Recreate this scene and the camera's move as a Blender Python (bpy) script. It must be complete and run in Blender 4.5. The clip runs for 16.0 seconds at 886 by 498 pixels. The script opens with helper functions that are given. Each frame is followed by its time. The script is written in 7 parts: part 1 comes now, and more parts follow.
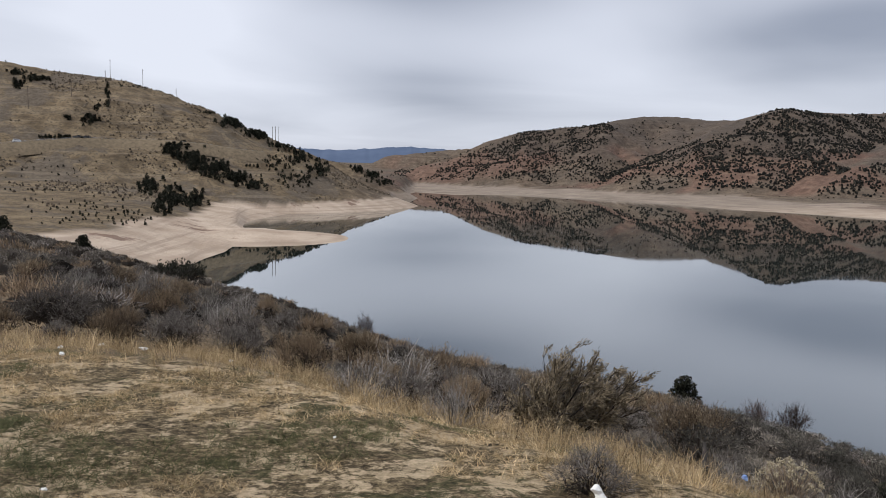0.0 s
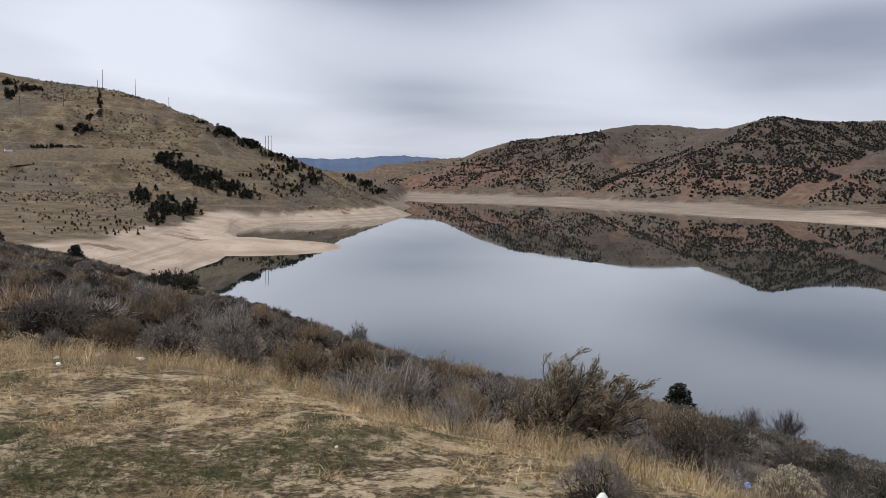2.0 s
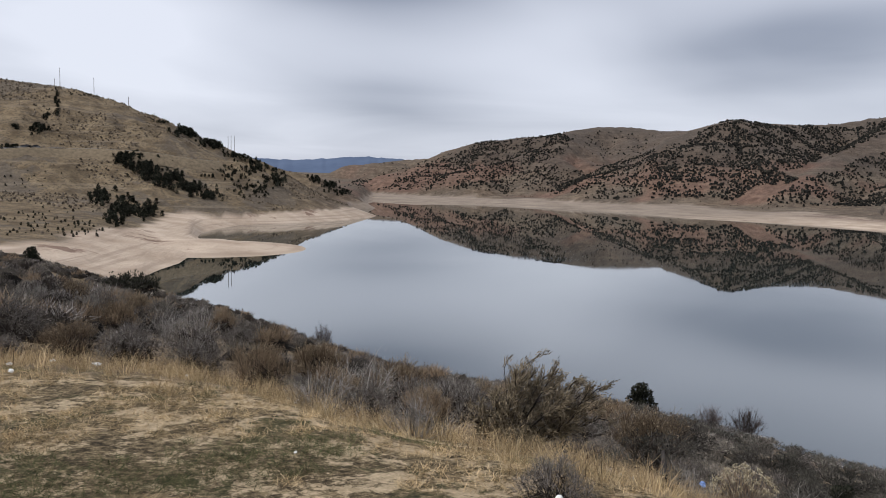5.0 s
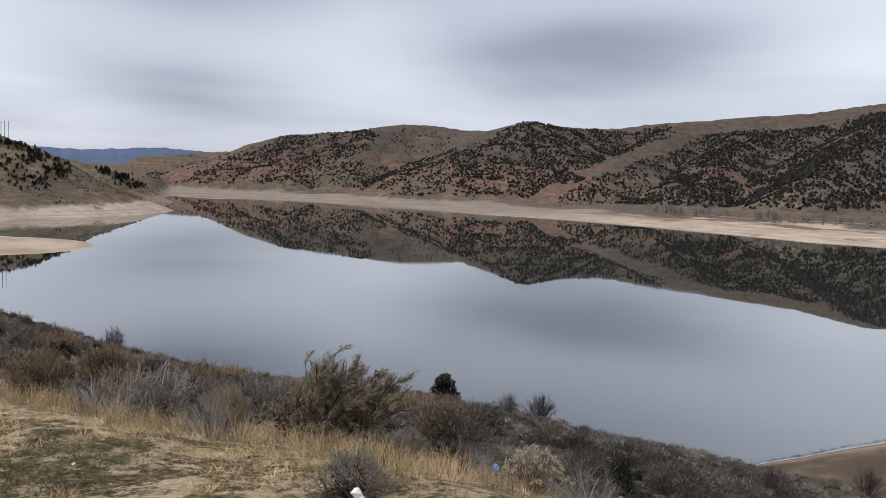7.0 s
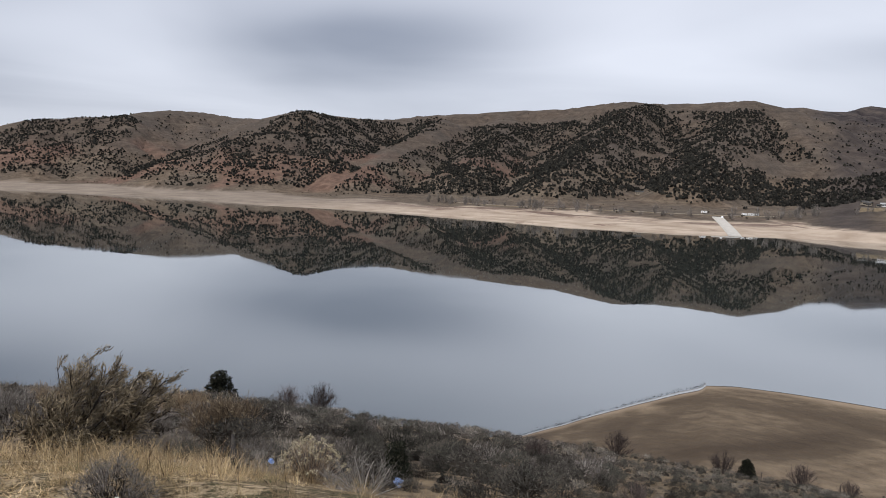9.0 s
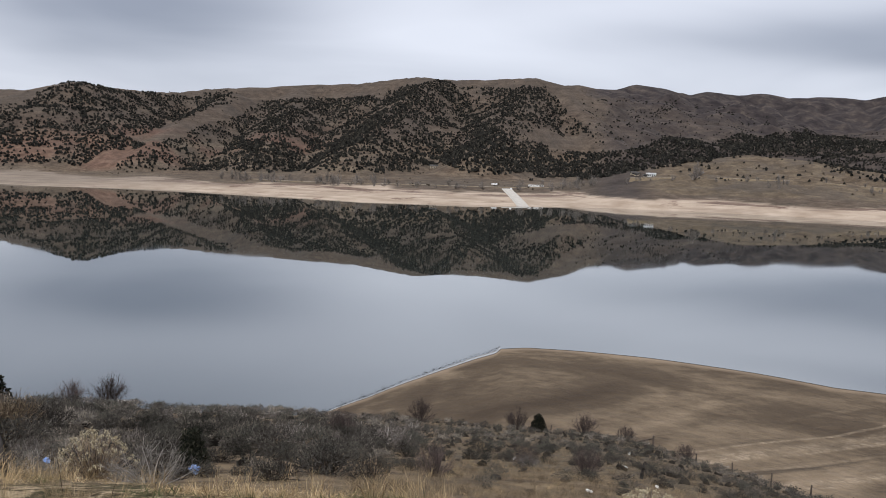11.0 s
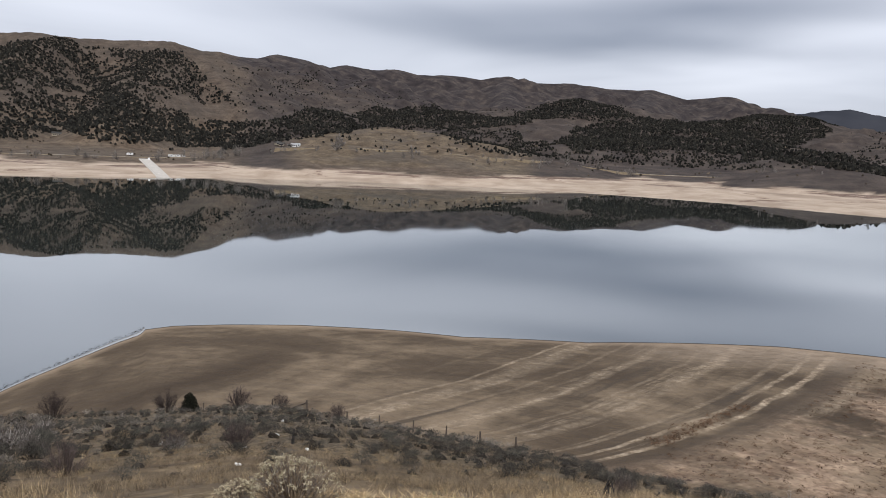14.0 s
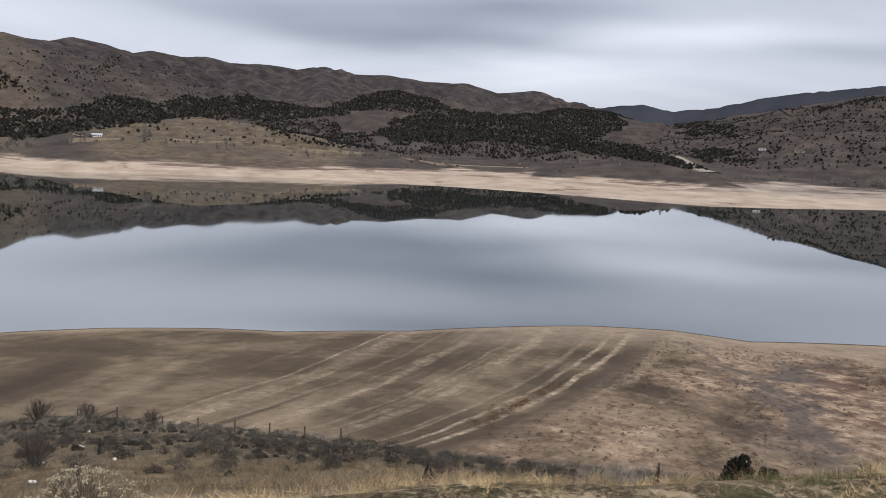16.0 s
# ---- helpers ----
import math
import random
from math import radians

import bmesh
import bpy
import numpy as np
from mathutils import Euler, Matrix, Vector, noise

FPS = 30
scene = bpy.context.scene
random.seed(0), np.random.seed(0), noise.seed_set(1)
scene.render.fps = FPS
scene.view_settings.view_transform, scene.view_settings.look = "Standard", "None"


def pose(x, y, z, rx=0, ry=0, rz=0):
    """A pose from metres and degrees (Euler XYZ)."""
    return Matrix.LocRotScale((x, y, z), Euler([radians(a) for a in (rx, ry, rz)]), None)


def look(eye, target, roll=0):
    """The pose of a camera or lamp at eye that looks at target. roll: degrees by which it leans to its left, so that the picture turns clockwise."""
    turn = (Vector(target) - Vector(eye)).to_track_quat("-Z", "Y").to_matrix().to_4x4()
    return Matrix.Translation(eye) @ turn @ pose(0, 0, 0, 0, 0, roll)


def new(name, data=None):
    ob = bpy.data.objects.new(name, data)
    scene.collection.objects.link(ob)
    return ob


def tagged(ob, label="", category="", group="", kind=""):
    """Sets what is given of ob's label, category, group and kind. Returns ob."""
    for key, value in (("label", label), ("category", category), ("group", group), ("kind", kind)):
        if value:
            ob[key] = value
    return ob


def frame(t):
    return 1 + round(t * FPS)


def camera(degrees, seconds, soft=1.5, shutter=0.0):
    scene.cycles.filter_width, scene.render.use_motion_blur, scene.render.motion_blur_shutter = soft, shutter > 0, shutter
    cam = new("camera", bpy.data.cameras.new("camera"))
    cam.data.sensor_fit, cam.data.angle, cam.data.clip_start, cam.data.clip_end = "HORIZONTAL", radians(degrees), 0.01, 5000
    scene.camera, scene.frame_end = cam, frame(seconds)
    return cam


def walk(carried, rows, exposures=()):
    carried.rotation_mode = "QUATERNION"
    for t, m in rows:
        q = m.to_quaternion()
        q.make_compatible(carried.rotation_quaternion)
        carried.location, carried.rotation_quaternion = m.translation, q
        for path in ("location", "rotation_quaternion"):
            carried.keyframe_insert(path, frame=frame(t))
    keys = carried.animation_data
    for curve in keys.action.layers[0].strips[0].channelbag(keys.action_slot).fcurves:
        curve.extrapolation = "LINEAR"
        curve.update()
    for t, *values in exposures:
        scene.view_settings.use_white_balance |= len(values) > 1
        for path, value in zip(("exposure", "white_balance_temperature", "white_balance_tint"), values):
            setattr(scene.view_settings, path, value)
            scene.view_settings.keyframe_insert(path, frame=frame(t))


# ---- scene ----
cam = camera(58.52, 16.0, 0.7)
EYE = 1.6          # height of the eye over the gravel lookout
LAKE = -31.4       # level of the water
ROWS = [
    (0.0, 0.0, 0.0, 0.0, 0.0, -5.739, -1.259),
    (0.5, -0.0183, 0.0088, -0.0041, -0.072, -5.639, -0.971),
    (1.0, -0.0369, 0.016, -0.0083, -0.074, -5.501, -0.891),
    (1.5, -0.0538, 0.0204, -0.0118, -0.291, -5.361, -1.024),
    (2.0, -0.0652, 0.0221, -0.0104, -0.496, -5.108, -1.064),
    (2.5, -0.0722, 0.0219, -0.007, -0.479, -4.97, -1.127),
    (3.0, -0.0762, 0.02, -0.0032, -0.257, -4.95, -1.171),
    (5.5, -0.0023, 0.0004, 0.0194, -5.602, -4.984, -1.319),
    (6.0, 0.0157, 0.0128, 0.0147, -9.197, -4.903, -1.65),
    (6.5, 0.029, 0.0159, 0.0115, -12.783, -4.875, -1.949),
    (7.0, 0.0443, 0.0115, 0.0023, -16.967, -4.882, -2.138),
    (7.5, 0.0537, 0.0069, -0.0004, -21.303, -5.059, -2.312),
    (8.0, 0.0561, -0.0057, -0.0004, -25.215, -5.043, -2.398),
    (8.5, 0.0734, -0.0197, 0.0042, -29.566, -4.946, -2.23),
    (9.0, 0.0886, -0.0417, 0.0095, -33.06, -5.01, -2.205),
    (11.5, 0.1423, -0.1356, -0.0047, -52.78, -6.601, -1.334),
    (12.0, 0.1498, -0.1336, 0.0, -58.53, -6.865, -1.316),
    (12.5, 0.1633, -0.1616, 0.0084, -63.072, -7.296, -2.356),
    (13.0, 0.1755, -0.1995, 0.0128, -65.959, -7.584, -2.69),
    (13.5, 0.1843, -0.2266, 0.0122, -69.147, -7.661, -2.421),
    (14.0, 0.2001, -0.2428, 0.0087, -72.804, -7.581, -2.308),
    (14.5, 0.2101, -0.2663, 0.0039, -76.008, -7.661, -2.203),
    (15.0, 0.2188, -0.2931, 0.0074, -79.519, -7.89, -2.326),
    (15.5, 0.2198, -0.3232, 0.0114, -83.19, -7.893, -2.651),
    (16.0, 0.2136, -0.3501, 0.007, -85.761, -7.66, -2.495),
]
STRIDE = 0.79      # metres to a unit of the rows' places
walk(cam, [(t, pose(STRIDE * x, STRIDE * y, EYE + STRIDE * z, 90 + pitch, roll, yaw)) for t, x, y, z, yaw, pitch, roll in ROWS])

# ---- world, sun ----
world = bpy.data.worlds.new("overcast_sky")
scene.world = world
world.use_nodes = True
wt = world.node_tree
wt.nodes.clear()


def wnode(kind, **values):
    n = wt.nodes.new(kind)
    for key, value in values.items():
        n.inputs[key].default_value = value
    return n


def wmath(op, a, b):
    n = wt.nodes.new("ShaderNodeMath")
    n.operation = op
    for i, v in enumerate((a, b)):
        if isinstance(v, (int, float)):
            n.inputs[i].default_value = v
        else:
            wt.links.new(v, n.inputs[i])
    return n.outputs[0]


SUN_AZ, SUN_EL = -112.0, 46.0
sky = wt.nodes.new("ShaderNodeTexSky")
sky.sky_type = 'NISHITA'
sky.sun_disc = False
sky.sun_elevation, sky.sun_rotation = radians(SUN_EL), radians(SUN_AZ)
out = wt.nodes.new("ShaderNodeOutputWorld")
back = wnode("ShaderNodeBackground", Strength=0.12)
wcoord = wt.nodes.new("ShaderNodeTexCoord")
sep = wt.nodes.new("ShaderNodeSeparateXYZ")
wt.links.new(wcoord.outputs["Generated"], sep.inputs[0])
# a flat cloud deck: the direction is carried up to a level sheet
dz = wmath('ADD', wmath('MAXIMUM', sep.outputs[2], 0.0), 0.09)
deck = wt.nodes.new("ShaderNodeCombineXYZ")
wt.links.new(wmath('DIVIDE', sep.outputs[0], dz), deck.inputs[0])
wt.links.new(wmath('DIVIDE', sep.outputs[1], dz), deck.inputs[1])


warp = wnode("ShaderNodeTexNoise", Scale=0.35, Detail=3.0, Roughness=0.5)
wt.links.new(deck.outputs[0], warp.inputs["Vector"])
wsub = wt.nodes.new("ShaderNodeVectorMath")
wsub.operation = 'SUBTRACT'
wt.links.new(warp.outputs["Color"], wsub.inputs[0])
wsub.inputs[1].default_value = (0.5, 0.5, 0.5)
fine = wnode("ShaderNodeTexNoise", Scale=0.45, Detail=4.0, Roughness=0.45, Distortion=0.6)
wt.links.new(deck.outputs[0], fine.inputs["Vector"])

# darker banks (bearing, height angle, half width and half depth in degrees, weight) and brighter breaks
BANKS = [(-5, 12.6, 10, 1.8, 0.5), (-1, 5.4, 6, 2.2, 0.40), (25, 8.8, 11, 2.2, 0.58), (33, 10.2, 8, 1.6, 0.25), (85, 6.6, 11, 1.2, 0.46), (74, 8.4, 14, 1.9, 0.52), (84, 13.4, 13, 0.9, 0.40), (94, 9.3, 9, 1.2, 0.35), (112, 6.6, 8, 0.9, 0.35), (20, 19, 20, 5.5, 0.48), (1, 18.5, 11, 4.5, 0.40), (100, 14, 16, 2.0, 0.15), (66, 15, 22, 6.0, -0.30),
         (-18, 9, 8, 5.0, -0.35), (12, 9, 6, 3.0, -0.25), (48, 8.0, 9, 2.5, -0.22), (95, 4.6, 8, 1.0, -0.35), (105, 7.4, 8, 1.1, -0.40), (64, 6.2, 8, 1.2, -0.08)]


def angle_bank(az, el, wide, deep):
    """A soft bank round a direction, wider than deep."""
    yaw = wmath('SUBTRACT', bearing, radians(az))
    rise = wmath('SUBTRACT', upness, radians(el))
    q = wmath('ADD', wmath('POWER', wmath('ABSOLUTE', wmath('DIVIDE', yaw, radians(wide)), 0), 2.0), wmath('POWER', wmath('ABSOLUTE', wmath('DIVIDE', rise, radians(deep)), 0), 2.0))
    return wmath('EXPONENT', wmath('MULTIPLY', q, -0.9), 0)


wv = wt.nodes.new("ShaderNodeVectorMath")
wv.operation = 'SCALE'
wv.inputs["Scale"].default_value = 0.085
wt.links.new(wsub.outputs[0], wv.inputs[0])
wsep = wt.nodes.new("ShaderNodeSeparateXYZ")
wt.links.new(wv.outputs[0], wsep.inputs[0])
bearing = wmath('ADD', wmath('ARCTAN2', sep.outputs[0], sep.outputs[1]), wmath('MULTIPLY', wsep.outputs[0], 2.0))
upness = wmath('ADD', wmath('ARCSINE', sep.outputs[2], 0), wsep.outputs[1])
dark = wmath('MULTIPLY', fine.outputs["Fac"], 0.8)
for az, el, wide, deep, weight in BANKS:
    dark = wmath('ADD', dark, wmath('MULTIPLY', angle_bank(az, el, wide, deep), weight))
cloud_ramp = wt.nodes.new("ShaderNodeValToRGB")
cloud_ramp.color_ramp.elements[0].position = 0.12
cloud_ramp.color_ramp.elements[0].color = (6.75, 7.05, 7.95, 1)
cloud_ramp.color_ramp.elements[1].position = 0.95
cloud_ramp.color_ramp.elements[1].color = (2.70, 2.98, 3.72, 1)
wt.links.new(dark, cloud_ramp.inputs[0])
wmix = wt.nodes.new("ShaderNodeMix")
wmix.data_type = 'RGBA'
wmix.inputs[0].default_value = 0.93
wt.links.new(sky.outputs[0], wmix.inputs[6])
wt.links.new(cloud_ramp.outputs[0], wmix.inputs[7])
wt.links.new(wmix.outputs[2], back.inputs["Color"])
wt.links.new(back.outputs[0], out.inputs["Surface"])

sun_data = bpy.data.lights.new("sun", 'SUN')
sun_data.energy, sun_data.angle, sun_data.color = 2.5, radians(12), (1.0, 0.975, 0.94)
sun = new("sun", sun_data)
sun.matrix_world = look((0, 0, 300), (-300 * math.sin(radians(SUN_AZ)) * math.cos(radians(SUN_EL)), -300 * math.cos(radians(SUN_AZ)) * math.cos(radians(SUN_EL)), 300 - 300 * math.sin(radians(SUN_EL))))

# ---- the lie of the land ----
def smooth01(t):
    t = np.clip(t, 0, 1)
    return t * t * (3 - 2 * t)


def table(az, rows, col):
    a = np.array(rows, float)
    return np.interp(az, a[:, 0], a[:, col])


def lattice(ix, iy, seed):
    h = (ix.astype(np.int64) * 374761393 + iy.astype(np.int64) * 668265263 + seed * 1442695041) & 0xFFFFFFFF
    h = ((h ^ (h >> 13)) * 1274126177) & 0xFFFFFFFF
    return ((h ^ (h >> 16)) & 0xFFFF) / 65535.0


def vnoise(x, y, seed=0):
    """Value noise, 0 to 1, one cell a unit."""
    ix, iy = np.floor(x), np.floor(y)
    fx, fy = x - ix, y - iy
    fx, fy = fx * fx * (3 - 2 * fx), fy * fy * (3 - 2 * fy)
    a, b = lattice(ix, iy, seed), lattice(ix + 1, iy, seed)
    c, d = lattice(ix, iy + 1, seed), lattice(ix + 1, iy + 1, seed)
    return (a * (1 - fx) + b * fx) * (1 - fy) + (c * (1 - fx) + d * fx) * fy


def fractal(x, y, seed=0, octaves=4, gain=0.5):
    s, amp, tot = 0.0, 1.0, 0.0
    for o in range(octaves):
        s = s + amp * vnoise(x * 2 ** o + 13.7 * o, y * 2 ** o - 7.1 * o, seed + o)
        tot += amp
        amp *= gain
    return s / tot


# bearing from the lookout (degrees), flat edge, brow distance, dip angle of the brow
BANK = [(-180, 60, 200, 1.5), (-75, 12, 230, -1.2), (-45, 9, 230, -2.5), (-35, 8.5, 215, -3.6), (-29, 7.8, 190, -4.6), (-24, 7.4, 165, -5.9),
        (-18, 7, 130, -7.9), (-10.6, 6.2, 100, -10.2), (-5, 5.4, 80, -12.3), (1, 5, 66, -13.8), (9, 4.6, 58, -14.9), (17, 4.3, 55, -15.9),
        (30, 3.8, 58, -17.8), (42, 3.6, 60, -18.8), (55, 3.6, 60, -19.0), (62, 3.6, 57, -19.0), (67, 3.6, 50, -19.9), (75, 3.6, 42, -20.9),
        (81, 3.7, 32, -21.6), (87, 3.8, 24, -22.1), (96, 4, 20, -22.2), (104, 4.2, 18, -21.7), (111, 4.6, 16, -21.2), (117, 5, 16, -20.4), (140, 9, 25, -9), (180, 60, 200, 1.5)]
# bearing, water's edge of the near shore, slope of the shore above it
NEAR_SHORE = [(-180, 60, 0.3), (-40, 60, 0.3), (-20, 150, 0.2), (-10, 125, 0.25), (1, 112, 0.28), (20, 98, 0.28), (34, 94, 0.25), (38.9, 100, 0.17), (42.7, 108, 0.14), (46.7, 119, 0.115),
              (48.9, 125.6, 0.107), (50.5, 131, 0.10), (52.0, 135.6, 0.10), (52.35, 139.2, 0.10), (54.2, 141, 0.10), (57.7, 141, 0.098), (63, 140, 0.095), (70, 137, 0.095), (75, 134, 0.095), (84, 136, 0.09), (91, 143, 0.085),
              (97, 149, 0.08), (103, 152, 0.078), (108, 150, 0.075), (116, 162, 0.07), (130, 190, 0.06), (180, 60, 0.3)]
# bearing, water's edge of the far shore, top of the bare drawdown zone
FAR_SHORE = [(-180, 150, 200), (-40, 150, 220), (-30, 200, 240), (-23, 240, 297), (-21, 249, 330), (-19.4, 258, 380), (-17.8, 263, 440), (-17.2, 281, 480), (-15.3, 312, 560),
             (-14.6, 345, 590), (-14.2, 445, 600), (-13.8, 480, 610), (-11.4, 550, 640), (-7.4, 618, 690), (-5, 720, 790), (-3.8, 793, 850), (-2.9, 950, 1010), (-2, 1130, 1500), (0.7, 1050, 1600),
             (5.8, 1099, 1270), (12.7, 985, 1150), (17.8, 880, 1060), (20.3, 825, 1020), (29.3, 770, 880), (33.2, 706, 830), (42, 614, 735), (49.8, 607, 713),
             (57, 630, 765), (63, 648, 756), (70.6, 637, 735), (78.4, 626, 755), (85.9, 605, 790), (94.7, 570, 792), (100.6, 542, 730), (104.7, 533, 760), (109.7, 565, 890), (115, 623, 832), (135, 700, 900), (180, 150, 200)]
# crest lines of the hills: slope of the flanks, then bearing, distance, angle over the eye
CRESTS = []
CRESTS.append((0.42, [(-60, 900, 7.0), (-40, 850, 6.6), (-28.9, 820, 6.14), (-25.8, 800, 5.72), (-22.6, 780, 5.47), (-21.9, 778, 5.4), (-20, 772, 4.93), (-17.8, 770, 4.14), (-16.4, 770, 3.48), (-14, 760, 2.4), (-12, 740, 1.1)]))
CRESTS.append((0.42, [(-18, 980, 3.3), (-16.4, 960, 3.2), (-14.9, 940, 2.85), (-13.4, 920, 2.3), (-12.2, 900, 1.75), (-11, 880, 0.9)]))
CRESTS.append((0.45, [(-13.5, 760, 1.55), (-12.2, 755, 1.5), (-10.9, 750, 1.38), (-9.6, 740, 0.45), (-8.6, 720, -0.6)]))
CRESTS.append((0.45, [(-10, 960, 0.65), (-8.5, 950, 0.52), (-7.5, 945, 0.38), (-6.5, 935, 0.12), (-5.8, 930, -0.2), (-5, 920, -0.65), (-3.9, 900, -1.25)]))
CRESTS.append((0.45, [(-5.5, 2100, 0.1), (-5, 2100, 0.4), (-3.8, 2080, 0.94), (-1.8, 2050, 1.15), (-0.2, 2050, 1.22)]))
CRESTS.append((0.45, [(-1.2, 2600, 1.2), (0.6, 2600, 1.44), (2.6, 2500, 1.62), (5, 2400, 1.7)]))
CRESTS.append((0.4, [(0.2, 1500, -0.1), (1.5, 1600, 0.9), (2.6, 1650, 1.6), (3.8, 1660, 2.26), (5.4, 1650, 2.75), (8.6, 1620, 3.15), (11, 1620, 3.36)]))
CRESTS.append((0.4, [(11, 1620, 3.36), (12.4, 1750, 3.74), (14, 1800, 3.98), (16.2, 1850, 3.98), (18.4, 1800, 3.72), (20.3, 1650, 3.74), (21.7, 1480, 4.16), (23, 1380, 4.46), (24.6, 1450, 4.25)]))
CRESTS.append((0.42, [(23, 1380, 4.46), (22.2, 1280, 2.9), (21.4, 1180, 1.0), (20.6, 1090, -0.6)]))
CRESTS.append((0.42, [(23, 1380, 4.46), (24.2, 1290, 3.0), (25.0, 1180, 1.2), (25.4, 1060, -0.4)]))
CRESTS.append((0.42, [(11.5, 1600, 3.2), (11, 1480, 1.8), (10, 1350, 0.2)]))
CRESTS.append((0.42, [(16, 1750, 3.4), (16.6, 1500, 1.6), (16.9, 1300, 0.2), (16.7, 1150, -0.9)]))
CRESTS.append((0.42, [(6.5, 1620, 2.85), (6, 1480, 1.3), (5.5, 1350, -0.1)]))
CRESTS.append((0.46, [(24.6, 1450, 4.25), (27.5, 1560, 4.08), (29.5, 1600, 4.18), (31.1, 1620, 4.48), (33, 1600, 4.63), (36, 1620, 4.9), (38.8, 1620, 5.15), (41.5, 1600, 5.3), (44, 1560, 5.7), (45.8, 1520, 5.92), (47.7, 1540, 5.8), (49.2, 1560, 5.8), (52.2, 1540, 5.95), (54, 1500, 6.07), (56, 1500, 5.6)]))
CRESTS.append((0.42, [(32.9, 1540, 4.3), (31.5, 1420, 3.4), (29.5, 1290, 2.3), (28, 1170, 1.1), (26.8, 1050, 0.0)]))
CRESTS.append((0.42, [(37.5, 1580, 4.8), (36.6, 1350, 3.0), (35.4, 1150, 1.3), (34.4, 980, -0.3)]))
CRESTS.append((0.42, [(46.2, 1500, 5.75), (44.8, 1340, 4.3), (43.2, 1180, 2.8), (41.9, 1040, 1.4), (40.8, 910, 0.2)]))
CRESTS.append((0.42, [(53.8, 1480, 5.8), (52.6, 1300, 4.0), (51.5, 1130, 2.2), (50, 960, 0.5)]))
CRESTS.append((0.42, [(55.8, 1480, 5.5), (57, 1380, 4.0), (58.6, 1280, 2.6), (60.4, 1180, 1.2)]))
CRESTS.append((0.28, [(55, 1900, 5.5), (57, 1950, 5.6), (58.2, 2020, 5.36), (59.8, 2150, 5.3), (61, 2250, 5.66), (62.4, 2330, 5.46), (64.4, 2420, 4.86), (65.8, 2500, 5.2), (67.7, 2570, 4.94), (69.2, 2620, 5.1), (70.9, 2650, 4.76), (73.3, 2700, 4.84), (75.2, 2720, 4.62), (77.2, 2750, 4.94), (79, 2770, 4.5), (81.8, 2800, 4.55), (84.6, 2850, 4.22), (87.2, 2880, 4.25), (89.5, 2900, 3.68), (92, 2900, 3.92), (94.3, 2900, 3.2), (96.7, 2900, 2.6), (99, 2850, 1.4)]))
CRESTS.append((0.3, [(61, 2250, 5.6), (63, 2000, 4.1), (64.5, 1780, 2.6)]))
CRESTS.append((0.3, [(68.7, 2600, 5.0), (70, 2300, 3.8), (71, 2050, 2.7)]))
CRESTS.append((0.3, [(77.2, 2750, 4.87), (77, 2450, 3.9), (77.5, 2200, 3.0)]))
CRESTS.append((0.3, [(87.2, 2880, 4.25), (86.5, 2550, 3.4), (86, 2300, 2.6)]))
CRESTS.append((0.2, [(56.8, 1120, 0.1), (60, 1220, 0.95), (63.3, 1320, 2.05), (65.4, 1380, 1.82), (68, 1420, 1.6), (72.4, 1500, 2.2), (76.7, 1600, 2.5), (79.8, 1680, 2.9), (82.2, 1700, 3.46), (84.7, 1720, 3.0), (88.3, 1700, 1.95), (90, 1680, 1.2)]))
CRESTS.append((0.2, [(86, 1500, 0.7), (89.5, 1750, 1.9), (92.3, 1900, 2.36), (94.3, 1920, 2.75), (96.7, 1920, 2.68), (99.4, 1850, 1.82), (101.5, 1750, 0.9)]))
CRESTS.append((0.16, [(78, 1050, -0.1), (82, 1120, 0.4), (88, 1250, 1.0), (94, 1200, 0.9), (98, 1100, 0.5), (101, 1000, -0.4), (103.4, 900, -1.3)]))
CRESTS.append((0.17, [(60.6, 860, -0.85), (63.3, 900, -0.2), (66, 920, 0.66), (68.7, 930, 1.02), (71.3, 920, 0.82), (75.2, 880, 0.2), (78, 850, -0.4), (80, 830, -0.85)]))
CRESTS.append((0.2, [(94.5, 830, -1.05), (97, 815, -0.7), (99.2, 800, -0.5), (100.5, 790, -0.7), (102.3, 760, -1.2), (104.6, 715, -1.75)]))
CRESTS.append((0.26, [(99.4, 2100, 1.6), (103.9, 2000, 2.18), (109.1, 1850, 3.25), (114.5, 1700, 4.23), (122, 1550, 5.0), (135, 1500, 5.2)]))
CRESTS.append((0.22, [(107, 1900, 2.9), (106.4, 1500, 1.2), (106.2, 1250, 0.2)]))
CRESTS.append((0.22, [(114.5, 1700, 4.2), (113, 1350, 2.0), (112, 1100, 0.3)]))
SPIT = [(-15.2, 378, 54), (-13.5, 374, 44), (-11.4, 372, 28), (-10.2, 374, 13), (-9.2, 375, 1)]
SEGS = []
for slope, line in CRESTS:
    pts = [(r * math.sin(radians(a)), r * math.cos(radians(a)), EYE + r * math.tan(radians(e))) for a, r, e in line]
    SEGS += [(slope, p, q) for p, q in zip(pts, pts[1:])]


def tent(x, y, p, q):
    """Distance from the line p q in plan, and the height along it."""
    dx, dy = q[0] - p[0], q[1] - p[1]
    t = np.clip(((x - p[0]) * dx + (y - p[1]) * dy) / (dx * dx + dy * dy), 0, 1)
    return np.hypot(x - p[0] - t * dx, y - p[1] - t * dy), p[2] + t * (q[2] - p[2])


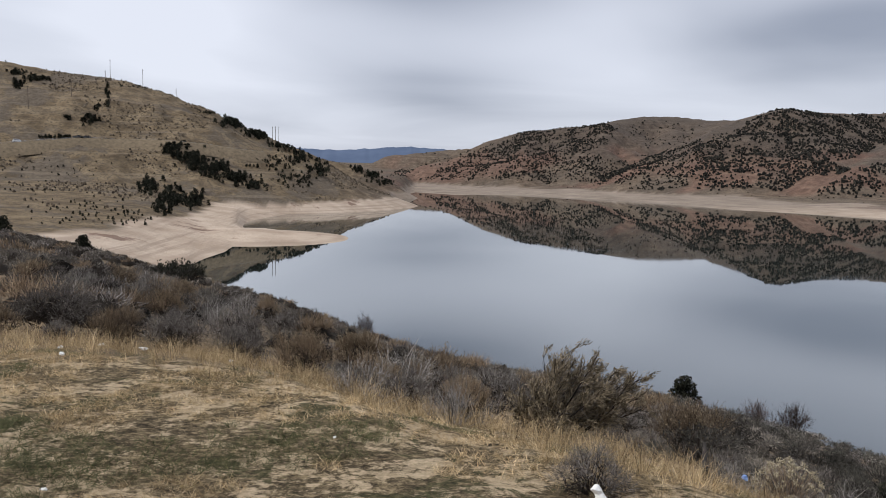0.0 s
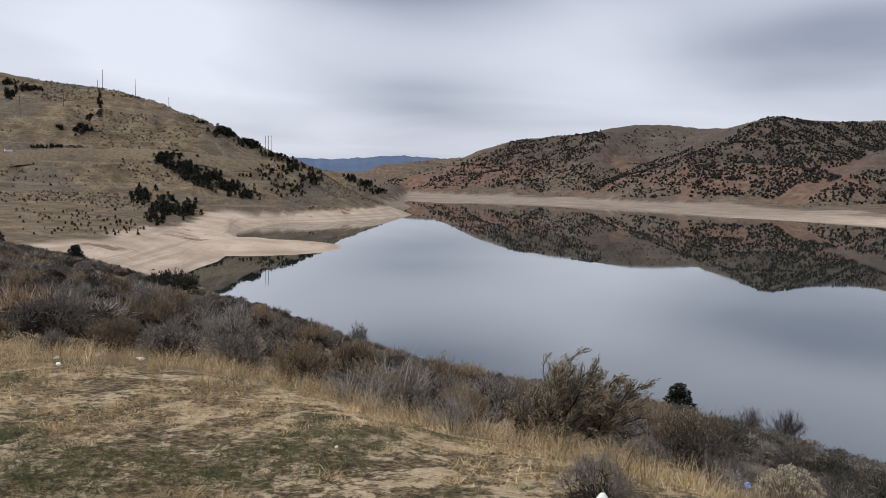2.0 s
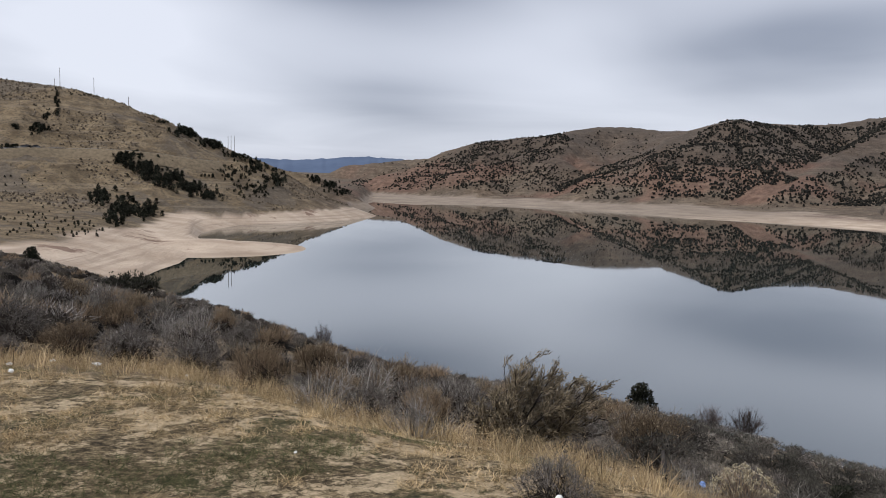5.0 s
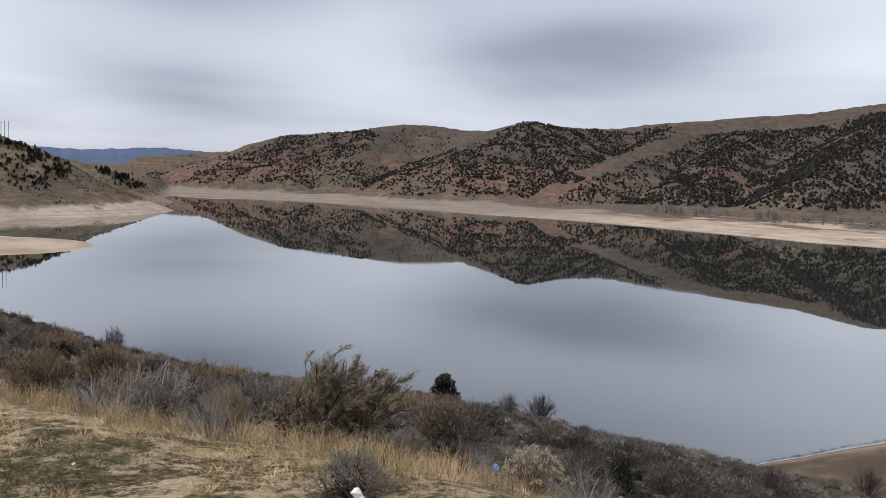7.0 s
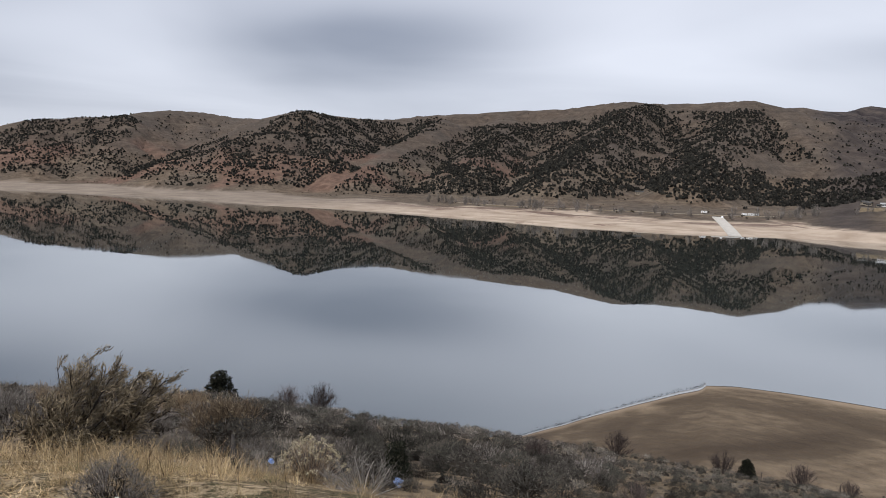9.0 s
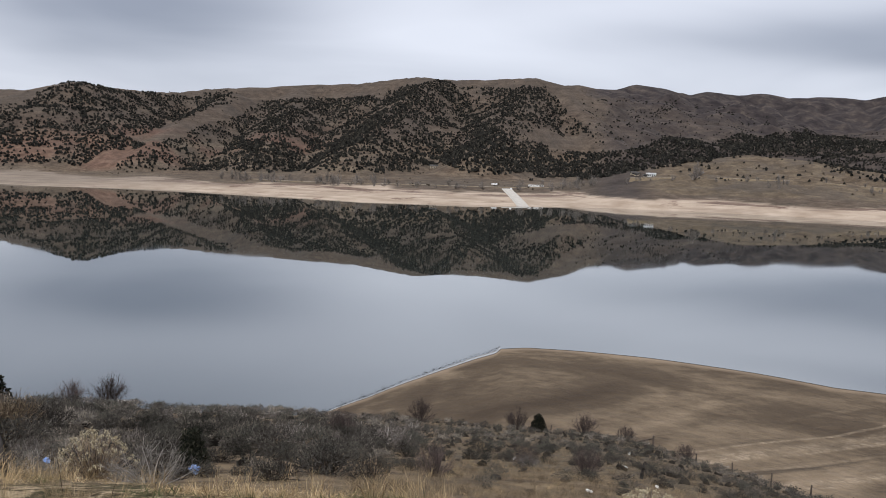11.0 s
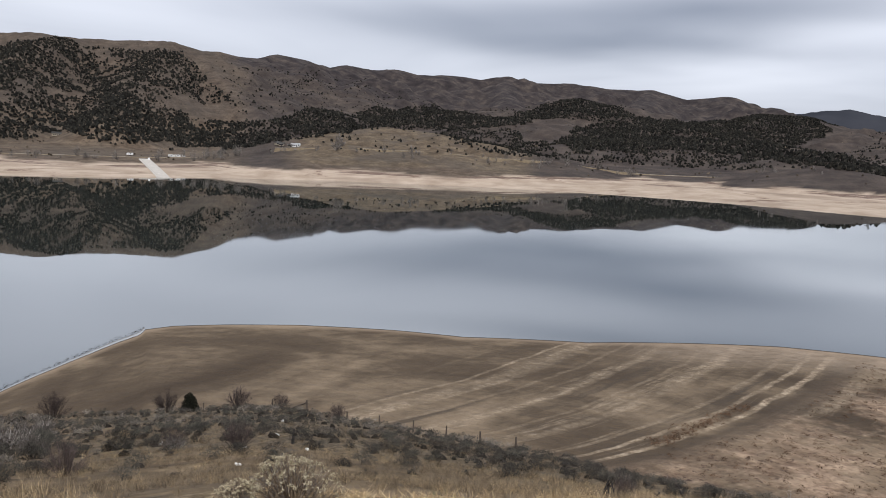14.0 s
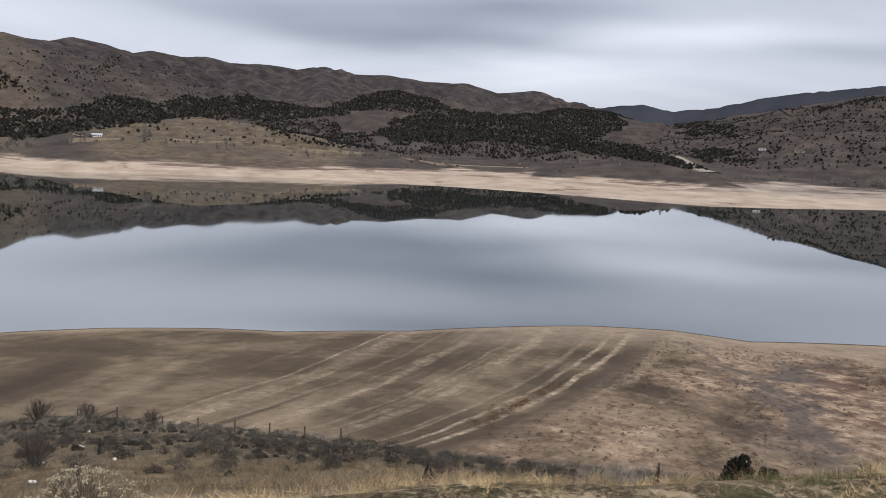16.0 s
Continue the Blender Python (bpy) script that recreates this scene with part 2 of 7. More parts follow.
def height(x, y):
    x, y = np.asarray(x, float), np.asarray(y, float)
    r, az = np.hypot(x, y), np.degrees(np.arctan2(x, y))
    # the bank below the lookout
    wob = (fractal(x / 22, y / 22, 3, 3) - 0.5)
    rf, re = table(az, BANK, 1), table(az, BANK, 2)
    ze = EYE + re * np.tan(np.radians(table(az, BANK, 3)))
    zf = -0.02 * rf
    t = (r - rf) / (re - rf)
    bank = np.where(r < rf, zf * r / rf, zf + (ze - zf) * np.clip(t, 0, 1))
    bank = bank - 0.28 * smooth01((r - rf) / 5) * (1 - smooth01((r - rf) / 60)) - 0.45 * np.maximum(r - re, 0)
    bank = bank + wob * 1.2 * smooth01((r - rf) / 25) + (fractal(x / 1.7, y / 1.7, 9, 3) - 0.5) * 0.12
    shore = LAKE + (table(az, NEAR_SHORE, 1) - r) * table(az, NEAR_SHORE, 2) + (fractal(x / 30, y / 30, 5, 3) - 0.5) * 0.5 * smooth01((table(az, NEAR_SHORE, 1) - r) / 12)
    near = np.maximum(bank, np.maximum(shore, LAKE - 6))
    # the far shores and the benches behind them
    rw, rt = table(az, FAR_SHORE, 1), table(az, FAR_SHORE, 2)
    k = (r - rw) / (rt - rw)
    far = np.where(k < 0, LAKE + k * 7, LAKE + 7 * np.clip(k, 0, 1) ** 0.85 + 0.045 * np.clip(r - rt, 0, 330) + 0.012 * np.maximum(r - rt - 330, 0))
    spit = np.full_like(far, -1e3)
    for (a0, r0, w0), (a1, r1, w1) in zip(SPIT, SPIT[1:]):
        p = (r0 * math.sin(radians(a0)), r0 * math.cos(radians(a0)), w0)
        q = (r1 * math.sin(radians(a1)), r1 * math.cos(radians(a1)), w1)
        d, w = tent(x, y, p, q)
        spit = np.maximum(spit, LAKE + (w - d) * 0.07)
    far = np.maximum(np.maximum(far, LAKE - 8), spit)
    hills = np.full_like(far, -1e3)
    gate = r > 250
    hx, hy = x[gate] if x.ndim else x, y[gate] if y.ndim else y
    if np.any(gate):
        gx = hx + 55 * (fractal(hx / 160, hy / 160, 21, 3) - 0.5)
        gy = hy + 55 * (fractal(hx / 160, hy / 160, 31, 3) - 0.5)
        best = np.full_like(hx, -1e3)
        crest = np.full_like(hx, 1.0)
        for slope, p, q in SEGS:
            d, z = tent(gx, gy, p, q)
            d0, z0 = tent(hx, hy, p, q)
            m = smooth01(d0 / 120)
            h = z0 * (1 - m) + z * m - slope * (d0 * (1 - m) + d * m) * (0.6 + 0.4 * smooth01(d0 / 60))
            up = h > best
            best = np.where(up, h, best)
            crest = np.where(up, smooth01(d0 / 130), crest)
        ridged = np.abs(fractal(hx / 130, hy / 130, 41, 4, 0.55) - 0.5) * 2
        best = best - crest * np.clip((best - LAKE - 8) / 60, 0, 1) * (np.interp(np.hypot(hx, hy), [500, 900, 1700, 2400], [26, 30, 36, 60]) * (0.32 - ridged) + 9 * (fractal(hx / 40, hy / 40, 51, 4, 0.6) - 0.5)) - crest * np.clip((best - LAKE - 9) / 12, 0, 1) * 7.0 * (0.3 - np.abs(fractal(hx / 34, hy / 34, 55, 4, 0.6) - 0.5) * 2) * (np.hypot(hx, hy) < 1000)
        hills[gate] = best
    far = np.maximum(far, hills)
    near_reach = np.interp(az, [-60, -30, -20, 130, 150], [400, 330, 300, 300, 400])
    return np.where(r < near_reach, np.maximum(near, np.where(r > table(az, NEAR_SHORE, 1), far, LAKE - 8)), far)


def plan(az, r):
    return r * math.sin(radians(az)), r * math.cos(radians(az))


# ---- materials ----
class Nodes:
    """Short hand for a node material."""

    def __init__(self, name):
        self.mat = bpy.data.materials.new(name)
        self.mat.use_nodes = True
        self.t = self.mat.node_tree
        self.b = self.t.nodes["Principled BSDF"]

    def link(self, a, b):
        self.t.links.new(a, b)

    def node(self, kind, **values):
        n = self.t.nodes.new(kind)
        for key, value in values.items():
            if isinstance(value, bpy.types.NodeSocket):
                self.link(value, n.inputs[key])
            else:
                n.inputs[key].default_value = value
        return n

    def where(self):
        return self.t.nodes.new("ShaderNodeNewGeometry").outputs["Position"]

    def object_coord(self):
        return self.t.nodes.new("ShaderNodeTexCoord").outputs["Object"]

    def noise(self, scale, detail=4.0, rough=0.55, vec=None, distort=0.0):
        n = self.node("ShaderNodeTexNoise", Scale=scale, Detail=detail, Roughness=rough, Distortion=distort)
        self.link(vec if vec is not None else self.where(), n.inputs["Vector"])
        return n.outputs["Fac"]

    def ramp(self, fac, *stops):
        n = self.t.nodes.new("ShaderNodeValToRGB")
        el = n.color_ramp.elements
        while len(el) < len(stops):
            el.new(0.5)
        for e, (p, c) in zip(el, stops):
            e.position = p
            e.color = (*c, 1) if len(c) == 3 else c
        self.link(fac, n.inputs[0])
        return n.outputs[0]

    def band(self, fac, lo, hi, a=0.0, b=1.0):
        n = self.node("ShaderNodeMapRange")
        for i, v in ((1, lo), (2, hi), (3, a), (4, b)):
            n.inputs[i].default_value = v
        self.link(fac, n.inputs[0])
        return n.outputs[0]

    def math(self, op, a, b=0.0):
        n = self.t.nodes.new("ShaderNodeMath")
        n.operation = op
        for i, v in enumerate((a, b)):
            if isinstance(v, bpy.types.NodeSocket):
                self.link(v, n.inputs[i])
            else:
                n.inputs[i].default_value = v
        return n.outputs[0]

    def mix(self, fac, a, b, mode='MIX'):
        n = self.t.nodes.new("ShaderNodeMix")
        n.data_type, n.blend_type = 'RGBA', mode
        for i, v in ((0, fac), (6, a), (7, b)):
            if isinstance(v, bpy.types.NodeSocket):
                self.link(v, n.inputs[i])
            elif i == 0:
                n.inputs[0].default_value = v
            else:
                n.inputs[i].default_value = (*v, 1)
        return n.outputs[2]

    def attr(self, name):
        n = self.t.nodes.new("ShaderNodeAttribute")
        n.attribute_name = name
        return n

    def bump(self, fac, strength, distance):
        n = self.node("ShaderNodeBump", Strength=strength, Distance=distance)
        self.link(fac, n.inputs["Height"])
        self.link(n.outputs[0], self.b.inputs["Normal"])

    def done(self, colour, rough=0.9, metal=0.0, spec=0.3):
        for key, v in (("Base Color", colour), ("Roughness", rough), ("Metallic", metal), ("Specular IOR Level", spec)):
            if isinstance(v, bpy.types.NodeSocket):
                self.link(v, self.b.inputs[key])
            else:
                self.b.inputs[key].default_value = (*v, 1) if key == "Base Color" else v
        return self.mat


def ground_material():
    n = Nodes("ground_soil")
    zone, cover = n.attr("zone"), n.attr("cover")
    sep, sep2 = n.t.nodes.new("ShaderNodeSeparateColor"), n.t.nodes.new("ShaderNodeSeparateColor")
    n.link(zone.outputs["Color"], sep.inputs[0])
    n.link(cover.outputs["Color"], sep2.inputs[0])
    sand_m, red_m, near_m, mud_m = sep.outputs[0], sep.outputs[1], sep.outputs[2], zone.outputs["Alpha"]
    heath_shade_m, gold_m, flat_m = sep2.outputs[0], sep2.outputs[1], sep2.outputs[2]
    big, mid, small = n.noise(0.012, 4), n.noise(0.09, 5), n.noise(1.3, 5)
    pos = n.where()
    # strata: bedding that runs level round the hills
    lev = n.node("ShaderNodeMapping")
    lev.inputs["Scale"].default_value = (0.006, 0.006, 0.22)
    n.link(pos, lev.inputs[0])
    strata = n.noise(1.0, 5, 0.6, lev.outputs[0])
    hill = n.ramp(mid, (0.3, (0.066, 0.046, 0.033)), (0.5, (0.128, 0.093, 0.066)), (0.72, (0.205, 0.155, 0.112)))
    hill = n.mix(n.band(big, 0.35, 0.65), hill, n.mix(0.5, hill, (0.091, 0.080, 0.067)))
    hill = n.mix(n.band(strata, 0.5, 0.68), hill, n.mix(0.5, hill, (0.213, 0.171, 0.125)))
    gold = n.ramp(mid, (0.32, (0.088, 0.064, 0.039)), (0.5, (0.165, 0.122, 0.074)), (0.68, (0.250, 0.190, 0.118)))
    gold = n.mix(n.band(strata, 0.55, 0.7, 0, 0.35), gold, (0.111, 0.092, 0.070))
    gold = n.mix(n.math('MULTIPLY', n.band(n.noise(0.5, 4, 0.7), 0.53, 0.57), 0.75), gold, (0.072, 0.058, 0.042))
    gold = n.mix(n.math('MULTIPLY', n.band(n.noise(0.016, 8, 0.72), 0.50, 0.56), 0.75), gold, n.ramp(n.noise(0.3, 6, 0.75), (0.35, (0.062, 0.052, 0.042)), (0.65, (0.15, 0.125, 0.10))))
    ledge = n.node("ShaderNodeMapping")
    ledge.inputs["Scale"].default_value = (0.012, 0.012, 0.55)
    n.link(pos, ledge.inputs[0])
    gold = n.mix(n.math('MULTIPLY', n.band(n.noise(1.0, 6, 0.7, ledge.outputs[0]), 0.57, 0.61), 0.35), gold, (0.26, 0.21, 0.155))
    hill = n.mix(n.math('MULTIPLY', n.band(n.noise(0.35, 4, 0.7), 0.54, 0.6), 0.6), hill, (0.05, 0.042, 0.032))
    col = n.mix(n.math('MULTIPLY', gold_m, 0.9), hill, gold)
    # brushy slopes, with the far mountains' shade and haze mixed into the colour
    heath_shade = n.ramp(n.noise(0.03, 6, 0.62), (0.36, (0.0280, 0.0230, 0.0240)), (0.52, (0.0540, 0.0440, 0.0415)), (0.68, (0.100, 0.080, 0.068)))
    col = n.mix(heath_shade_m, col, heath_shade)
    red = n.ramp(mid, (0.3, (0.115, 0.06, 0.045)), (0.7, (0.23, 0.125, 0.09)))
    col = n.mix(n.math('MULTIPLY', red_m, 0.5), col, red)
    sxyz = n.node("ShaderNodeSeparateXYZ")
    n.link(pos, sxyz.inputs[0])
    sand = n.ramp(n.noise(0.05, 5), (0.3, (0.36, 0.275, 0.205)), (0.7, (0.55, 0.445, 0.35)))
    ring = n.node("ShaderNodeMapping")
    ring.inputs["Scale"].default_value = (0.01, 0.01, 1.1)
    n.link(pos, ring.inputs[0])
    sand = n.mix(n.band(n.noise(1.0, 4, 0.6, ring.outputs[0]), 0.5, 0.64, 0, 0.55), sand, (0.27, 0.205, 0.155))
    sand = n.mix(n.band(n.noise(0.03, 6, 0.7), 0.60, 0.66, 0, 0.8), sand, (0.16, 0.095, 0.07))
    # grey cobbles along the head of the southern cove
    cove = n.math('MULTIPLY', n.band(n.math('ADD', n.math('MULTIPLY', sxyz.outputs[0], 0.25), sxyz.outputs[1]), 0.0, -25.0), n.band(n.math('ADD', sxyz.outputs[2], n.math('MULTIPLY', mid, 2.0)), LAKE + 3.6, LAKE + 5.6))
    cove = n.math('MULTIPLY', cove, n.band(n.noise(0.02, 5, 0.7), 0.38, 0.55))
    sand = n.mix(n.math('MULTIPLY', cove, 0.75), sand, n.ramp(n.noise(0.6, 6, 0.8), (0.35, (0.13, 0.115, 0.10)), (0.65, (0.36, 0.325, 0.285))))
    strip = n.node("ShaderNodeMapping")
    strip.inputs["Scale"].default_value = (0.011, 0.011, 0.5)
    n.link(pos, strip.inputs[0])
    scrub = n.math('MULTIPLY', n.band(n.noise(1.0, 6, 0.65, strip.outputs[0]), 0.50, 0.56), n.band(sxyz.outputs[2], LAKE + 3.6, LAKE + 5.2))
    scrub = n.math('MULTIPLY', scrub, n.band(sxyz.outputs[0], 330.0, 420.0))
    sand = n.mix(n.math('MULTIPLY', scrub, 0.85), sand, n.ramp(n.noise(0.25, 5, 0.7), (0.35, (0.075, 0.042, 0.034)), (0.65, (0.19, 0.125, 0.098))))
    sand = n.mix(n.math('MULTIPLY', n.band(sxyz.outputs[1], 640.0, 830.0), 0.72), sand, n.ramp(n.noise(0.04, 6, 0.65), (0.35, (0.13, 0.108, 0.088)), (0.65, (0.25, 0.205, 0.165))))
    col = n.mix(sand_m, col, sand)
    # the dried lake bed below the lookout, with strand lines left by the falling water
    xyz = n.node("ShaderNodeSeparateXYZ")
    n.link(pos, xyz.inputs[0])
    # u counts the strands: they part like a fan from the foot of the bank
    out = n.math('POWER', n.math('MAXIMUM', n.math('SUBTRACT', xyz.outputs[0], 40.0), 1.0), 0.3)
    u = n.math('DIVIDE', n.math('SUBTRACT', xyz.outputs[1], 68.0), out)
    u = n.math('ADD', u, n.math('MULTIPLY', n.math('SUBTRACT', n.noise(0.07, 5, 0.6), 0.5), 0.9))
    uv = n.node("ShaderNodeCombineXYZ", X=n.math('MULTIPLY', u, 0.75), Y=n.math('MULTIPLY', xyz.outputs[0], 0.012))
    lines = n.noise(1.0, 8, 0.7, uv.outputs[0])
    swirl = n.noise(0.026, 4, 0.5, None, 1.4)
    mud = n.ramp(n.math('ADD', n.math('MULTIPLY', swirl, 0.75), n.math('MULTIPLY', n.noise(0.35, 5, 0.65), 0.25)), (0.37, (0.074, 0.053, 0.036)), (0.49, (0.112, 0.082, 0.055)), (0.575, (0.195, 0.145, 0.097)), (0.69, (0.31, 0.235, 0.16)))
    fan = n.band(u, -9.0, -15.0)
    broken = n.band(n.noise(0.22, 6, 0.72), 0.36, 0.6, 0.25, 1.0)
    crust = n.ramp(n.noise(0.8, 7, 0.8), (0.34, (0.17, 0.124, 0.082)), (0.5, (0.36, 0.28, 0.195)), (0.64, (0.60, 0.48, 0.35)))
    mud = n.mix(n.math('MULTIPLY', n.band(lines, 0.45, 0.34), n.math('MULTIPLY', fan, 0.8)), mud, (0.072, 0.056, 0.042))
    mud = n.mix(n.math('MULTIPLY', n.band(lines, 0.53, 0.62), n.math('MULTIPLY', n.math('MULTIPLY', fan, broken), 0.6)), mud, crust)
    # the strongest strands: where, half width, how bright
    for at, wide, much in ((-23.35, 0.19, 0.9), (-22.55, 0.15, 0.75), (-21.7, 0.16, 0.35), (-19.8, 0.34, 0.42), (-18.6, 0.14, 0.3), (-16.9, 0.32, 0.42), (-15.4, 0.14, 0.25), (-14.0, 0.6, 0.35), (-13.1, 0.12, 0.55)):
        off = n.math('ABSOLUTE', n.math('SUBTRACT', u, at))
        mud = n.mix(n.math('MULTIPLY', n.math('MULTIPLY', n.band(off, wide, wide * 0.4), broken), much), mud, crust)
    mud = n.mix(n.math('MULTIPLY', n.band(n.math('ABSOLUTE', n.math('SUBTRACT', u, -24.3)), 0.75, 0.4), 0.75), mud, (0.085, 0.063, 0.045))
    beyond = n.band(u, -24.0, -26.0)
    pink = n.math('MULTIPLY', beyond, n.band(n.noise(0.045, 6, 0.7), 0.43, 0.60))
    mud = n.mix(pink, mud, n.ramp(n.noise(0.4, 7, 0.75), (0.34, (0.135, 0.086, 0.058)), (0.48, (0.31, 0.215, 0.148)), (0.64, (0.56, 0.41, 0.285))))
    spots = n.math('MULTIPLY', n.band(n.noise(1.0, 5, 0.75), 0.57, 0.62), n.band(n.noise(0.06, 4), 0.44, 0.56))
    mud = n.mix(n.math('MULTIPLY', beyond, spots), mud, (0.085, 0.055, 0.042))
    silt = n.math('MULTIPLY', n.band(xyz.outputs[1], -22.0, -36.0), n.band(n.noise(0.055, 4, 0.6, None, 0.8), 0.53, 0.60))
    mud = n.mix(n.math('MULTIPLY', silt, 0.85), mud, n.ramp(small, (0.35, (0.075, 0.062, 0.056)), (0.65, (0.12, 0.10, 0.09))))
    rust = n.math('MULTIPLY', n.band(xyz.outputs[1], -34.0, -44.0), n.band(n.noise(0.08, 5, 0.7), 0.55, 0.62))
    mud = n.mix(n.math('MULTIPLY', rust, 0.8), mud, (0.10, 0.052, 0.043))
    rim = n.math('MULTIPLY', n.band(xyz.outputs[2], LAKE + 2.2, LAKE + 0.8), n.band(xyz.outputs[1], 12.0, -6.0))
    mud = n.mix(n.math('MULTIPLY', rim, 0.75), mud, n.ramp(n.noise(0.3, 6, 0.7), (0.3, (0.23, 0.172, 0.12)), (0.7, (0.40, 0.315, 0.235))))
    edge = n.band(xyz.outputs[2], LAKE + 0.45, LAKE + 0.15)
    mud = n.mix(n.math('MULTIPLY', edge, 0.6), mud, (0.36, 0.27, 0.19))
    mud = n.mix(n.band(xyz.outputs[2], LAKE + 0.12, LAKE + 0.02), mud, (0.05, 0.042, 0.034))
    col = n.mix(mud_m, col, mud)
    # litter and soil between the shrubs
    soil = n.ramp(small, (0.3, (0.085, 0.062, 0.041)), (0.52, (0.170, 0.125, 0.080)), (0.72, (0.29, 0.218, 0.138)))
    litter = n.noise(5.0, 9, 0.82)
    tan_soil = n.ramp(litter, (0.38, (0.045, 0.035, 0.025)), (0.5, (0.125, 0.095, 0.062)), (0.62, (0.29, 0.222, 0.142)))
    soil = n.mix(cover.outputs["Alpha"], soil, tan_soil)
    col = n.mix(near_m, col, soil)
    # the trodden lookout: pale soil, matted straw and moss
    lay = n.node("ShaderNodeMapping")
    lay.inputs["Scale"].default_value = (1.0, 1.25, 1.0)
    lay.inputs["Rotation"].default_value = (0, 0, 0.35)
    n.link(pos, lay.inputs[0])
    mat_n, fib = n.noise(2.6, 12, 0.8, lay.outputs[0]), n.noise(17.0, 8, 0.85, lay.outputs[0])
    pale = n.ramp(fib, (0.36, (0.36, 0.265, 0.16)), (0.6, (0.74, 0.585, 0.39)))
    straw = n.ramp(fib, (0.40, (0.046, 0.035, 0.021)), (0.5, (0.165, 0.123, 0.072)), (0.60, (0.46, 0.352, 0.208)))
    moss = n.ramp(fib, (0.36, (0.024, 0.028, 0.013)), (0.64, (0.125, 0.122, 0.056)))
    flat = n.mix(n.band(mat_n, 0.512, 0.54), straw, pale)
    flat = n.mix(n.band(n.noise(1.4, 12, 0.78, lay.outputs[0], 0.3), 0.54, 0.575), flat, n.mix(0.25, moss, straw))
    col = n.mix(flat_m, col, flat)
    h = n.math('ADD', n.noise(0.4, 6), n.math('MULTIPLY', small, 0.12))
    h = n.math('ADD', h, n.math('MULTIPLY', n.math('MULTIPLY', n.math('ADD', fib, n.math('MULTIPLY', mat_n, 2.0)), flat_m), 0.06))
    h = n.math('ADD', h, n.math('MULTIPLY', n.noise(0.05, 7, 0.65), 3.0))
    n.bump(h, 0.9, 0.6)
    return n.done(col, 0.95, 0.0, 0.12)


def water_material():
    n = Nodes("lake_water")
    n.b.inputs["IOR"].default_value = 1.6
    lay = n.node("ShaderNodeMapping")
    lay.inputs["Scale"].default_value = (0.02, 0.05, 1.0)
    n.link(n.where(), lay.inputs[0])
    rough = n.band(n.noise(1.0, 4, 0.5, lay.outputs[0]), 0.4, 0.7, 0.012, 0.035)
    n.bump(n.noise(0.35, 3, 0.5), 0.05, 0.02)
    water = n.done(n.ramp(n.noise(0.01, 3), (0.3, (0.014, 0.020, 0.018)), (0.7, (0.026, 0.033, 0.029))), rough, 0.0, 0.5)
    sheen = n.node("ShaderNodeBsdfGlossy", Roughness=rough)
    sheen.inputs["Color"].default_value = (0.86, 0.89, 0.90, 1)
    both = n.t.nodes.new("ShaderNodeMixShader")
    both.inputs[0].default_value = 0.33
    n.link(n.b.outputs[0], both.inputs[1])
    n.link(sheen.outputs[0], both.inputs[2])
    n.link(both.outputs[0], n.t.nodes["Material Output"].inputs["Surface"])
    return water


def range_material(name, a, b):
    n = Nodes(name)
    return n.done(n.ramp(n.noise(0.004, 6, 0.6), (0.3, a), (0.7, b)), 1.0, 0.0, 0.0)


def scatter_material(name, stops, rough=0.9, spec=0.06, per_object=0.35):
    """For twigs, blades and leaves: each piece takes a tone of its own, each plant leans light or dark."""
    n = Nodes(name)
    isl = n.t.nodes.new("ShaderNodeNewGeometry").outputs["Random Per Island"]
    col = n.ramp(isl, *stops)
    ran = n.t.nodes.new("ShaderNodeObjectInfo").outputs["Random"]
    drift = n.noise(0.35, 2.0)
    k = n.math('ADD', n.band(ran, 0, 1, 1 - per_object, 1 + per_object), n.band(drift, 0.3, 0.7, -0.22, 0.22))
    k = n.math('ADD', k, n.attr("tone").outputs["Fac"])
    grey = n.node("ShaderNodeCombineColor", Red=k, Green=k, Blue=k)
    col = n.mix(1.0, col, grey.outputs[0], 'MULTIPLY')
    return n.done(col, rough, 0.0, spec)


def plain_material(name, a, b, scale=6.0, rough=0.7, metal=0.0, bump=0.0):
    n = Nodes(name)
    f = n.noise(scale, 5, 0.6, n.object_coord())
    if bump:
        n.bump(f, bump, 0.02)
    return n.done(n.ramp(f, (0.35, a), (0.68, b)), rough, metal, 0.35)


M_TWIG = scatter_material("sage_twigs", [(0.0, (0.046, 0.038, 0.033)), (0.45, (0.116, 0.100, 0.089)), (0.8, (0.205, 0.184, 0.168)), (1.0, (0.35, 0.320, 0.297))])
M_TWIG_TAN = scatter_material("tan_twigs", [(0.0, (0.088, 0.061, 0.041)), (0.5, (0.182, 0.131, 0.088)), (1.0, (0.33, 0.250, 0.168))])
M_DEADWOOD = scatter_material("bleached_deadwood", [(0.0, (0.09, 0.08, 0.072)), (0.5, (0.20, 0.182, 0.165)), (1.0, (0.40, 0.37, 0.34))])
# old dark wood, deepened so bush interiors carry shade in their colour
M_DARKWOOD_SHADE = scatter_material("dark_wood_and_shade", [(0.0, (0.018, 0.015, 0.013)), (1.0, (0.060, 0.049, 0.042))])
M_SAGE_LEAF = scatter_material("sage_leaves", [(0.0, (0.060, 0.054, 0.046)), (0.5, (0.130, 0.116, 0.100)), (1.0, (0.235, 0.205, 0.172))])
M_FEATHER = scatter_material("feathery_leaves", [(0.0, (0.105, 0.083, 0.056)), (0.5, (0.22, 0.175, 0.118)), (1.0, (0.40, 0.325, 0.222))])
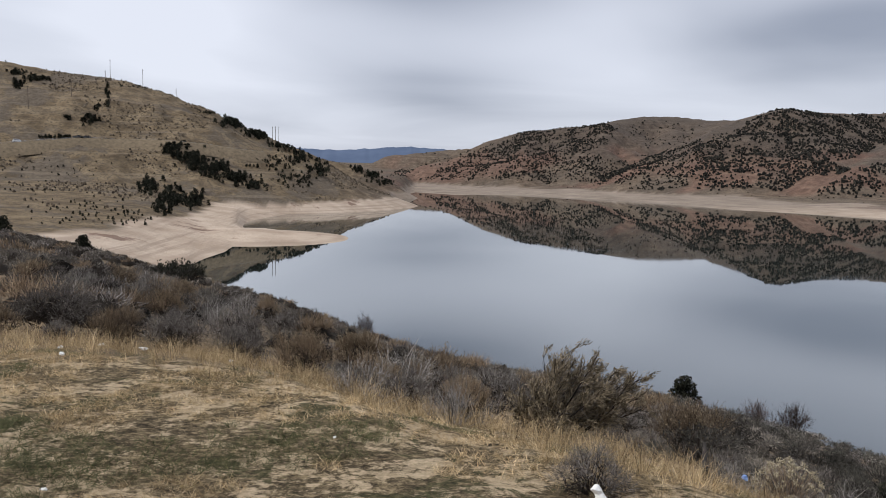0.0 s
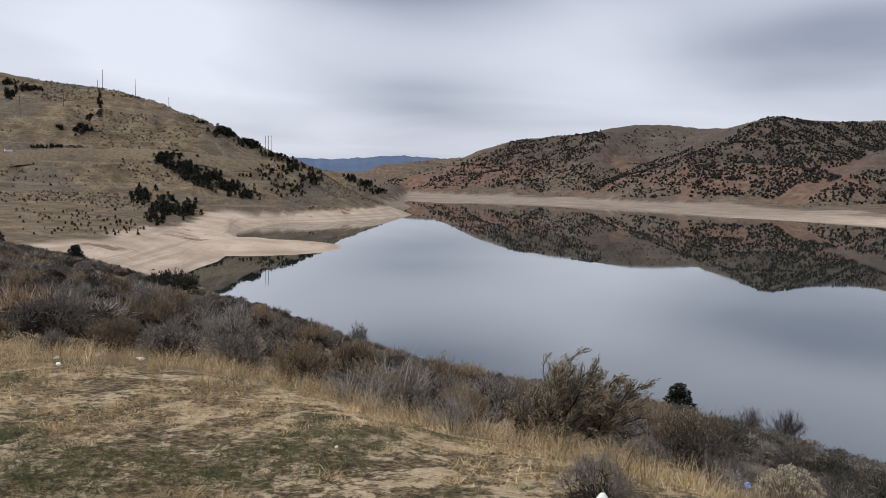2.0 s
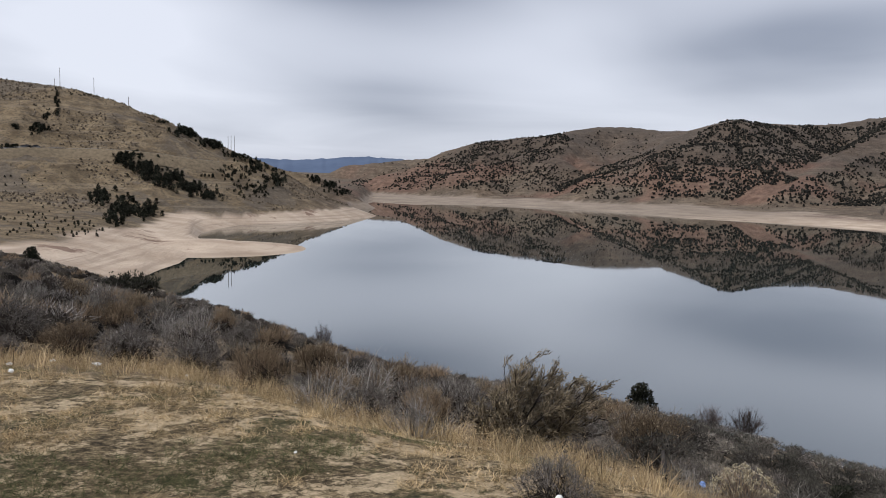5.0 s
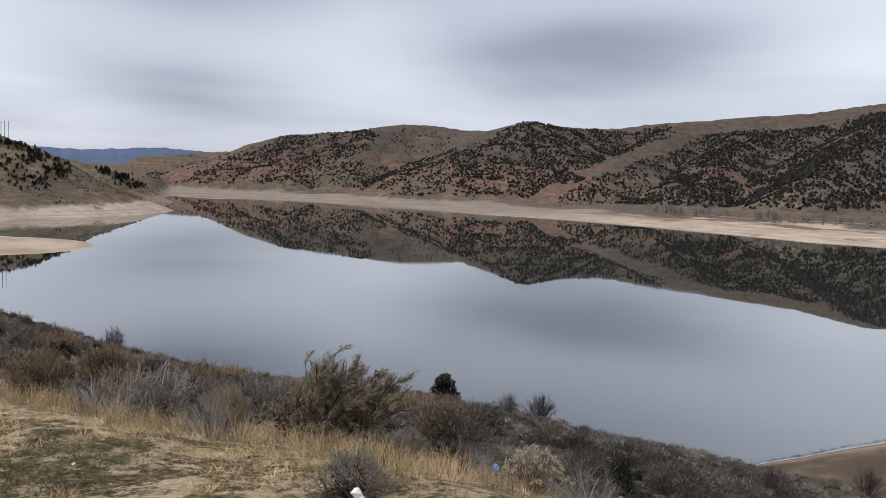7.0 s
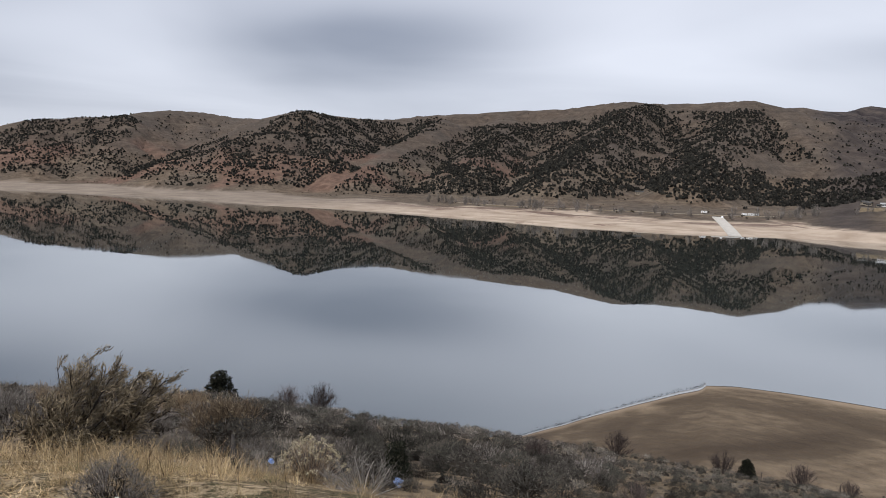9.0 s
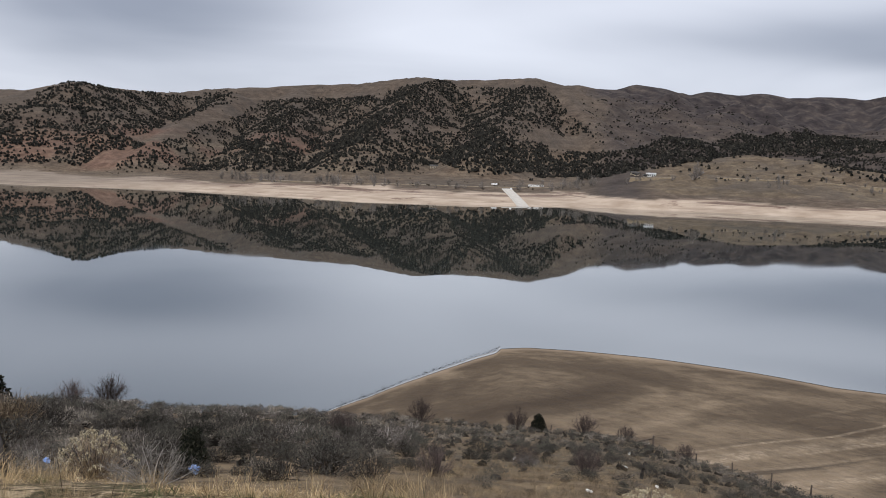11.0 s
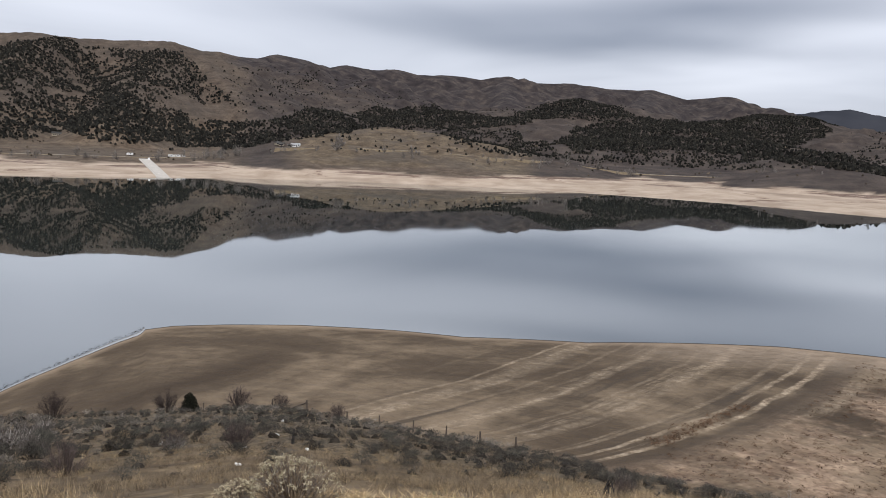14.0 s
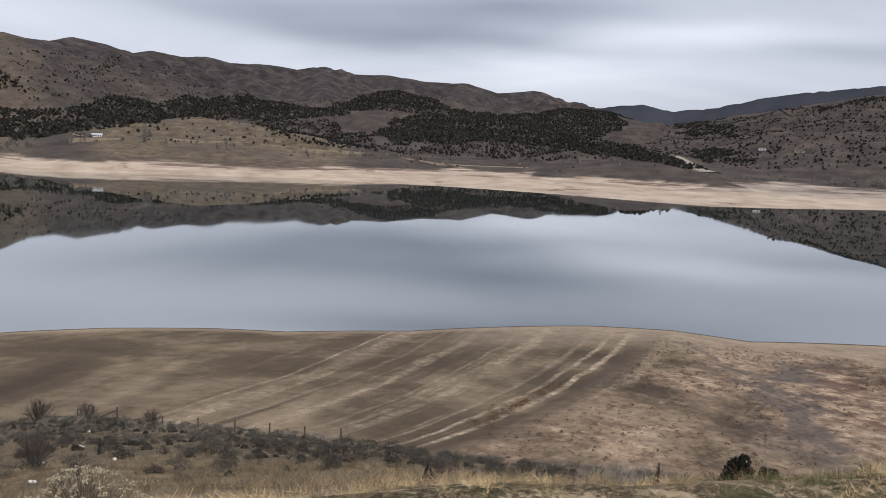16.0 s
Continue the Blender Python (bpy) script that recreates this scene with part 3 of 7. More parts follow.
M_STRAW = scatter_material("dry_straw", [(0.0, (0.26, 0.180, 0.096)), (0.5, (0.47, 0.345, 0.192)), (1.0, (0.66, 0.52, 0.325))])
M_TWIG_DARK = scatter_material("dark_sage_twigs", [(0.0, (0.022, 0.019, 0.017)), (0.45, (0.052, 0.046, 0.040)), (0.8, (0.092, 0.083, 0.073)), (1.0, (0.17, 0.155, 0.138))])
M_SAGE_DARK = scatter_material("dark_sage_leaves", [(0.0, (0.029, 0.028, 0.024)), (0.5, (0.060, 0.057, 0.049)), (1.0, (0.112, 0.104, 0.087))])
M_SLOPE_STRAW = scatter_material("tan_straw", [(0.0, (0.085, 0.062, 0.041)), (0.5, (0.160, 0.122, 0.082)), (1.0, (0.29, 0.225, 0.152))])
# near-black tones put the shade inside far shrubs into the colour
M_BRUSH_SHADE = scatter_material("brush_shade_core", [(0.0, (0.022, 0.018, 0.015)), (0.5, (0.038, 0.032, 0.026)), (1.0, (0.060, 0.050, 0.040))])
M_RUST = scatter_material("rusty_seedheads", [(0.0, (0.060, 0.037, 0.026)), (1.0, (0.155, 0.098, 0.062))])
M_TURF = scatter_material("green_turf", [(0.0, (0.048, 0.054, 0.026)), (0.6, (0.088, 0.094, 0.045)), (1.0, (0.20, 0.16, 0.09))])
M_FLOWER = scatter_material("cream_seedheads", [(0.0, (0.25, 0.20, 0.125)), (0.5, (0.42, 0.36, 0.24)), (1.0, (0.58, 0.52, 0.37))])
M_SCRUB = scatter_material("dry_scrub", [(0.0, (0.055, 0.043, 0.032)), (0.5, (0.095, 0.075, 0.055)), (1.0, (0.15, 0.12, 0.09))])
M_JUNIPER = scatter_material("juniper_leaves", [(0.0, (0.0150, 0.0165, 0.0130)), (0.6, (0.0310, 0.0325, 0.0245)), (1.0, (0.060, 0.058, 0.042))], spec=0.0)
M_FAR_JUNIPER = scatter_material("far_juniper", [(0.0, (0.0135, 0.0134, 0.0124)), (0.6, (0.0235, 0.0226, 0.0200)), (1.0, (0.042, 0.038, 0.031))], spec=0.0)
M_BARE = scatter_material("bare_twigs", [(0.0, (0.040, 0.031, 0.029)), (0.6, (0.080, 0.062, 0.057)), (1.0, (0.145, 0.114, 0.104))])
M_COTTON = scatter_material("cottonwood_twigs", [(0.0, (0.12, 0.105, 0.095)), (1.0, (0.26, 0.235, 0.215))])
# distance haze is put into both ranges' base colours as blue
M_FAR_RANGE = range_material("haze_blue_range", (0.085, 0.115, 0.18), (0.12, 0.155, 0.23))
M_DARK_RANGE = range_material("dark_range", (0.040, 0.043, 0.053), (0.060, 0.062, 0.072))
M_ASPHALT = plain_material("old_asphalt", (0.17, 0.165, 0.16), (0.25, 0.24, 0.225), 0.6, 0.9)
M_CUT = plain_material("roadside_fill", (0.13, 0.10, 0.064), (0.22, 0.168, 0.108), 0.4, 0.95)
M_GRAVEL = plain_material("pale_gravel", (0.25, 0.21, 0.165), (0.36, 0.31, 0.25), 0.5, 0.95)
M_CONCRETE = plain_material("pale_concrete", (0.46, 0.42, 0.37), (0.60, 0.56, 0.50), 0.4, 0.85)
M_POLE = plain_material("weathered_timber", (0.055, 0.042, 0.034), (0.12, 0.095, 0.078), 8.0, 0.9, 0.0, 0.4)
M_CHAR = plain_material("charred_wood", (0.018, 0.016, 0.015), (0.055, 0.047, 0.042), 14.0, 0.9, 0.0, 0.6)
M_WIRE = plain_material("rusty_wire", (0.09, 0.065, 0.05), (0.14, 0.11, 0.09), 30.0, 0.6, 0.6)
M_WHITE = plain_material("white_paint", (0.72, 0.72, 0.72), (0.82, 0.82, 0.82), 2.0, 0.5)
M_DARKPAINT = plain_material("dark_paint", (0.03, 0.03, 0.034), (0.055, 0.05, 0.05), 2.0, 0.4)
M_TANPAINT = plain_material("tan_paint", (0.30, 0.25, 0.19), (0.38, 0.32, 0.25), 2.0, 0.6)
M_ROOF = plain_material("grey_roof", (0.10, 0.095, 0.09), (0.17, 0.16, 0.15), 3.0, 0.8)
M_GLASS = plain_material("dark_glass", (0.02, 0.024, 0.028), (0.035, 0.04, 0.045), 3.0, 0.08)
M_TYRE = plain_material("tyre_rubber", (0.015, 0.015, 0.016), (0.03, 0.03, 0.03), 8.0, 0.8)
M_STEEL = plain_material("galvanised_steel", (0.35, 0.36, 0.37), (0.48, 0.48, 0.48), 5.0, 0.45, 0.8)
M_BAG = plain_material("white_plastic", (0.66, 0.65, 0.62), (0.82, 0.81, 0.78), 12.0, 0.4)
M_BLUE = plain_material("blue_plastic", (0.13, 0.24, 0.55), (0.35, 0.48, 0.78), 14.0, 0.4)
M_ICE = plain_material("pale_ice", (0.26, 0.265, 0.27), (0.38, 0.38, 0.38), 0.5, 0.2)
M_STONE = plain_material("grey_stone", (0.16, 0.14, 0.12), (0.36, 0.32, 0.28), 6.0, 0.9, 0.0, 0.5)
M_GROUND = ground_material()
M_WATER = water_material()

# ---- the ground, one sheet to the horizon ----
def mesh_object(name, verts, faces, mat, parent=None):
    me = bpy.data.meshes.new(name)
    me.from_pydata(verts, [], faces)
    me.materials.append(mat)
    ob = new(name, me)
    if parent:
        ob.parent = parent
    return ob


def grid_mesh(name, x, y, z, mat, wrap=True):
    """A sheet from 2D arrays, columns round the first axis."""
    na, nr = x.shape
    me = bpy.data.meshes.new(name)
    idx = np.arange(na * nr).reshape(na, nr)
    nxt = np.roll(idx, -1, 0) if wrap else idx[1:]
    cur = idx if wrap else idx[:-1]
    quads = np.stack([cur[:, :-1], cur[:, 1:], nxt[:, 1:], nxt[:, :-1]], -1).reshape(-1, 4)
    cap = [tuple(int(i) for i in idx[::-1, 0])] if wrap else []
    me.vertices.add(na * nr)
    me.vertices.foreach_set("co", np.stack([x, y, z], -1).astype(np.float32).ravel())
    order = np.concatenate([quads.ravel(), np.array(cap, int).ravel()]).astype(np.int32)
    starts = np.arange(0, quads.size, 4, dtype=np.int32)
    if cap:
        starts = np.append(starts, np.int32(quads.size))
    me.loops.add(len(order))
    me.loops.foreach_set("vertex_index", order)
    me.polygons.add(len(starts))
    me.polygons.foreach_set("loop_start", starts)
    me.polygons.foreach_set("use_smooth", np.ones(len(starts), bool))
    me.update(calc_edges=True)
    me.validate()
    me.materials.append(mat)
    return new(name, me)


cols = np.radians(np.concatenate([np.arange(-42, 126, 0.28), np.arange(126, 318, 4.0)]))
rings = np.concatenate([[0.01], np.geomspace(0.5, 20, 70), np.geomspace(20.5, 170, 90), np.geomspace(172, 700, 110), np.geomspace(706, 4000, 170)])
ga, gr = np.meshgrid(cols, rings, indexing="ij")
gx, gy = gr * np.sin(ga), gr * np.cos(ga)
gz = height(gx.ravel(), gy.ravel()).reshape(gx.shape)
ground = grid_mesh("ground", gx, gy, gz, M_GROUND)
tagged(ground, "dry brown sagebrush slopes, bare sand shores and grassy hills", "ground", kind="structure")
over = gz - LAKE
gaz = np.degrees(np.arctan2(gx, gy))
edge_n = (fractal(gx / 40, gy / 40, 77, 4) - 0.5)
landward = gr > np.interp(gaz, [b[0] for b in NEAR_SHORE], [b[1] for b in NEAR_SHORE]) + 6
sand_zone = (1 - smooth01((over - 6.5 + 5 * edge_n) / 1.2)) * landward
mud_zone = (1 - smooth01((over - 7.5 + 2 * edge_n) / 1.5)) * ~landward * (gr > 45)
red_zone = smooth01((fractal(gx / 120, gy / 120, 88, 4) - 0.47) * 7) * smooth01((over - 7) / 4) * (1 - smooth01((over - 45 - 60 * edge_n) / 40)) * (gr > 700) * smooth01((gaz + 6) / 4) * (1 - smooth01((gaz - 38) / 6))
near_zone = (1 - smooth01((gr - 170) / 60)) * (1 - mud_zone) * ~landward
flat_edge_r = np.interp(gaz, [b[0] for b in BANK], [b[1] for b in BANK])
flat_zone = 1 - smooth01((gr - flat_edge_r - 0.4 + 3.0 * (fractal(gx / 1.5, gy / 1.5, 15, 3) - 0.5)) / 0.9)
# where slopes take the brush colour that also carries shade and haze
heath_shade_zone = smooth01((gr - 1750 + 300 * edge_n) / 150) * smooth01((gaz - 56) / 3) * (1 - smooth01((gaz - 98) / 2))
heath_shade_zone = np.maximum(heath_shade_zone, 0.8 * smooth01((gaz - 57) / 3) * (gr > 640) * (1 - sand_zone) * (1 - 0.85 * smooth01((gaz - 61) / 2) * (1 - smooth01((gaz - 78) / 2)) * (gr < 1000)))
heath_shade_zone = np.maximum(heath_shade_zone, smooth01((over - 45) / 20) * 0.38 * (gr > 1000) * (1 - smooth01((gaz - 58) / 3)) * smooth01((gaz - 2) / 3))
gold_zone = (1 - smooth01((gaz + 9) / 6)) * (gr > 230) + 0.55 * smooth01((gaz - 59) / 2) * (1 - smooth01((gaz - 81) / 2)) * (gr < 1020) * (gr > 700)
for tag, chans in (("zone", (sand_zone, red_zone, near_zone, mud_zone)), ("cover", (heath_shade_zone, np.clip(gold_zone, 0, 1), flat_zone, smooth01((gaz - 44) / 12) * smooth01((fractal(gx / 5, gy / 5, 97, 3) - 0.28) * 5) * (1 - smooth01((gaz - 125) / 10))))):
    layer = ground.data.color_attributes.new(tag, 'FLOAT_COLOR', 'POINT')
    layer.data.foreach_set("color", np.stack(chans, -1).astype(np.float32).ravel())

COLS_DEG = np.degrees(cols)


def lie(x, y):
    """Height of the built ground sheet under places in plan."""
    x, y = np.asarray(x, float), np.asarray(y, float)
    r, az = np.hypot(x, y), np.degrees(np.arctan2(x, y))
    az = np.where(az < -42, az + 360, az)
    u = np.clip(np.interp(az, COLS_DEG, np.arange(len(COLS_DEG))), 0, len(COLS_DEG) - 1.001)
    v = np.clip(np.interp(r, rings, np.arange(len(rings))), 0, len(rings) - 1.001)
    i, j = u.astype(int), v.astype(int)
    a, b = u - i, v - j
    return (gz[i, j] * (1 - b) + gz[i, j + 1] * b) * (1 - a) + (gz[i + 1, j] * (1 - b) + gz[i + 1, j + 1] * b) * a


def sight(az, dip, start=2.0):
    """The place on the ground that is met on this bearing under this angle."""
    rr = np.arange(max(start, 2.0), 3000, 2.0)
    xx, yy = rr * math.sin(radians(az)), rr * math.cos(radians(az))
    zz = lie(xx, yy)
    hit = np.nonzero(zz >= EYE + rr * math.tan(radians(dip)))[0]
    i = hit[0] if len(hit) else len(rr) - 1
    return float(xx[i]), float(yy[i]), float(zz[i])


def ground_z(x, y):
    return float(lie(x, y))


wa, wr = np.meshgrid(np.radians(np.arange(-180, 180, 6.0)), np.array([20, 80, 200, 500, 1000, 1800.0]), indexing="ij")
lake = grid_mesh("lake_water", wr * np.sin(wa), wr * np.cos(wa), np.full_like(wa, LAKE), M_WATER)
tagged(lake, "still grey reservoir water that mirrors hills and clouds", "lake", kind="structure")



def backdrop_range(name, label, crest, mat):
    """A distant range beyond the ground's edge: a long solid ridge with a steep front."""
    a = np.array(crest, float)
    az = np.linspace(a[0, 0], a[-1, 0], 160)
    r = np.interp(az, a[:, 0], a[:, 1])
    top = EYE + r * np.tan(np.radians(np.interp(az, a[:, 0], a[:, 2]))) + (fractal(az * 3, az * 0, 91, 4) - 0.5) * 10
    prof = np.array([(0.88, 0.0), (0.92, 0.45), (0.96, 0.8), (1.0, 1.0), (1.04, 0.7), (1.08, 0.0)])
    rr = r[:, None] * prof[None, :, 0]
    zz = -60 + (top[:, None] + 60) * prof[None, :, 1] + (fractal(az[:, None] * 4 + prof[None, :, 0] * 9, prof[None, :, 0] * 30 + az[:, None], 92, 4) - 0.5) * 10 * (prof[None, :, 1] < 0.95)
    s, c = np.sin(np.radians(az))[:, None], np.cos(np.radians(az))[:, None]
    ob = grid_mesh(name, rr * s, rr * c, zz, mat, wrap=False)
    return tagged(ob, label, "mountain range", kind="structure")


# far ranges; their haze is in the material colour
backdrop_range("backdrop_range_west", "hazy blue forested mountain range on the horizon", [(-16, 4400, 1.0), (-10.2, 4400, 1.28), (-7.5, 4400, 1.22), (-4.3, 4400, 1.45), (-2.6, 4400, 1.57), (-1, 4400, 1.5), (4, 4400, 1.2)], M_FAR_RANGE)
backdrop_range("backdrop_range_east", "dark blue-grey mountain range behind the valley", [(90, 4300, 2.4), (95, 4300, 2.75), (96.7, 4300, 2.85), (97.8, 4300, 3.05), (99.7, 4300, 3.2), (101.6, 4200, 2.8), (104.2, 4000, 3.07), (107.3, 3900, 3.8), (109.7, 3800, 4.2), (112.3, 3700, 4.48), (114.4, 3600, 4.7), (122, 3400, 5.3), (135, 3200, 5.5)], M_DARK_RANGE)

# ---- plant building ----
rng = np.random.default_rng(7)


def unit(v):
    return v / np.maximum(np.linalg.norm(v, axis=-1, keepdims=True), 1e-9)


def heap_mesh(name, parts, mat):
    """One mesh from (verts, faces) pairs; all faces in a pair have one size."""
    vs, order, starts, base, at = [], [], [], 0, 0
    for v, f in parts:
        v, f = np.asarray(v, np.float32).reshape(-1, 3), np.asarray(f)
        vs.append(v)
        order.append((f + base).ravel())
        starts.append(at + np.arange(len(f)) * f.shape[1])
        base += len(v)
        at += f.size
    me = bpy.data.meshes.new(name)
    v = np.concatenate(vs)
    me.vertices.add(len(v))
    me.vertices.foreach_set("co", v.ravel())
    o, s = np.concatenate(order).astype(np.int32), np.concatenate(starts).astype(np.int32)
    me.loops.add(len(o))
    me.loops.foreach_set("vertex_index", o)
    me.polygons.add(len(s))
    me.polygons.foreach_set("loop_start", s)
    me.update(calc_edges=True)
    me.materials.append(mat)
    return me


def part(name, mesh, parent, label=""):
    ob = new(name, mesh)
    ob.parent = parent
    if label:
        ob["label"] = label
    return ob


def blades(p, d, length, width, g, tip=0.2, bend=0.0):
    """Flat tapered strips from points p along d; with a bend they are two long and droop."""
    n = len(p)
    d = unit(d)
    side = unit(np.cross(d, g.normal(size=(n, 3)))) * (np.asarray(width).reshape(-1, 1) * np.ones((n, 1))) / 2
    ln = np.asarray(length).reshape(-1, 1) * np.ones((n, 1))
    if not bend:
        e = p + d * ln
        v = np.stack([p - side, p + side, e + side * tip, e - side * tip], 1)
        f = np.arange(n * 4).reshape(n, 4)
        return v, f
    m = p + d * ln * 0.55
    d2 = unit(d + g.normal(size=(n, 3)) * bend * 0.6 - np.array([0, 0, bend]))
    e = m + d2 * ln * 0.45
    v = np.stack([p - side, p + side, m + side * 0.8, m - side * 0.8, e + side * tip, e - side * tip], 1)
    i = np.arange(n)[:, None] * 6
    f = np.concatenate([i + [0, 1, 2, 3], i + [3, 2, 4, 5]], 0)
    return v, f


def tubes(path, radius, sides=3):
    """Tapered tubes along paths (n, k, 3) with radii (n, k)."""
    n, k, _ = path.shape
    d = unit(np.gradient(path, axis=1))
    ref = np.array([0.31, 0.87, 0.12])
    u = unit(np.cross(d, ref))
    w = np.cross(d, u)
    ang = np.arange(sides) * 2 * np.pi / sides
    ring = u[:, :, None] * np.cos(ang)[None, None, :, None] + w[:, :, None] * np.sin(ang)[None, None, :, None]
    v = path[:, :, None] + ring * radius[:, :, None, None]
    idx = np.arange(n * k * sides).reshape(n, k, sides)
    a, b = idx[:, :-1], idx[:, 1:]
    f = np.stack([a, np.roll(a, -1, 2), np.roll(b, -1, 2), b], -1).reshape(-1, 4)
    return v, f


def stems(g, n, h, w, lean=(0, 0, 0), base=0.12, curl=0.35, k=5):
    """Paths that rise from a root crown and spread to a dome h high and w wide."""
    ang = g.uniform(0, 2 * np.pi, n)
    rad = np.sqrt(g.uniform(0.0, 1, n))
    top = np.stack([np.cos(ang) * rad * w / 2, np.sin(ang) * rad * w / 2, h * np.sqrt(np.clip(1.08 - rad ** 2, 0.08, 1)) * g.uniform(0.75, 1.0, n)], 1)
    top += np.array(lean) * h * g.uniform(0.5, 1, (n, 1))
    root = np.stack([np.cos(ang), np.sin(ang), np.zeros(n)], 1) * rad[:, None] * w * base
    t = np.linspace(0, 1, k)[None, :, None]
    mid = root * 0.4 + top * 0.45 + g.normal(size=(n, 3)) * curl * h * 0.25
    path = root[:, None] * (1 - t) ** 2 + 2 * t * (1 - t) * mid[:, None] + top[:, None] * t * t
    return path


def along(path, g, n, lo, hi):
    """n places on the paths, and the way of the path there."""
    i = g.integers(0, path.shape[0], n)
    u = g.uniform(lo, hi, n) * (path.shape[1] - 1)
    j = np.minimum(u.astype(int), path.shape[1] - 2)
    f = (u - j)[:, None]
    a, b = path[i, j], path[i, j + 1]
    return a + (b - a) * f, unit(b - a)


def shrub_meshes(name, seed, h, w, n_stem, n_twig, n_leaf, mats, stem_r=0.012, twig_w=0.005, twig_l=0.22, leaf_w=0.006, leaf_l=0.05, lean=(0, 0, 0), up=0.55, curl=0.35, lo=0.3, names=("wood", "canopy", "foliage"), fan=0.7):
    g = np.random.default_rng(seed)
    path = stems(g, n_stem, h, w, lean, curl=curl)
    rad = stem_r * np.linspace(1, 0.35, path.shape[1])[None, :] * g.uniform(0.6, 1.3, (n_stem, 1))
    out = [(names[0], heap_mesh(name + "_" + names[0], [tubes(path, rad)], mats[0]))]
    p, d = along(path, g, n_twig, lo, 1.0)
    td = unit(d * 0.7 + g.normal(size=(n_twig, 3)) * 0.55 + np.array([0, 0, up]) + np.array(lean) * 0.6)
    tl = twig_l * g.uniform(0.5, 1.3, n_twig)
    v, f = blades(p, td, tl, twig_w * g.uniform(0.6, 1.4, n_twig), g, 0.3)
    pieces = [(v, f)]
    sub_n = n_twig
    i = g.integers(0, n_twig, sub_n)
    sp = p[i] + td[i] * (tl[i] * g.uniform(0.35, 0.95, sub_n))[:, None]
    sd = unit(td[i] + g.normal(size=(sub_n, 3)) * 0.6 + np.array([0, 0, up * 0.5]))
    sl = twig_l * 0.55 * g.uniform(0.4, 1.2, sub_n)
    pieces.append(blades(sp, sd, sl, twig_w * 0.7, g, 0.3))
    out.append((names[1], heap_mesh(name + "_" + names[1], pieces, mats[1])))
    if n_leaf:
        i = g.integers(0, sub_n, n_leaf)
        lp = sp[i] + sd[i] * (sl[i] * g.uniform(0.3, 1.05, n_leaf))[:, None]
        ld = unit(sd[i] + g.normal(size=(n_leaf, 3)) * fan + np.array([0, 0, 0.3]))
        out.append((names[2], heap_mesh(name + "_" + names[2], [blades(lp, ld, leaf_l * g.uniform(0.5, 1.4, n_leaf), leaf_w * g.uniform(0.6, 1.4, n_leaf), g, 0.5)], mats[2])))
    return out


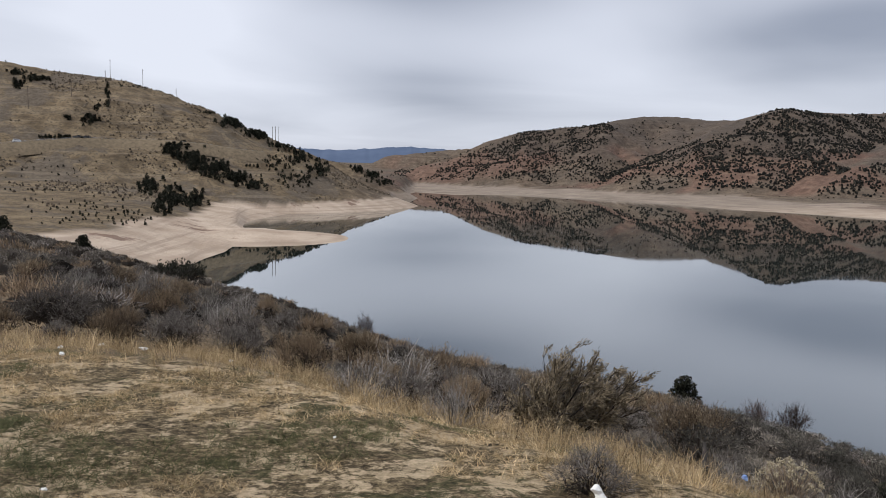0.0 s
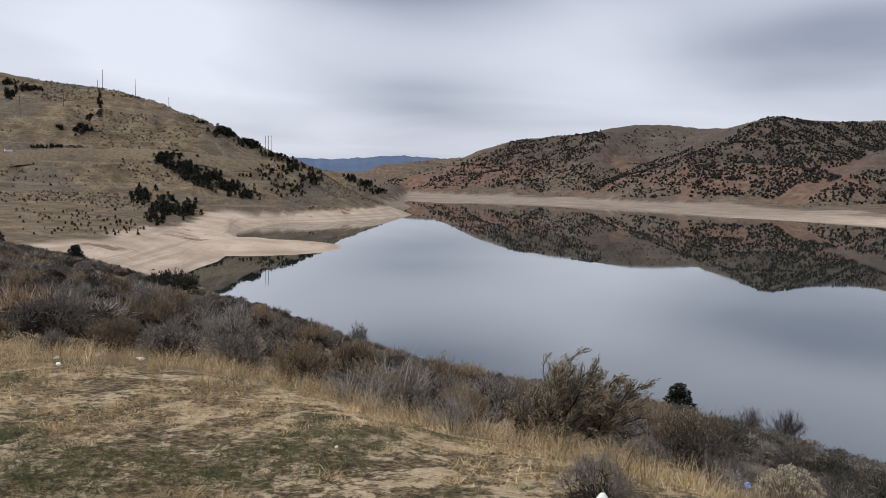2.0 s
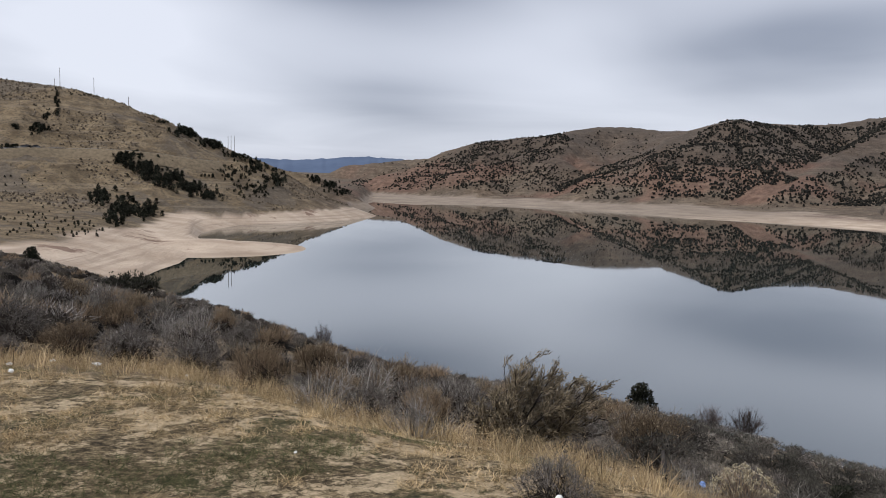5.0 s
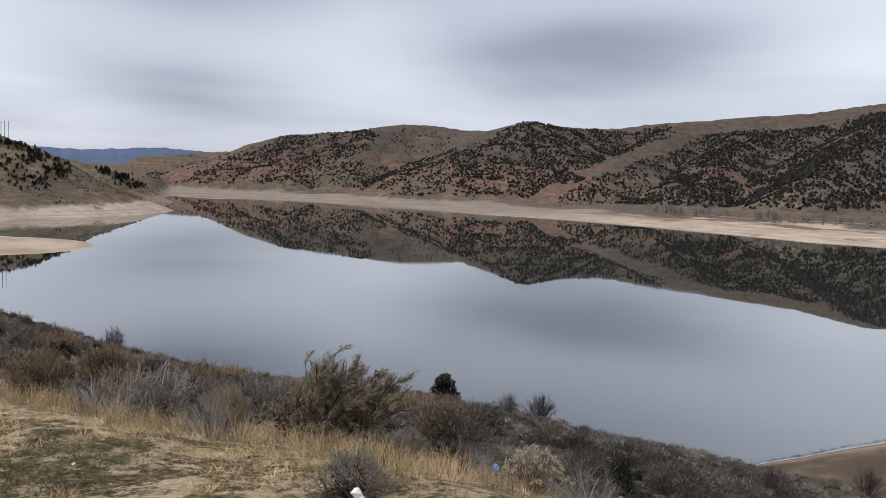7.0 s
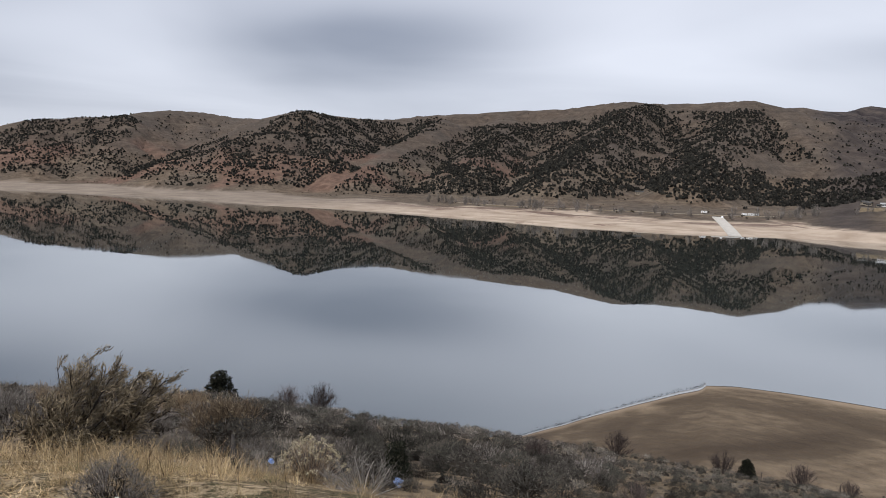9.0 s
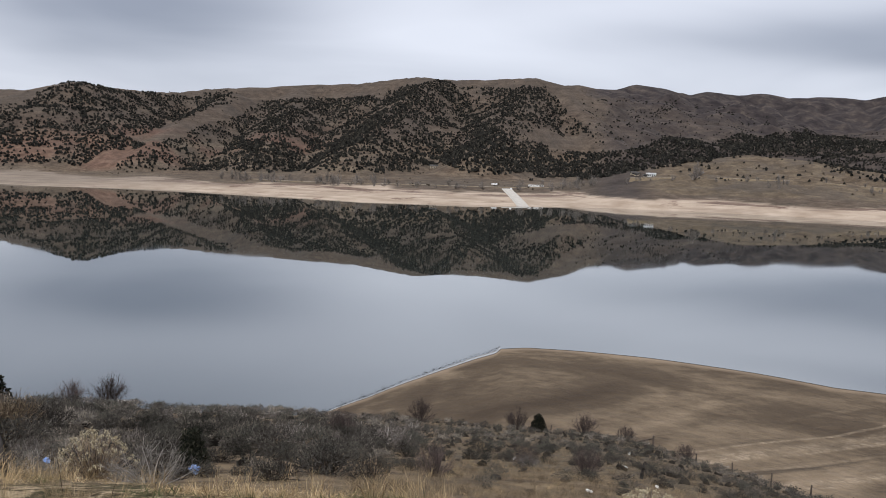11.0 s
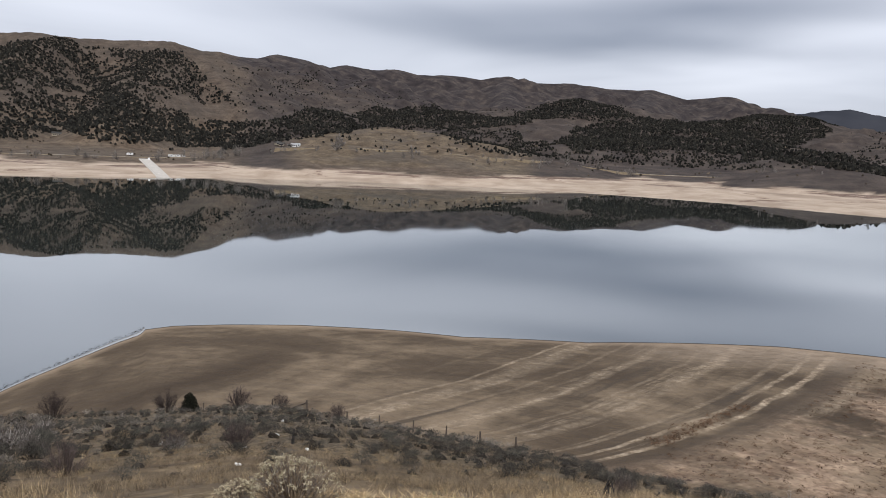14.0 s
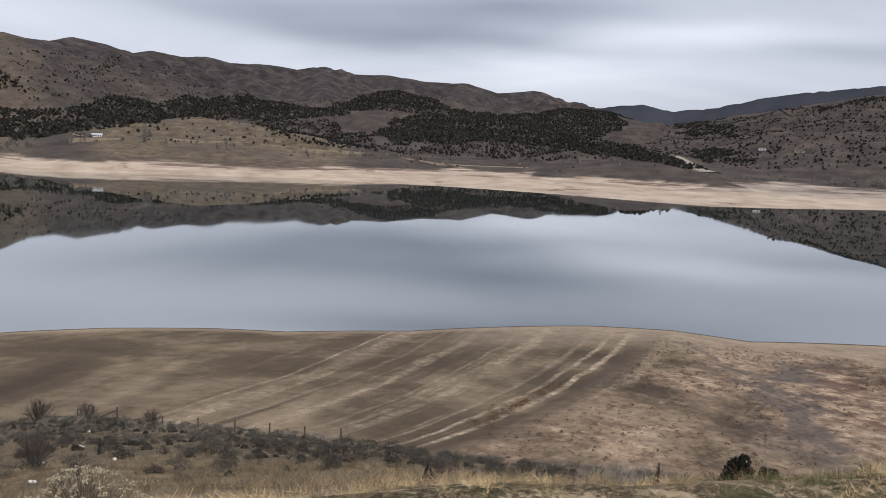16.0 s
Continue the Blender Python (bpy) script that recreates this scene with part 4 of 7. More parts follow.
def bush_meshes(name, seed, h, w, heads, n_twig, n_leaf, mats, twig_w=0.0055, twig_l=0.15, leaf_w=0.007, leaf_l=0.04, upright=0.5, loose=0.35, flat=0.45):
    """A rounded bush of several fine-twigged heads on dark forking wood."""
    g = np.random.default_rng(seed)
    a = np.arange(heads) * 2.4 + g.uniform(0, 6) + g.normal(size=heads) * 0.3
    rad = np.sqrt((np.arange(heads) + 0.4) / heads)
    hr = 0.62 * w / np.sqrt(heads) * g.uniform(0.8, 1.2, heads)
    c = np.stack([np.cos(a) * rad * w * 0.36, np.sin(a) * rad * w * 0.36, h * (0.70 - flat * rad ** 2) * g.uniform(0.82, 1.14, heads)], 1)
    # three stems to each head
    k = np.repeat(np.arange(heads), 3)
    top = c[k] + g.normal(size=(len(k), 3)) * hr[k][:, None] * 0.45
    top[:, 2] = np.maximum(top[:, 2], 0.06 * h)
    root = c[k] * np.array([0.16, 0.16, 0.0]) + g.normal(size=(len(k), 3)) * np.array([0.02, 0.02, 0.0])
    t = np.linspace(0, 1, 5)[None, :, None]
    mid = root * 0.3 + top * np.array([0.35, 0.35, 0.55]) + g.normal(size=top.shape) * 0.06 * h
    path = root[:, None] * (1 - t) ** 2 + 2 * t * (1 - t) * mid[:, None] + top[:, None] * t * t
    # extra dark inner twigs that stand in for shade within the bush
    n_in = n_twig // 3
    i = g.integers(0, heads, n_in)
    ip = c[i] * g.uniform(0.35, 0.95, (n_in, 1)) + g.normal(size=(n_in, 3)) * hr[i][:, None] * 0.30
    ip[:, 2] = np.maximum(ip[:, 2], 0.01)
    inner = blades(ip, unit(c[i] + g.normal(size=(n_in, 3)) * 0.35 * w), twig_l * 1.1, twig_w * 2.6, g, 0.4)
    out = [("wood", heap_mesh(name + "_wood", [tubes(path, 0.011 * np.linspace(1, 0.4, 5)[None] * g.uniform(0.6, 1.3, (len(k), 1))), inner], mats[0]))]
    i = g.integers(0, heads, n_twig)
    d = unit(g.normal(size=(n_twig, 3)) + np.array([0, 0, 0.35]) + c[i] / w * 1.3)
    p = c[i] + d * hr[i][:, None] * g.uniform(0.15, 0.75, (n_twig, 1))
    p[:, 2] = np.abs(p[:, 2])
    td = unit(d + g.normal(size=(n_twig, 3)) * loose + np.array([0, 0, upright]))
    tl = twig_l * g.uniform(0.5, 1.3, n_twig)
    pieces = [blades(p, td, tl, twig_w * g.uniform(0.6, 1.3, n_twig), g, 0.4)]
    j = g.integers(0, n_twig, n_twig)
    sp = p[j] + td[j] * (tl[j] * g.uniform(0.3, 0.95, n_twig))[:, None]
    sd = unit(td[j] + g.normal(size=(n_twig, 3)) * 0.5)
    sl = twig_l * 0.5 * g.uniform(0.4, 1.2, n_twig)
    pieces.append(blades(sp, sd, sl, twig_w * 0.75, g, 0.4))
    out.append(("canopy", heap_mesh(name + "_canopy", pieces, mats[1])))
    if n_leaf:
        j = g.integers(0, n_twig, n_leaf)
        lp = sp[j] + sd[j] * (sl[j] * g.uniform(0.2, 1.0, n_leaf))[:, None]
        out.append(("foliage", heap_mesh(name + "_foliage", [blades(lp, unit(sd[j] + g.normal(size=(n_leaf, 3)) * 0.5), leaf_l * g.uniform(0.5, 1.4, n_leaf), leaf_w * g.uniform(0.6, 1.4, n_leaf), g, 0.6)], mats[2])))
    return out


def plume_bush(name, seed, h, w, lean):
    """A leaning bush whose branches end in soft plumes of fine dry leaves."""
    g = np.random.default_rng(seed)
    lean = np.array(lean)
    path = stems(g, 46, h * 0.92, w * 0.85, lean, base=0.05, curl=0.4, k=6)
    n = 420
    p, d = along(path, g, n, 0.42, 1.0)
    bd = unit(d + g.normal(size=(n, 3)) * 0.4 + lean * 0.8 + np.array([0, 0, 0.2]))
    bl = g.uniform(0.07, 0.19, (n, 1)) * h
    t = np.linspace(0, 1, 4)[None, :, None]
    bend = g.normal(size=(n, 1, 3)) * 0.03
    side = p[:, None] + bd[:, None] * bl[:, None] * t + bend * t * t
    wood = [tubes(path, 0.017 * np.linspace(1, 0.22, 6)[None] * g.uniform(0.5, 1.3, (46, 1))), tubes(side, 0.0045 * np.linspace(1, 0.4, 4)[None] * np.ones((n, 1)))]
    q, qd = along(path, g, 2600, 0.18, 0.9)
    grey = blades(q, unit(qd * 0.8 + g.normal(size=(2600, 3)) * 0.5 + lean * 0.4), 0.13 * g.uniform(0.4, 1.3, 2600), 0.0045, g, 0.3)
    q2, qd2 = along(side, g, 2600, 0.0, 0.8)
    grey2 = blades(q2, unit(qd2 + g.normal(size=(2600, 3)) * 0.5), 0.07 * g.uniform(0.4, 1.3, 2600), 0.0035, g, 0.3)
    m = 23000
    f, fd = along(side, g, m, 0.25, 1.0)
    f = f + g.normal(size=(m, 3)) * 0.017
    plume = blades(f, unit(fd + g.normal(size=(m, 3)) * 0.42), 0.034 * g.uniform(0.6, 1.4, m), 0.0068 * g.uniform(0.6, 1.4, m), g, 0.5)
    return [("wood", heap_mesh(name + "_wood", wood, M_DARKWOOD_SHADE)), ("canopy", heap_mesh(name + "_canopy", [grey, grey2], M_TWIG)), ("foliage", heap_mesh(name + "_foliage", [plume], M_FEATHER))]


def seedhead_bush(name, seed):
    """Fine tan stems in a dome, each with a round puff of cream seedheads."""
    g = np.random.default_rng(seed)
    path = stems(g, 260, 0.9, 1.5, base=0.1, curl=0.18)
    wood = heap_mesh(name + "_wood", [tubes(path, 0.005 * np.linspace(1, 0.6, 5)[None] * np.ones((260, 1)))], M_TWIG_TAN)
    q, qd = along(path, g, 2600, 0.35, 1.0)
    canopy = heap_mesh(name + "_canopy", [blades(q, unit(qd + g.normal(size=(2600, 3)) * 0.3), 0.14 * g.uniform(0.4, 1.3, 2600), 0.005, g, 0.4)], M_TWIG)
    tops_ = path[:110, -1] + np.array([0, 0, 0.03])
    n = len(tops_) * 18
    tip = np.repeat(tops_, 18, 0) + g.normal(size=(n, 3)) * np.array([0.024, 0.024, 0.02])
    puff = heap_mesh(name + "_puffs", [blades(tip, unit(g.normal(size=(n, 3)) + np.array([0, 0, 0.5])), 0.026 * g.uniform(0.6, 1.3, n), 0.016, g, 0.7)], M_FLOWER)
    return [("wood", wood), ("canopy", canopy), ("seedhead_crop", puff)]


def plant(name, meshes, m, label, category, group=""):
    e = new(name)
    e.empty_display_size = 0.1
    e.matrix_world = m
    for pn, me in meshes:
        part(pn, me, e)["kind"] = "stuff"
    return tagged(e, label, category, group)


def mesh_arrays(me):
    v = np.empty(len(me.vertices) * 3, np.float32)
    me.vertices.foreach_get("co", v)
    f = np.empty(len(me.loops), np.int32)
    me.loops.foreach_get("vertex_index", f)
    return v.reshape(-1, 3), f.reshape(-1, 4)


def scatter_stuff(name, label, category, protos, mats, xyz, size, g, tilt=0.1):
    """Many copies of the prototypes' parts joined, one object for each kind of part; the first is the parent."""
    heaps, tones = {}, {}
    tone = g.uniform(-0.42, 0.42, len(xyz)) + 0.25 * (g.uniform(0, 1, len(xyz)) > 0.85)
    which = g.integers(0, len(protos), len(xyz))
    yaw = g.uniform(0, 2 * np.pi, len(xyz))
    for k, proto in enumerate(protos):
        sel = np.nonzero(which == k)[0]
        if not len(sel):
            continue
        c, s = np.cos(yaw[sel]), np.sin(yaw[sel])
        tx, ty = g.normal(size=(2, len(sel))) * tilt
        sz = size[sel]
        for pn, (v, f) in proto:
            x = v[None, :, 0] * c[:, None] - v[None, :, 1] * s[:, None] + v[None, :, 2] * tx[:, None]
            y = v[None, :, 0] * s[:, None] + v[None, :, 1] * c[:, None] + v[None, :, 2] * ty[:, None]
            z = np.repeat(v[None, :, 2], len(sel), 0)
            q = np.stack([x, y, z], -1) * sz[:, None, None] + xyz[sel][:, None]
            ff = (f[None] + (np.arange(len(sel)) * len(v))[:, None, None]).reshape(-1, f.shape[1])
            heaps.setdefault(pn, []).append((q.reshape(-1, 3), ff))
            tones.setdefault(pn, []).append(np.repeat(tone[sel], len(v)))
    first = None
    for pn, hp in heaps.items():
        ob = new(pn if first else name, heap_mesh(name + "_" + pn, hp, mats[pn]))
        layer = ob.data.attributes.new("tone", 'FLOAT', 'POINT')
        layer.data.foreach_set("value", np.concatenate(tones[pn]).astype(np.float32))
        if first is None:
            first = tagged(ob, label, category, kind="stuff")
        else:
            ob.parent = first
            ob["kind"] = "stuff"
    return first


def spread(n, a0, a1, r0, r1, g):
    """n places in plan, even over the ground, between two bearings and two distances."""
    az = g.uniform(a0, a1, n)
    r = np.sqrt(g.uniform(r0 * r0, r1 * r1, n))
    return az, r, r * np.sin(np.radians(az)), r * np.cos(np.radians(az))


# ---- juniper woods on the hills ----
def lump_proto(g):
    """A far crown: a ragged lump, fullest at a third of its height."""
    a = np.arange(4) * 1.5708 + g.uniform(0, 6)
    low = np.stack([np.cos(a), np.sin(a), np.zeros(4)], 1) * g.uniform(0.38, 0.62, (4, 1)) + np.array([0, 0, 0.25]) + g.normal(size=(4, 3)) * 0.06
    top = np.stack([np.cos(a + 0.7), np.sin(a + 0.7), np.zeros(4)], 1) * g.uniform(0.24, 0.46, (4, 1)) + np.array([0, 0, 0.72]) + g.normal(size=(4, 3)) * 0.06
    v = np.concatenate([low, top, [[g.normal() * 0.1, g.normal() * 0.1, g.uniform(0.92, 1.05)]]])
    i = np.arange(4)
    n = (i + 1) % 4
    f = np.concatenate([np.stack([i, n, i + 4], 1), np.stack([n, n + 4, i + 4], 1), np.stack([i + 4, n + 4, i * 0 + 8], 1)])
    return [("juniper_crowns", (v, f))]


# stands of juniper, by bearing and angle over the lookout's eye: how dense, then the outline
WOODS = []
WOODS.append((0.5, [(-2.3, -0.8), (-0.9, -0.3), (1.3, 0.8), (3.0, 1.8), (4.4, 2.2), (5.7, 2.8), (6.9, 3.0), (9.9, 3.2), (11.5, 3.4), (12.5, 3.1), (12.0, 2.5), (10.6, 1.5), (12.4, 1.0), (14.2, 1.4), (15.9, 1.6), (17.7, 2.1), (19.4, 2.5), (19.6, -1.1), (14.3, -1.0), (9.0, -0.7), (3.7, -0.7)]))
WOODS.append((0.62, [(3.0, 1.6), (5.7, 2.6), (9.9, 3.1), (11.5, 3.4), (12.4, 3.1), (11.6, 2.4), (8.0, 1.2), (3.6, 0.4), (1.8, 0.5)]))
WOODS.append((0.72, [(17.6, 2.0), (18.5, 2.3), (20.2, 3.0), (21.6, 3.8), (22.8, 4.5), (23.5, 4.5), (24.6, 4.2), (26.1, 4.0), (28.5, 3.9), (30.2, 4.0), (32.2, 4.4), (33.2, 3.9), (31.0, 2.9), (28.9, 2.2), (26.9, 1.2), (24.8, 0.1), (23.1, -1.0), (19.4, -0.9), (17.5, -0.2)]))
WOODS.append((0.6, [(25.2, -1.1), (26.9, 0.3), (28.3, 0.9), (30.3, 1.7), (32.5, 2.3), (33.9, 3.3), (34.8, 4.0), (37.9, 4.1), (40.6, 4.2), (42.0, 4.2), (42.1, -0.9), (33.5, -1.1)]))
WOODS.append((0.78, [(32.4, 1.8), (33.7, 3.4), (35.8, 3.8), (38.2, 3.9), (40.2, 4.2), (43.1, 4.5), (45.2, 5.3), (47.4, 5.6), (48.7, 5.2), (50.7, 5.4), (52.2, 5.1), (54.5, 5.5), (55.8, 4.4), (56.7, 3.5), (58.4, 2.2), (56.3, 1.9), (54.5, 2.7), (53.8, 1.8), (56.8, 1.0), (56.4, -0.9), (49.6, -0.6), (47.4, -0.1), (45.2, -0.9), (40.1, -0.8), (34.9, -0.9)]))
WOODS.append((1.05, [(54.2, 1.0), (56.0, 0.9), (58.6, 0.9), (61.2, 1.1), (63.0, 2.0), (64.4, 2.1), (66.5, 1.5), (68.1, 2.4), (69.8, 2.4), (71.3, 2.8), (74.2, 2.2), (76.4, 1.9), (78.7, 2.2), (79.1, 1.7), (77.0, 1.2), (73.4, 0.9), (71.4, 1.1), (67.7, 1.0), (65.7, 0.5), (64.0, 0.2), (60.8, -0.3), (57.4, -0.9), (54.2, -1.1)]))
WOODS.append((1.35, [(61.2, 1.1), (63.0, 2.0), (64.4, 2.1), (66.5, 1.5), (68.1, 2.4), (69.8, 2.4), (71.3, 2.8), (74.2, 2.2), (75.0, 1.7), (71.5, 1.3), (67.7, 1.2), (64.0, 0.9)]))
WOODS.append((0.55, [(71.4, 1.0), (74.0, 0.9), (77.8, 1.2), (81.0, -0.2), (78.8, -0.8), (76.5, -0.5), (73.4, 0.4)]))
WOODS.append((0.35, [(59.3, -0.7), (60.8, -0.4), (57.0, 0.2), (50, 0.4), (50, -0.8)]))
WOODS.append((1.3, [(77.8, 2.1), (80.0, 3.1), (82.0, 3.6), (83.7, 3.5), (86.1, 2.3), (89.9, 2.2), (91.9, 2.8), (94.1, 2.9), (97.1, 2.9), (98.9, 1.8), (98.1, 1.4), (96.0, 0.8), (98.6, 0.2), (102.4, -0.6), (104.3, -1.3), (103.0, -1.2), (98.2, -0.6), (94.0, 0.0), (89.4, 0.1), (82.5, -0.2), (80.5, 0.3), (82.4, 1.4), (84.5, 1.9), (79.1, 2.0)]))
WOODS.append((0.4, [(82.5, -0.2), (89.4, 0.1), (94, 0.0), (98, -0.6), (92, -1.0), (84, -0.9), (79, -0.6)]))
WOODS.append((1.3, [(32.9, 2.1), (34.0, 1.2), (35.3, -0.2), (35.5, -0.9), (33.6, -0.9), (34.0, 0.3)]))
WOODS.append((1.3, [(46.7, 4.6), (45.0, 3.2), (43.1, 1.9), (40.1, 0.2), (39.5, 0.9), (42.4, 2.4), (45.0, 4.0)]))
WOODS.append((1.2, [(47.4, 5.5), (48.2, 5.1), (50.9, 2.8), (53.6, 0.4), (51.8, -0.3), (49.1, 2.8), (46.9, 4.7)]))
WOODS.append((1.3, [(22.8, 4.4), (23.9, 3.6), (24.7, 2.4), (26.0, 1.0), (26.9, 0.6), (26.1, 0.3), (24.2, 1.4), (23.0, 2.9)]))
WOODS.append((1.2, [(45.2, 0.4), (49.6, 1.4), (54.1, 0.8), (57.5, -0.2), (56.4, -0.9), (49.6, -0.6), (47.4, 0.0)]))
WOODS.append((0.75, [(102.0, 2.0), (103.4, 2.3), (106.4, 1.8), (106.0, 1.2), (103.5, 1.1), (101.8, 1.3)]))
WOODS.append((0.8, [(103.2, 0.0), (104.5, 0.4), (107.5, 0.0), (107.4, -0.4), (104.0, -0.5)]))
WOODS.append((0.13, [(99.5, 0.0), (101, 1.9), (105, 2.4), (112, 3.6), (122, 4.4), (122, 0.0), (108, -0.9)]))
WOODS.append((0.7, [(110.5, 3.4), (116, 4.3), (116, 3.9), (111, 3.1)]))
WOODS.append((0.3, [(62.2, 3.4), (62.4, 4.0), (63.8, 4.8), (63.6, 3.3)]))
WOODS.append((0.045, [(58, 1.4), (57, 4.8), (66, 4.6), (80, 4.4), (95, 3.0), (88, 2.6)]))
WOODS.append((0.03, [(60.5, -0.5), (66, 0.6), (69, 1.0), (76, 0.2), (80, -0.8), (66, -0.8)]))
WOODS.append((0.05, [(-4, -0.7), (-1, 1.3), (3, 1.6), (2, -0.7)]))
WOODS.append((0.05, [(13, 3.6), (18, 3.5), (17, 2.2), (13, 1.6)]))


def in_outline(a, e, outline):
    """Which of the directions fall inside a closed outline."""
    inside = np.zeros(a.shape, bool)
    for (a0, e0), (a1, e1) in zip(outline, outline[1:] + outline[:1]):
        if e0 != e1:
            inside ^= ((e0 > e) != (e1 > e)) & (a < (a1 - a0) * (e - e0) / (e1 - e0) + a0)
    return inside


def grow_woods():
    g = np.random.default_rng(11)
    n = 330000
    az = g.uniform(-4, 122, n)
    r = np.sqrt(g.uniform(720 ** 2, 2150 ** 2, n))
    x, y = r * np.sin(np.radians(az)), r * np.cos(np.radians(az))
    z = lie(x, y)
    el = np.degrees(np.arctan2(z - EYE, r))
    clump = fractal(x / 22, y / 22, 71, 3)
    wa = az + (fractal(x / 60, y / 60, 61, 4, 0.6) - 0.5) * 1.5
    we = el + (fractal(x / 60, y / 60, 65, 4, 0.6) - 0.5) * 0.75
    dens = np.zeros_like(az)
    for d, outline in WOODS:
        dens = np.where(in_outline(wa, we, outline), np.maximum(dens, d), dens)
    thick = dens * np.where(dens > 1.0, 0.8 + 0.5 * smooth01((clump - 0.3) * 4), 0.15 + 1.25 * smooth01((clump - 0.30) * 4.0))
    keep = (g.uniform(0, 1, n) < thick * np.interp(r, [800, 1200, 2100], [0.86, 0.88, 0.86])) & (z > LAKE + 9.0)
    x, y, z = x[keep], y[keep], z[keep]
    size = g.uniform(2.0, 4.0, len(x)) * g.uniform(0.8, 1.15, len(x)) * np.interp(dens[keep], [0.6, 1.1], [1.0, 1.2]) * np.interp(r[keep], [800, 1300, 2000], [0.95, 1.0, 1.12])
    scatter_stuff("juniper_woods", "dark green juniper woods dotting dry hillsides", "trees", [lump_proto(g) for _ in range(14)], {"juniper_crowns": M_FAR_JUNIPER}, np.stack([x, y, z - 0.3], 1), size, g, 0.08)
    return len(x)


WOOD_COUNT = grow_woods()


# ---- single junipers ----
def juniper_proto(name, seed, sprays=170, spray=0.13, n_lobe=15, low=1.0, fat=1.0):
    """A juniper one unit high: forked trunk, crown of flat sprays in lobes."""
    g = np.random.default_rng(seed)
    path = stems(g, 5, 0.72, 0.5, base=0.06, curl=0.2)
    trunk = heap_mesh(name + "_trunk", [tubes(path, 0.035 * np.linspace(1, 0.3, 5)[None] * np.ones((5, 1)))], M_DARKWOOD_SHADE)
    hgt = 0.08 + 0.82 * ((np.arange(n_lobe) + g.uniform(0, 1, n_lobe)) / n_lobe) ** low
    wid = 0.40 * np.clip(1.15 - hgt, 0.15, 1) ** 0.8
    a = np.arange(n_lobe) * 2.4 + g.uniform(0, 6.283)
    c = np.stack([np.cos(a) * wid * 0.62, np.sin(a) * wid * 0.62, hgt], 1)
    i = g.integers(0, n_lobe, sprays)
    off = unit(g.normal(size=(sprays, 3))) * (g.uniform(0.35, 1, (sprays, 1)) ** 0.5) * (0.10 + 0.14 * (1 - hgt[i]))[:, None] * fat
    p = c[i] + off * np.array([1, 1, 0.85])
    p[:, 2] = np.maximum(p[:, 2], 0.03)
    d = unit(off + np.array([0, 0, 0.12]) + g.normal(size=(sprays, 3)) * 0.06)
    v, f = blades(p - d * spray * 0.5, d, spray * g.uniform(0.8, 1.7, sprays), spray * g.uniform(0.5, 1.1, sprays), g, 0.45, 0.3)
    crown = heap_mesh(name + "_crown", [(v, f)], M_JUNIPER)
    return [("trunk", trunk), ("crown", crown)]


JUNIPERS = [juniper_proto("juniper", 100 + k) for k in range(5)]
JUNIPERS_FAR = [juniper_proto("juniper_far", 150 + k, 80, 0.17) for k in range(5)]
JUNIPERS_FINE = [juniper_proto("juniper_fine", 200 + k, 3600, 0.046, 26, 1.8, 1.2) for k in range(2)]


def set_at(x, y, z, s, g, sx=1.0):
    return Matrix.LocRotScale((x, y, z), Euler((0, 0, float(g.uniform(0, 6.28)))), (s * sx, s * sx, s))


# groves on the hillside above the cove: bearing, angle, half widths, how many, height
GROVES = []
GROVES += [(-28.0, 5.4, 0.5, 0.12, 5, 6), (-28.0, 4.7, 0.35, 0.3, 5, 6), (-26.9, 5.05, 0.7, 0.12, 6, 6), (-24.0, 2.65, 0.5, 0.3, 6, 6), (-25.2, 2.7, 0.25, 0.12, 2, 5), (-22.8, 4.2, 0.12, 0.6, 5, 5), (-23.4, 3.6, 0.2, 0.3, 3, 4.5), (-26.1, 1.45, 1.1, 0.06, 7, 4.5), (-18.6, 0.75, 0.8, 0.4, 12, 7.5), (-17.4, 0.2, 0.8, 0.5, 14, 7.5), (-16.0, -0.4, 0.9, 0.5, 16, 7)]
GROVES += [(-14.6, -1.0, 0.8, 0.4, 12, 6.5), (-13.3, -1.5, 0.8, 0.25, 8, 6), (-20.4, -1.7, 0.6, 0.5, 9, 6.5), (-19.0, -2.4, 0.8, 0.6, 15, 6.5), (-17.4, -2.6, 0.5, 0.5, 9, 6.5), (-19.6, -3.1, 0.5, 0.4, 5, 5.5), (-14.6, 2.85, 0.9, 0.25, 32, 8), (-13.0, 2.2, 0.7, 0.3, 24, 8), (-11.3, 1.35, 0.9, 0.2, 9, 6), (-10.2, 0.6, 0.6, 0.4, 9, 6), (-8.9, -0.2, 0.8, 0.45, 10, 6)]
GROVES += [(-12.0, 0.2, 1.6, 0.6, 14, 4.5), (-10.5, -1.0, 1.6, 0.5, 12, 4.5), (-6.0, -0.1, 0.5, 0.3, 9, 7), (-5.0, -0.6, 0.6, 0.35, 12, 7), (-4.2, -1.1, 0.4, 0.2, 6, 6), (-28.6, 6.1, 0.8, 0.06, 4, 5), (-21.0, 5.0, 1.5, 0.1, 4, 3), (-16.5, 3.45, 0.5, 0.05, 4, 4), (-26, -0.8, 3, 1.2, 14, 2.2), (-21.6, -3.6, 1.6, 0.9, 10, 2.4), (-24.5, -3.4, 2.5, 0.9, 12, 2.0)]


